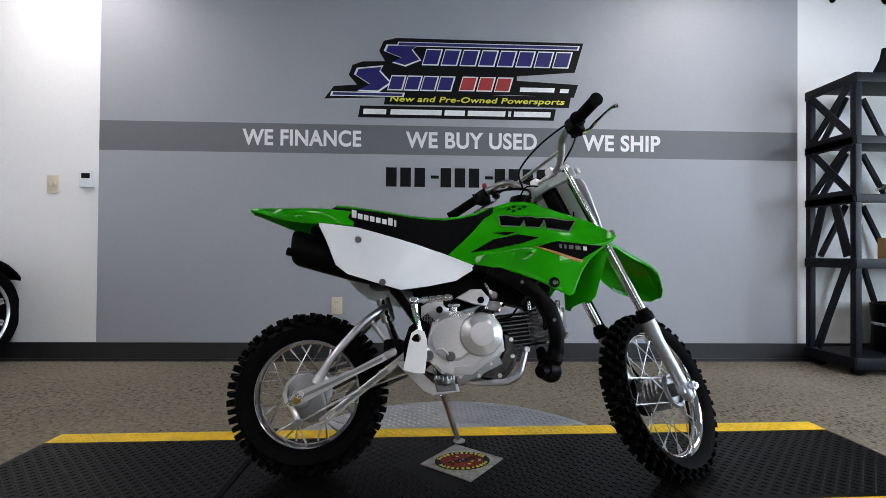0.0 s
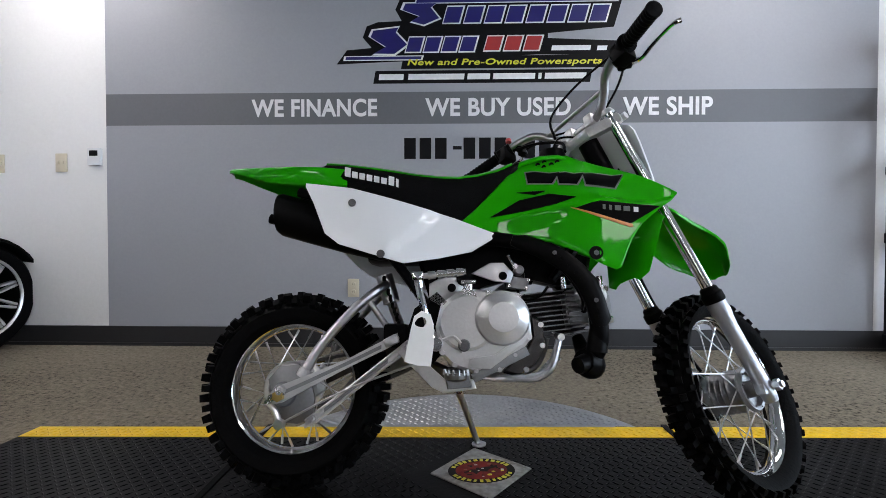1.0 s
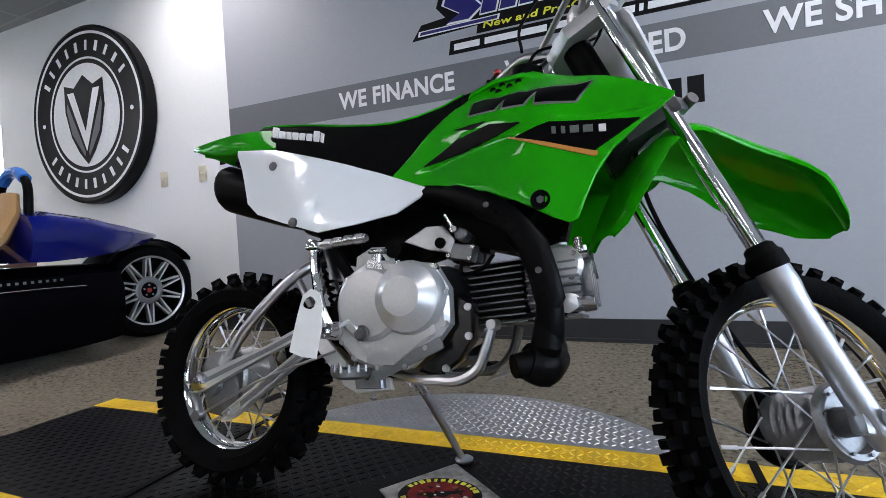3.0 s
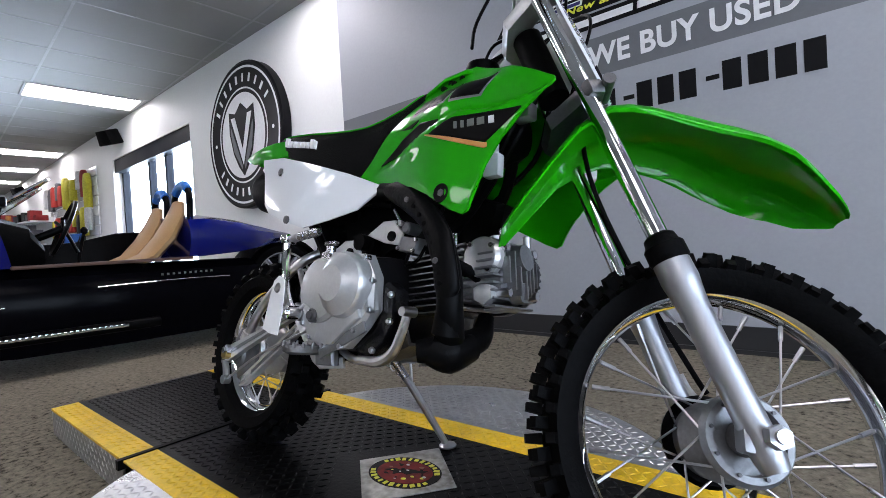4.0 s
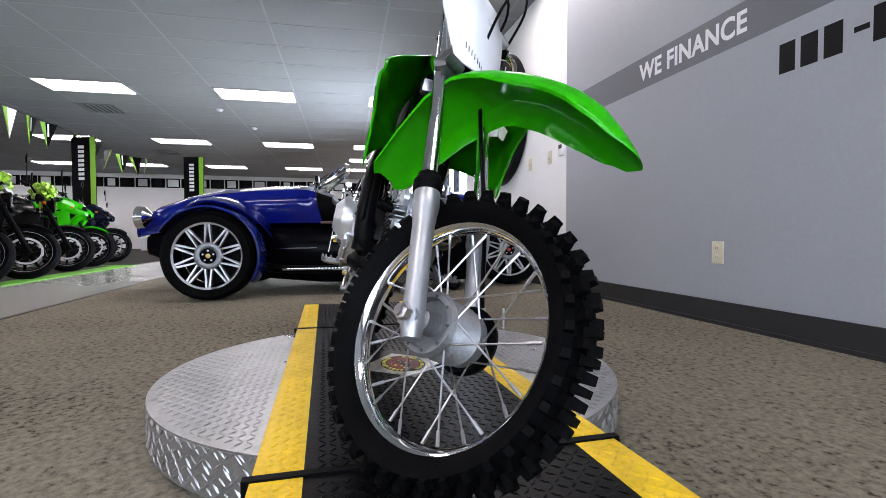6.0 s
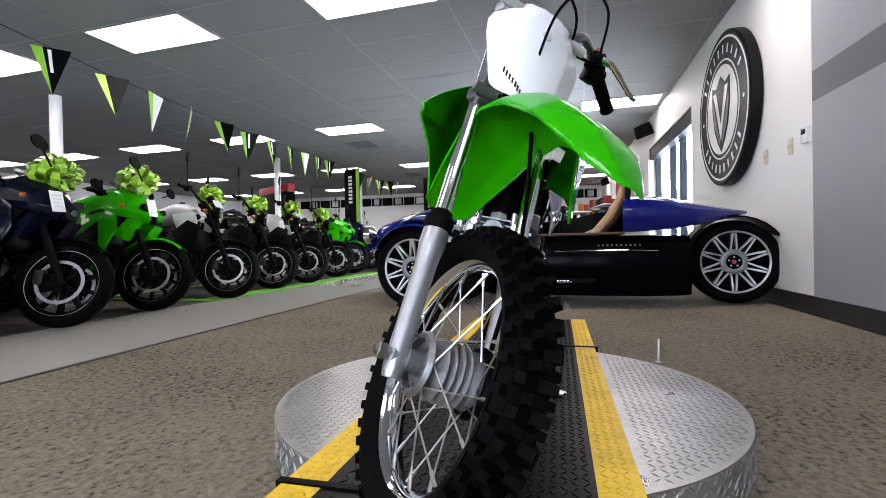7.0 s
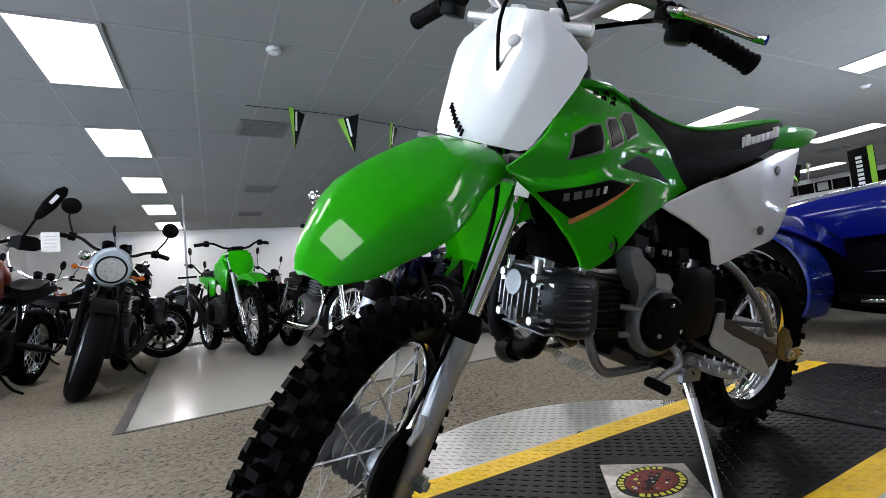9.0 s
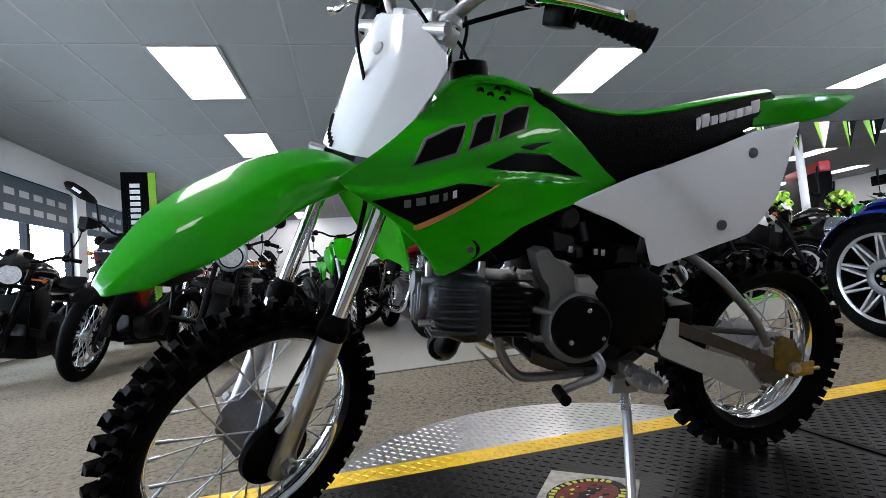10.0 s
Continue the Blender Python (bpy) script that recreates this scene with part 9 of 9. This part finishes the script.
# tall banners and framed poster
for x, y, w, rz in ((2.95, -6.3, 0.42, 10), (-9.0, -4.6, 0.5, 70), (-11.0, -3.2, 0.5, 70)):
    ban = thing("banner_stand", pose(x, y, 0, 0, 0, rz), "tall black and lime green banner on a stand", "banner", "banners")
    part("cloth", box((0, 0, 1.25), (w, 0.012, 2.2), 0.002), BLACK_PLASTIC, ban)
    for s in (-1, 1):
        part("green_edge", box((-s * w * 0.38, s * 0.0075, 1.25), (w * 0.22, 0.002, 2.19)), PEN_GREEN, ban)
        for k in range(8):
            part("letter_bar", box((s * 0.05, s * 0.0075, 2.16 - 0.085 * k), (0.12, 0.002, 0.055)), INK_WHITE, ban)
    part("foot", box((0, 0, 0.06), (w + 0.1, 0.16, 0.10), 0.02), BLACK_PAINT, ban)
poster = thing("framed_poster", pose(-3.3, SOUTH + 0.03, 2.32), "dark framed notice on the far white wall", "poster")
part("frame", box((0, 0, 0), (0.78, 0.03, 0.58), 0.008), BLACK_PAINT, poster)
for k in range(3):
    part("text_bar", box((0, 0.0165, 0.12 - 0.14 * k), (0.5 - 0.08 * k, 0.002, 0.05)), DULL_DECAL, poster)

# far end wall: pictures, hung clothing, counter
for k in range(26):
    pic = thing("wall_picture", pose(WEST + 0.02, 1.4 - 0.50 * k, 2.42), "dark framed picture high on the end wall", "picture", "pictures on the end wall")
    part("frame", box((0, 0, 0), (0.03, 0.46, 0.34), 0.006), BLACK_PAINT, pic)
    part("print", box((0.016, 0, 0), (0.003, 0.24 + 0.12 * (k % 3) / 2, 0.26)), (GREY_DECAL, INK_BLACK, INK_WHITE, BLACK_PLASTIC)[(k * 7) % 4], pic)
CLOTH = [material("hung cloth %s" % n, c, 0.85, grain=40, vary=0.2, bump=0.2) for n, c in (("red", (0.25, 0.015, 0.015)), ("orange", (0.4, 0.16, 0.03)), ("black", (0.012, 0.012, 0.012)), ("grey", (0.10, 0.10, 0.11)), ("navy", (0.01, 0.02, 0.07)), ("dark", (0.025, 0.025, 0.03)))]


def clothes_rack(x, y, rz, n, seed):
    rng = random.Random(seed)
    ob = thing("clothes_rack", pose(x, y, 0, 0, 0, rz), "chrome clothes rail full of dark riding jackets", "clothes rack", "clothes racks")
    part("rail", join(rod((-0.8, 0, 1.62), (0.8, 0, 1.62), 0.015), rod((-0.8, 0, 0.03), (-0.8, 0, 1.62), 0.015), rod((0.8, 0, 0.03), (0.8, 0, 1.62), 0.015), box((-0.8, 0, 0.02), (0.05, 0.5, 0.04), 0.01), box((0.8, 0, 0.02), (0.05, 0.5, 0.04), 0.01)), CHROME, ob)
    for k in range(n):
        u = -0.7 + 1.4 * k / (n - 1)
        w, h = rng.uniform(0.20, 0.25), rng.uniform(0.6, 0.85)
        part("jacket", loft([[(u + t * math.cos(a), q * math.sin(a), z) for a in (2 * math.pi * j / 10 for j in range(10))] for z, q, t in ((1.58, 0.03, 0.02), (1.54, w * 0.8, 0.035), (1.40, w, 0.05), (1.55 - h, w * 0.9, 0.055))]), rng.choice(CLOTH), ob)
    return ob


for i, (x, y, rz) in enumerate(((-15.5, -3.4, 75), (-14.2, -8.2, 40))):
    clothes_rack(x, y, rz, 12, i + 3)
# white gondola shelves with dark goods, short of the end wall
def gondola(x, y, rz, seed):
    rng = random.Random(seed)
    ob = thing("shelf_unit", pose(x, y, 0, 0, 0, rz), "white shop shelf unit with dark boxed goods", "shelf", "shop shelves")
    part("back_panel", box((0, 0.20, 0.80), (1.9, 0.03, 1.56), 0.004), WHITE_PLASTIC, ob)
    part("plinth", box((0, 0, 0.06), (1.9, 0.40, 0.12), 0.006), BLACK_PAINT, ob)
    for z in (0.16, 0.52, 0.86, 1.18, 1.48):
        part("shelf", box((0, 0, z), (1.9, 0.40, 0.03), 0.004), WHITE_PLASTIC, ob)
        u = -0.88
        while u < 0.82:
            w, h = rng.uniform(0.07, 0.20), rng.uniform(0.10, 0.24)
            if rng.random() < 0.8:
                part("carton", box((u + w / 2, -0.04 + rng.uniform(-0.05, 0.05), z + 0.015 + h / 2), (w * 0.92, 0.20, h), 0.006), rng.choice(CLOTH + [BLACK_PLASTIC, GREY_DECAL]), ob)
            u += w
    return ob


for i, (x, y, rz) in enumerate(((-14.6, 0.7, 84), (-14.8, -1.25, 84), (-12.4, 1.35, 8))):
    gondola(x, y, rz, 50 + i)
# gear hung on the wall past the window
BRIGHT = [material("gear cloth %s" % n, c, 0.8, grain=40, vary=0.2, bump=0.2) for n, c in (("yellow", (0.55, 0.50, 0.03)), ("white", (0.6, 0.6, 0.6)), ("red", (0.42, 0.03, 0.02)), ("blue", (0.02, 0.12, 0.45)))]
gear = thing("gear_wall", pose(-10.6, WALL_Y - 0.01, 0), "white slat wall hung with bright riding gear", "display")
for k in range(9):
    part("slat", box((0, -0.012, 0.80 + 0.17 * k), (3.4, 0.02, 0.15), 0.003), WHITE_PLASTIC, gear)
rng = random.Random(31)
for k in range(11):
    for row in (0, 1):
        u, w, h = -1.5 + 0.3 * k + rng.uniform(-0.08, 0.08), rng.uniform(0.08, 0.16), rng.uniform(0.26, 0.58)
        top = 2.16 - 0.66 * row + rng.uniform(-0.10, 0.06)
        part("garment", loft([[(u + q * math.cos(a), -0.10 + t * math.sin(a), z) for a in (2 * math.pi * j / 12 for j in range(12))] for z, q, t in ((top + 0.02, w * 0.4, 0.03), (top, w * 0.95, 0.045), (top - 0.12, w, 0.06), (top - h, w * 0.85, 0.06))]), rng.choice([BRIGHT[0], BRIGHT[0], BRIGHT[1], BRIGHT[2], CLOTH[2], CLOTH[2], CLOTH[3], CLOTH[0]]), gear)
for x, y, rz in ((-8.75, 1.2, 20), (-9.35, 1.15, -12)):
    seat_blue = thing("folding_chair", pose(x, y, 0, 0, 0, rz), "bright blue folding chair by the wall", "chair", "blue chairs")
    part("seat", box((0, 0, 0.46), (0.44, 0.42, 0.03), 0.012), BRIGHT[3], seat_blue)
    part("backrest", box((0, 0.20, 0.90), (0.44, 0.03, 0.34), 0.014), BRIGHT[3], seat_blue)
    for sx in (-0.19, 0.19):
        part("leg", tube([(sx, -0.20, 0.0), (sx, -0.05, 0.40), (sx, 0.20, 1.05)], 0.012, 8), BLACK_PAINT, seat_blue)
        part("leg", tube([(sx * 0.9, 0.24, 0.0), (sx * 0.9, -0.16, 0.45)], 0.012, 8), BLACK_PAINT, seat_blue)
counter = thing("sales_counter", pose(-16.2, -3.4, 0), "long white sales counter with dark top", "counter")
part("front", box((0, 0, 0.5), (0.7, 5.2, 1.0), 0.01), WHITE_PLASTIC, counter)
part("worktop", box((0.02, 0, 1.03), (0.8, 5.4, 0.05), 0.012), BLACK_PAINT, counter)
red_sign = thing("red_display", pose(-10.0, -7.3, 0, 0, 0, 60), "red and white merchandise display at the back", "display")
part("board", box((0, 0, 2.08), (1.7, 0.2, 0.2), 0.02), material("bright red panel", (0.50, 0.015, 0.02), 0.4), red_sign)
part("stand", box((0, 0, 0.99), (1.5, 0.3, 1.98), 0.02), BLACK_PLASTIC, red_sign)
# dark posters in the east window heads; their blue grey imitates daylight shining through
BACKLIT_SHEET = material("dark banner toned for backlight", (0.05, 0.085, 0.115), 0.4, vary=0.05)
for a, b in EW[1:]:
    w = thing("window_banner", pose(EAST + 0.03, (a + b) / 2, 2.02), "black window banner with pale lettering bars", "banner", "window banners")
    part("sheet", box((0, 0, 0), (0.01, b - a - 0.1, 0.58), 0.002), BACKLIT_SHEET, w)
    for k in range(6):
        part("letter_bar", box((-0.0065, -0.75 + 0.3 * k, 0.09), (0.002, 0.2, 0.09)), GREY_DECAL, w)
        part("letter_bar", box((-0.0065, -0.75 + 0.3 * k, -0.12), (0.002, 0.22, 0.09)), GREY_DECAL, w)
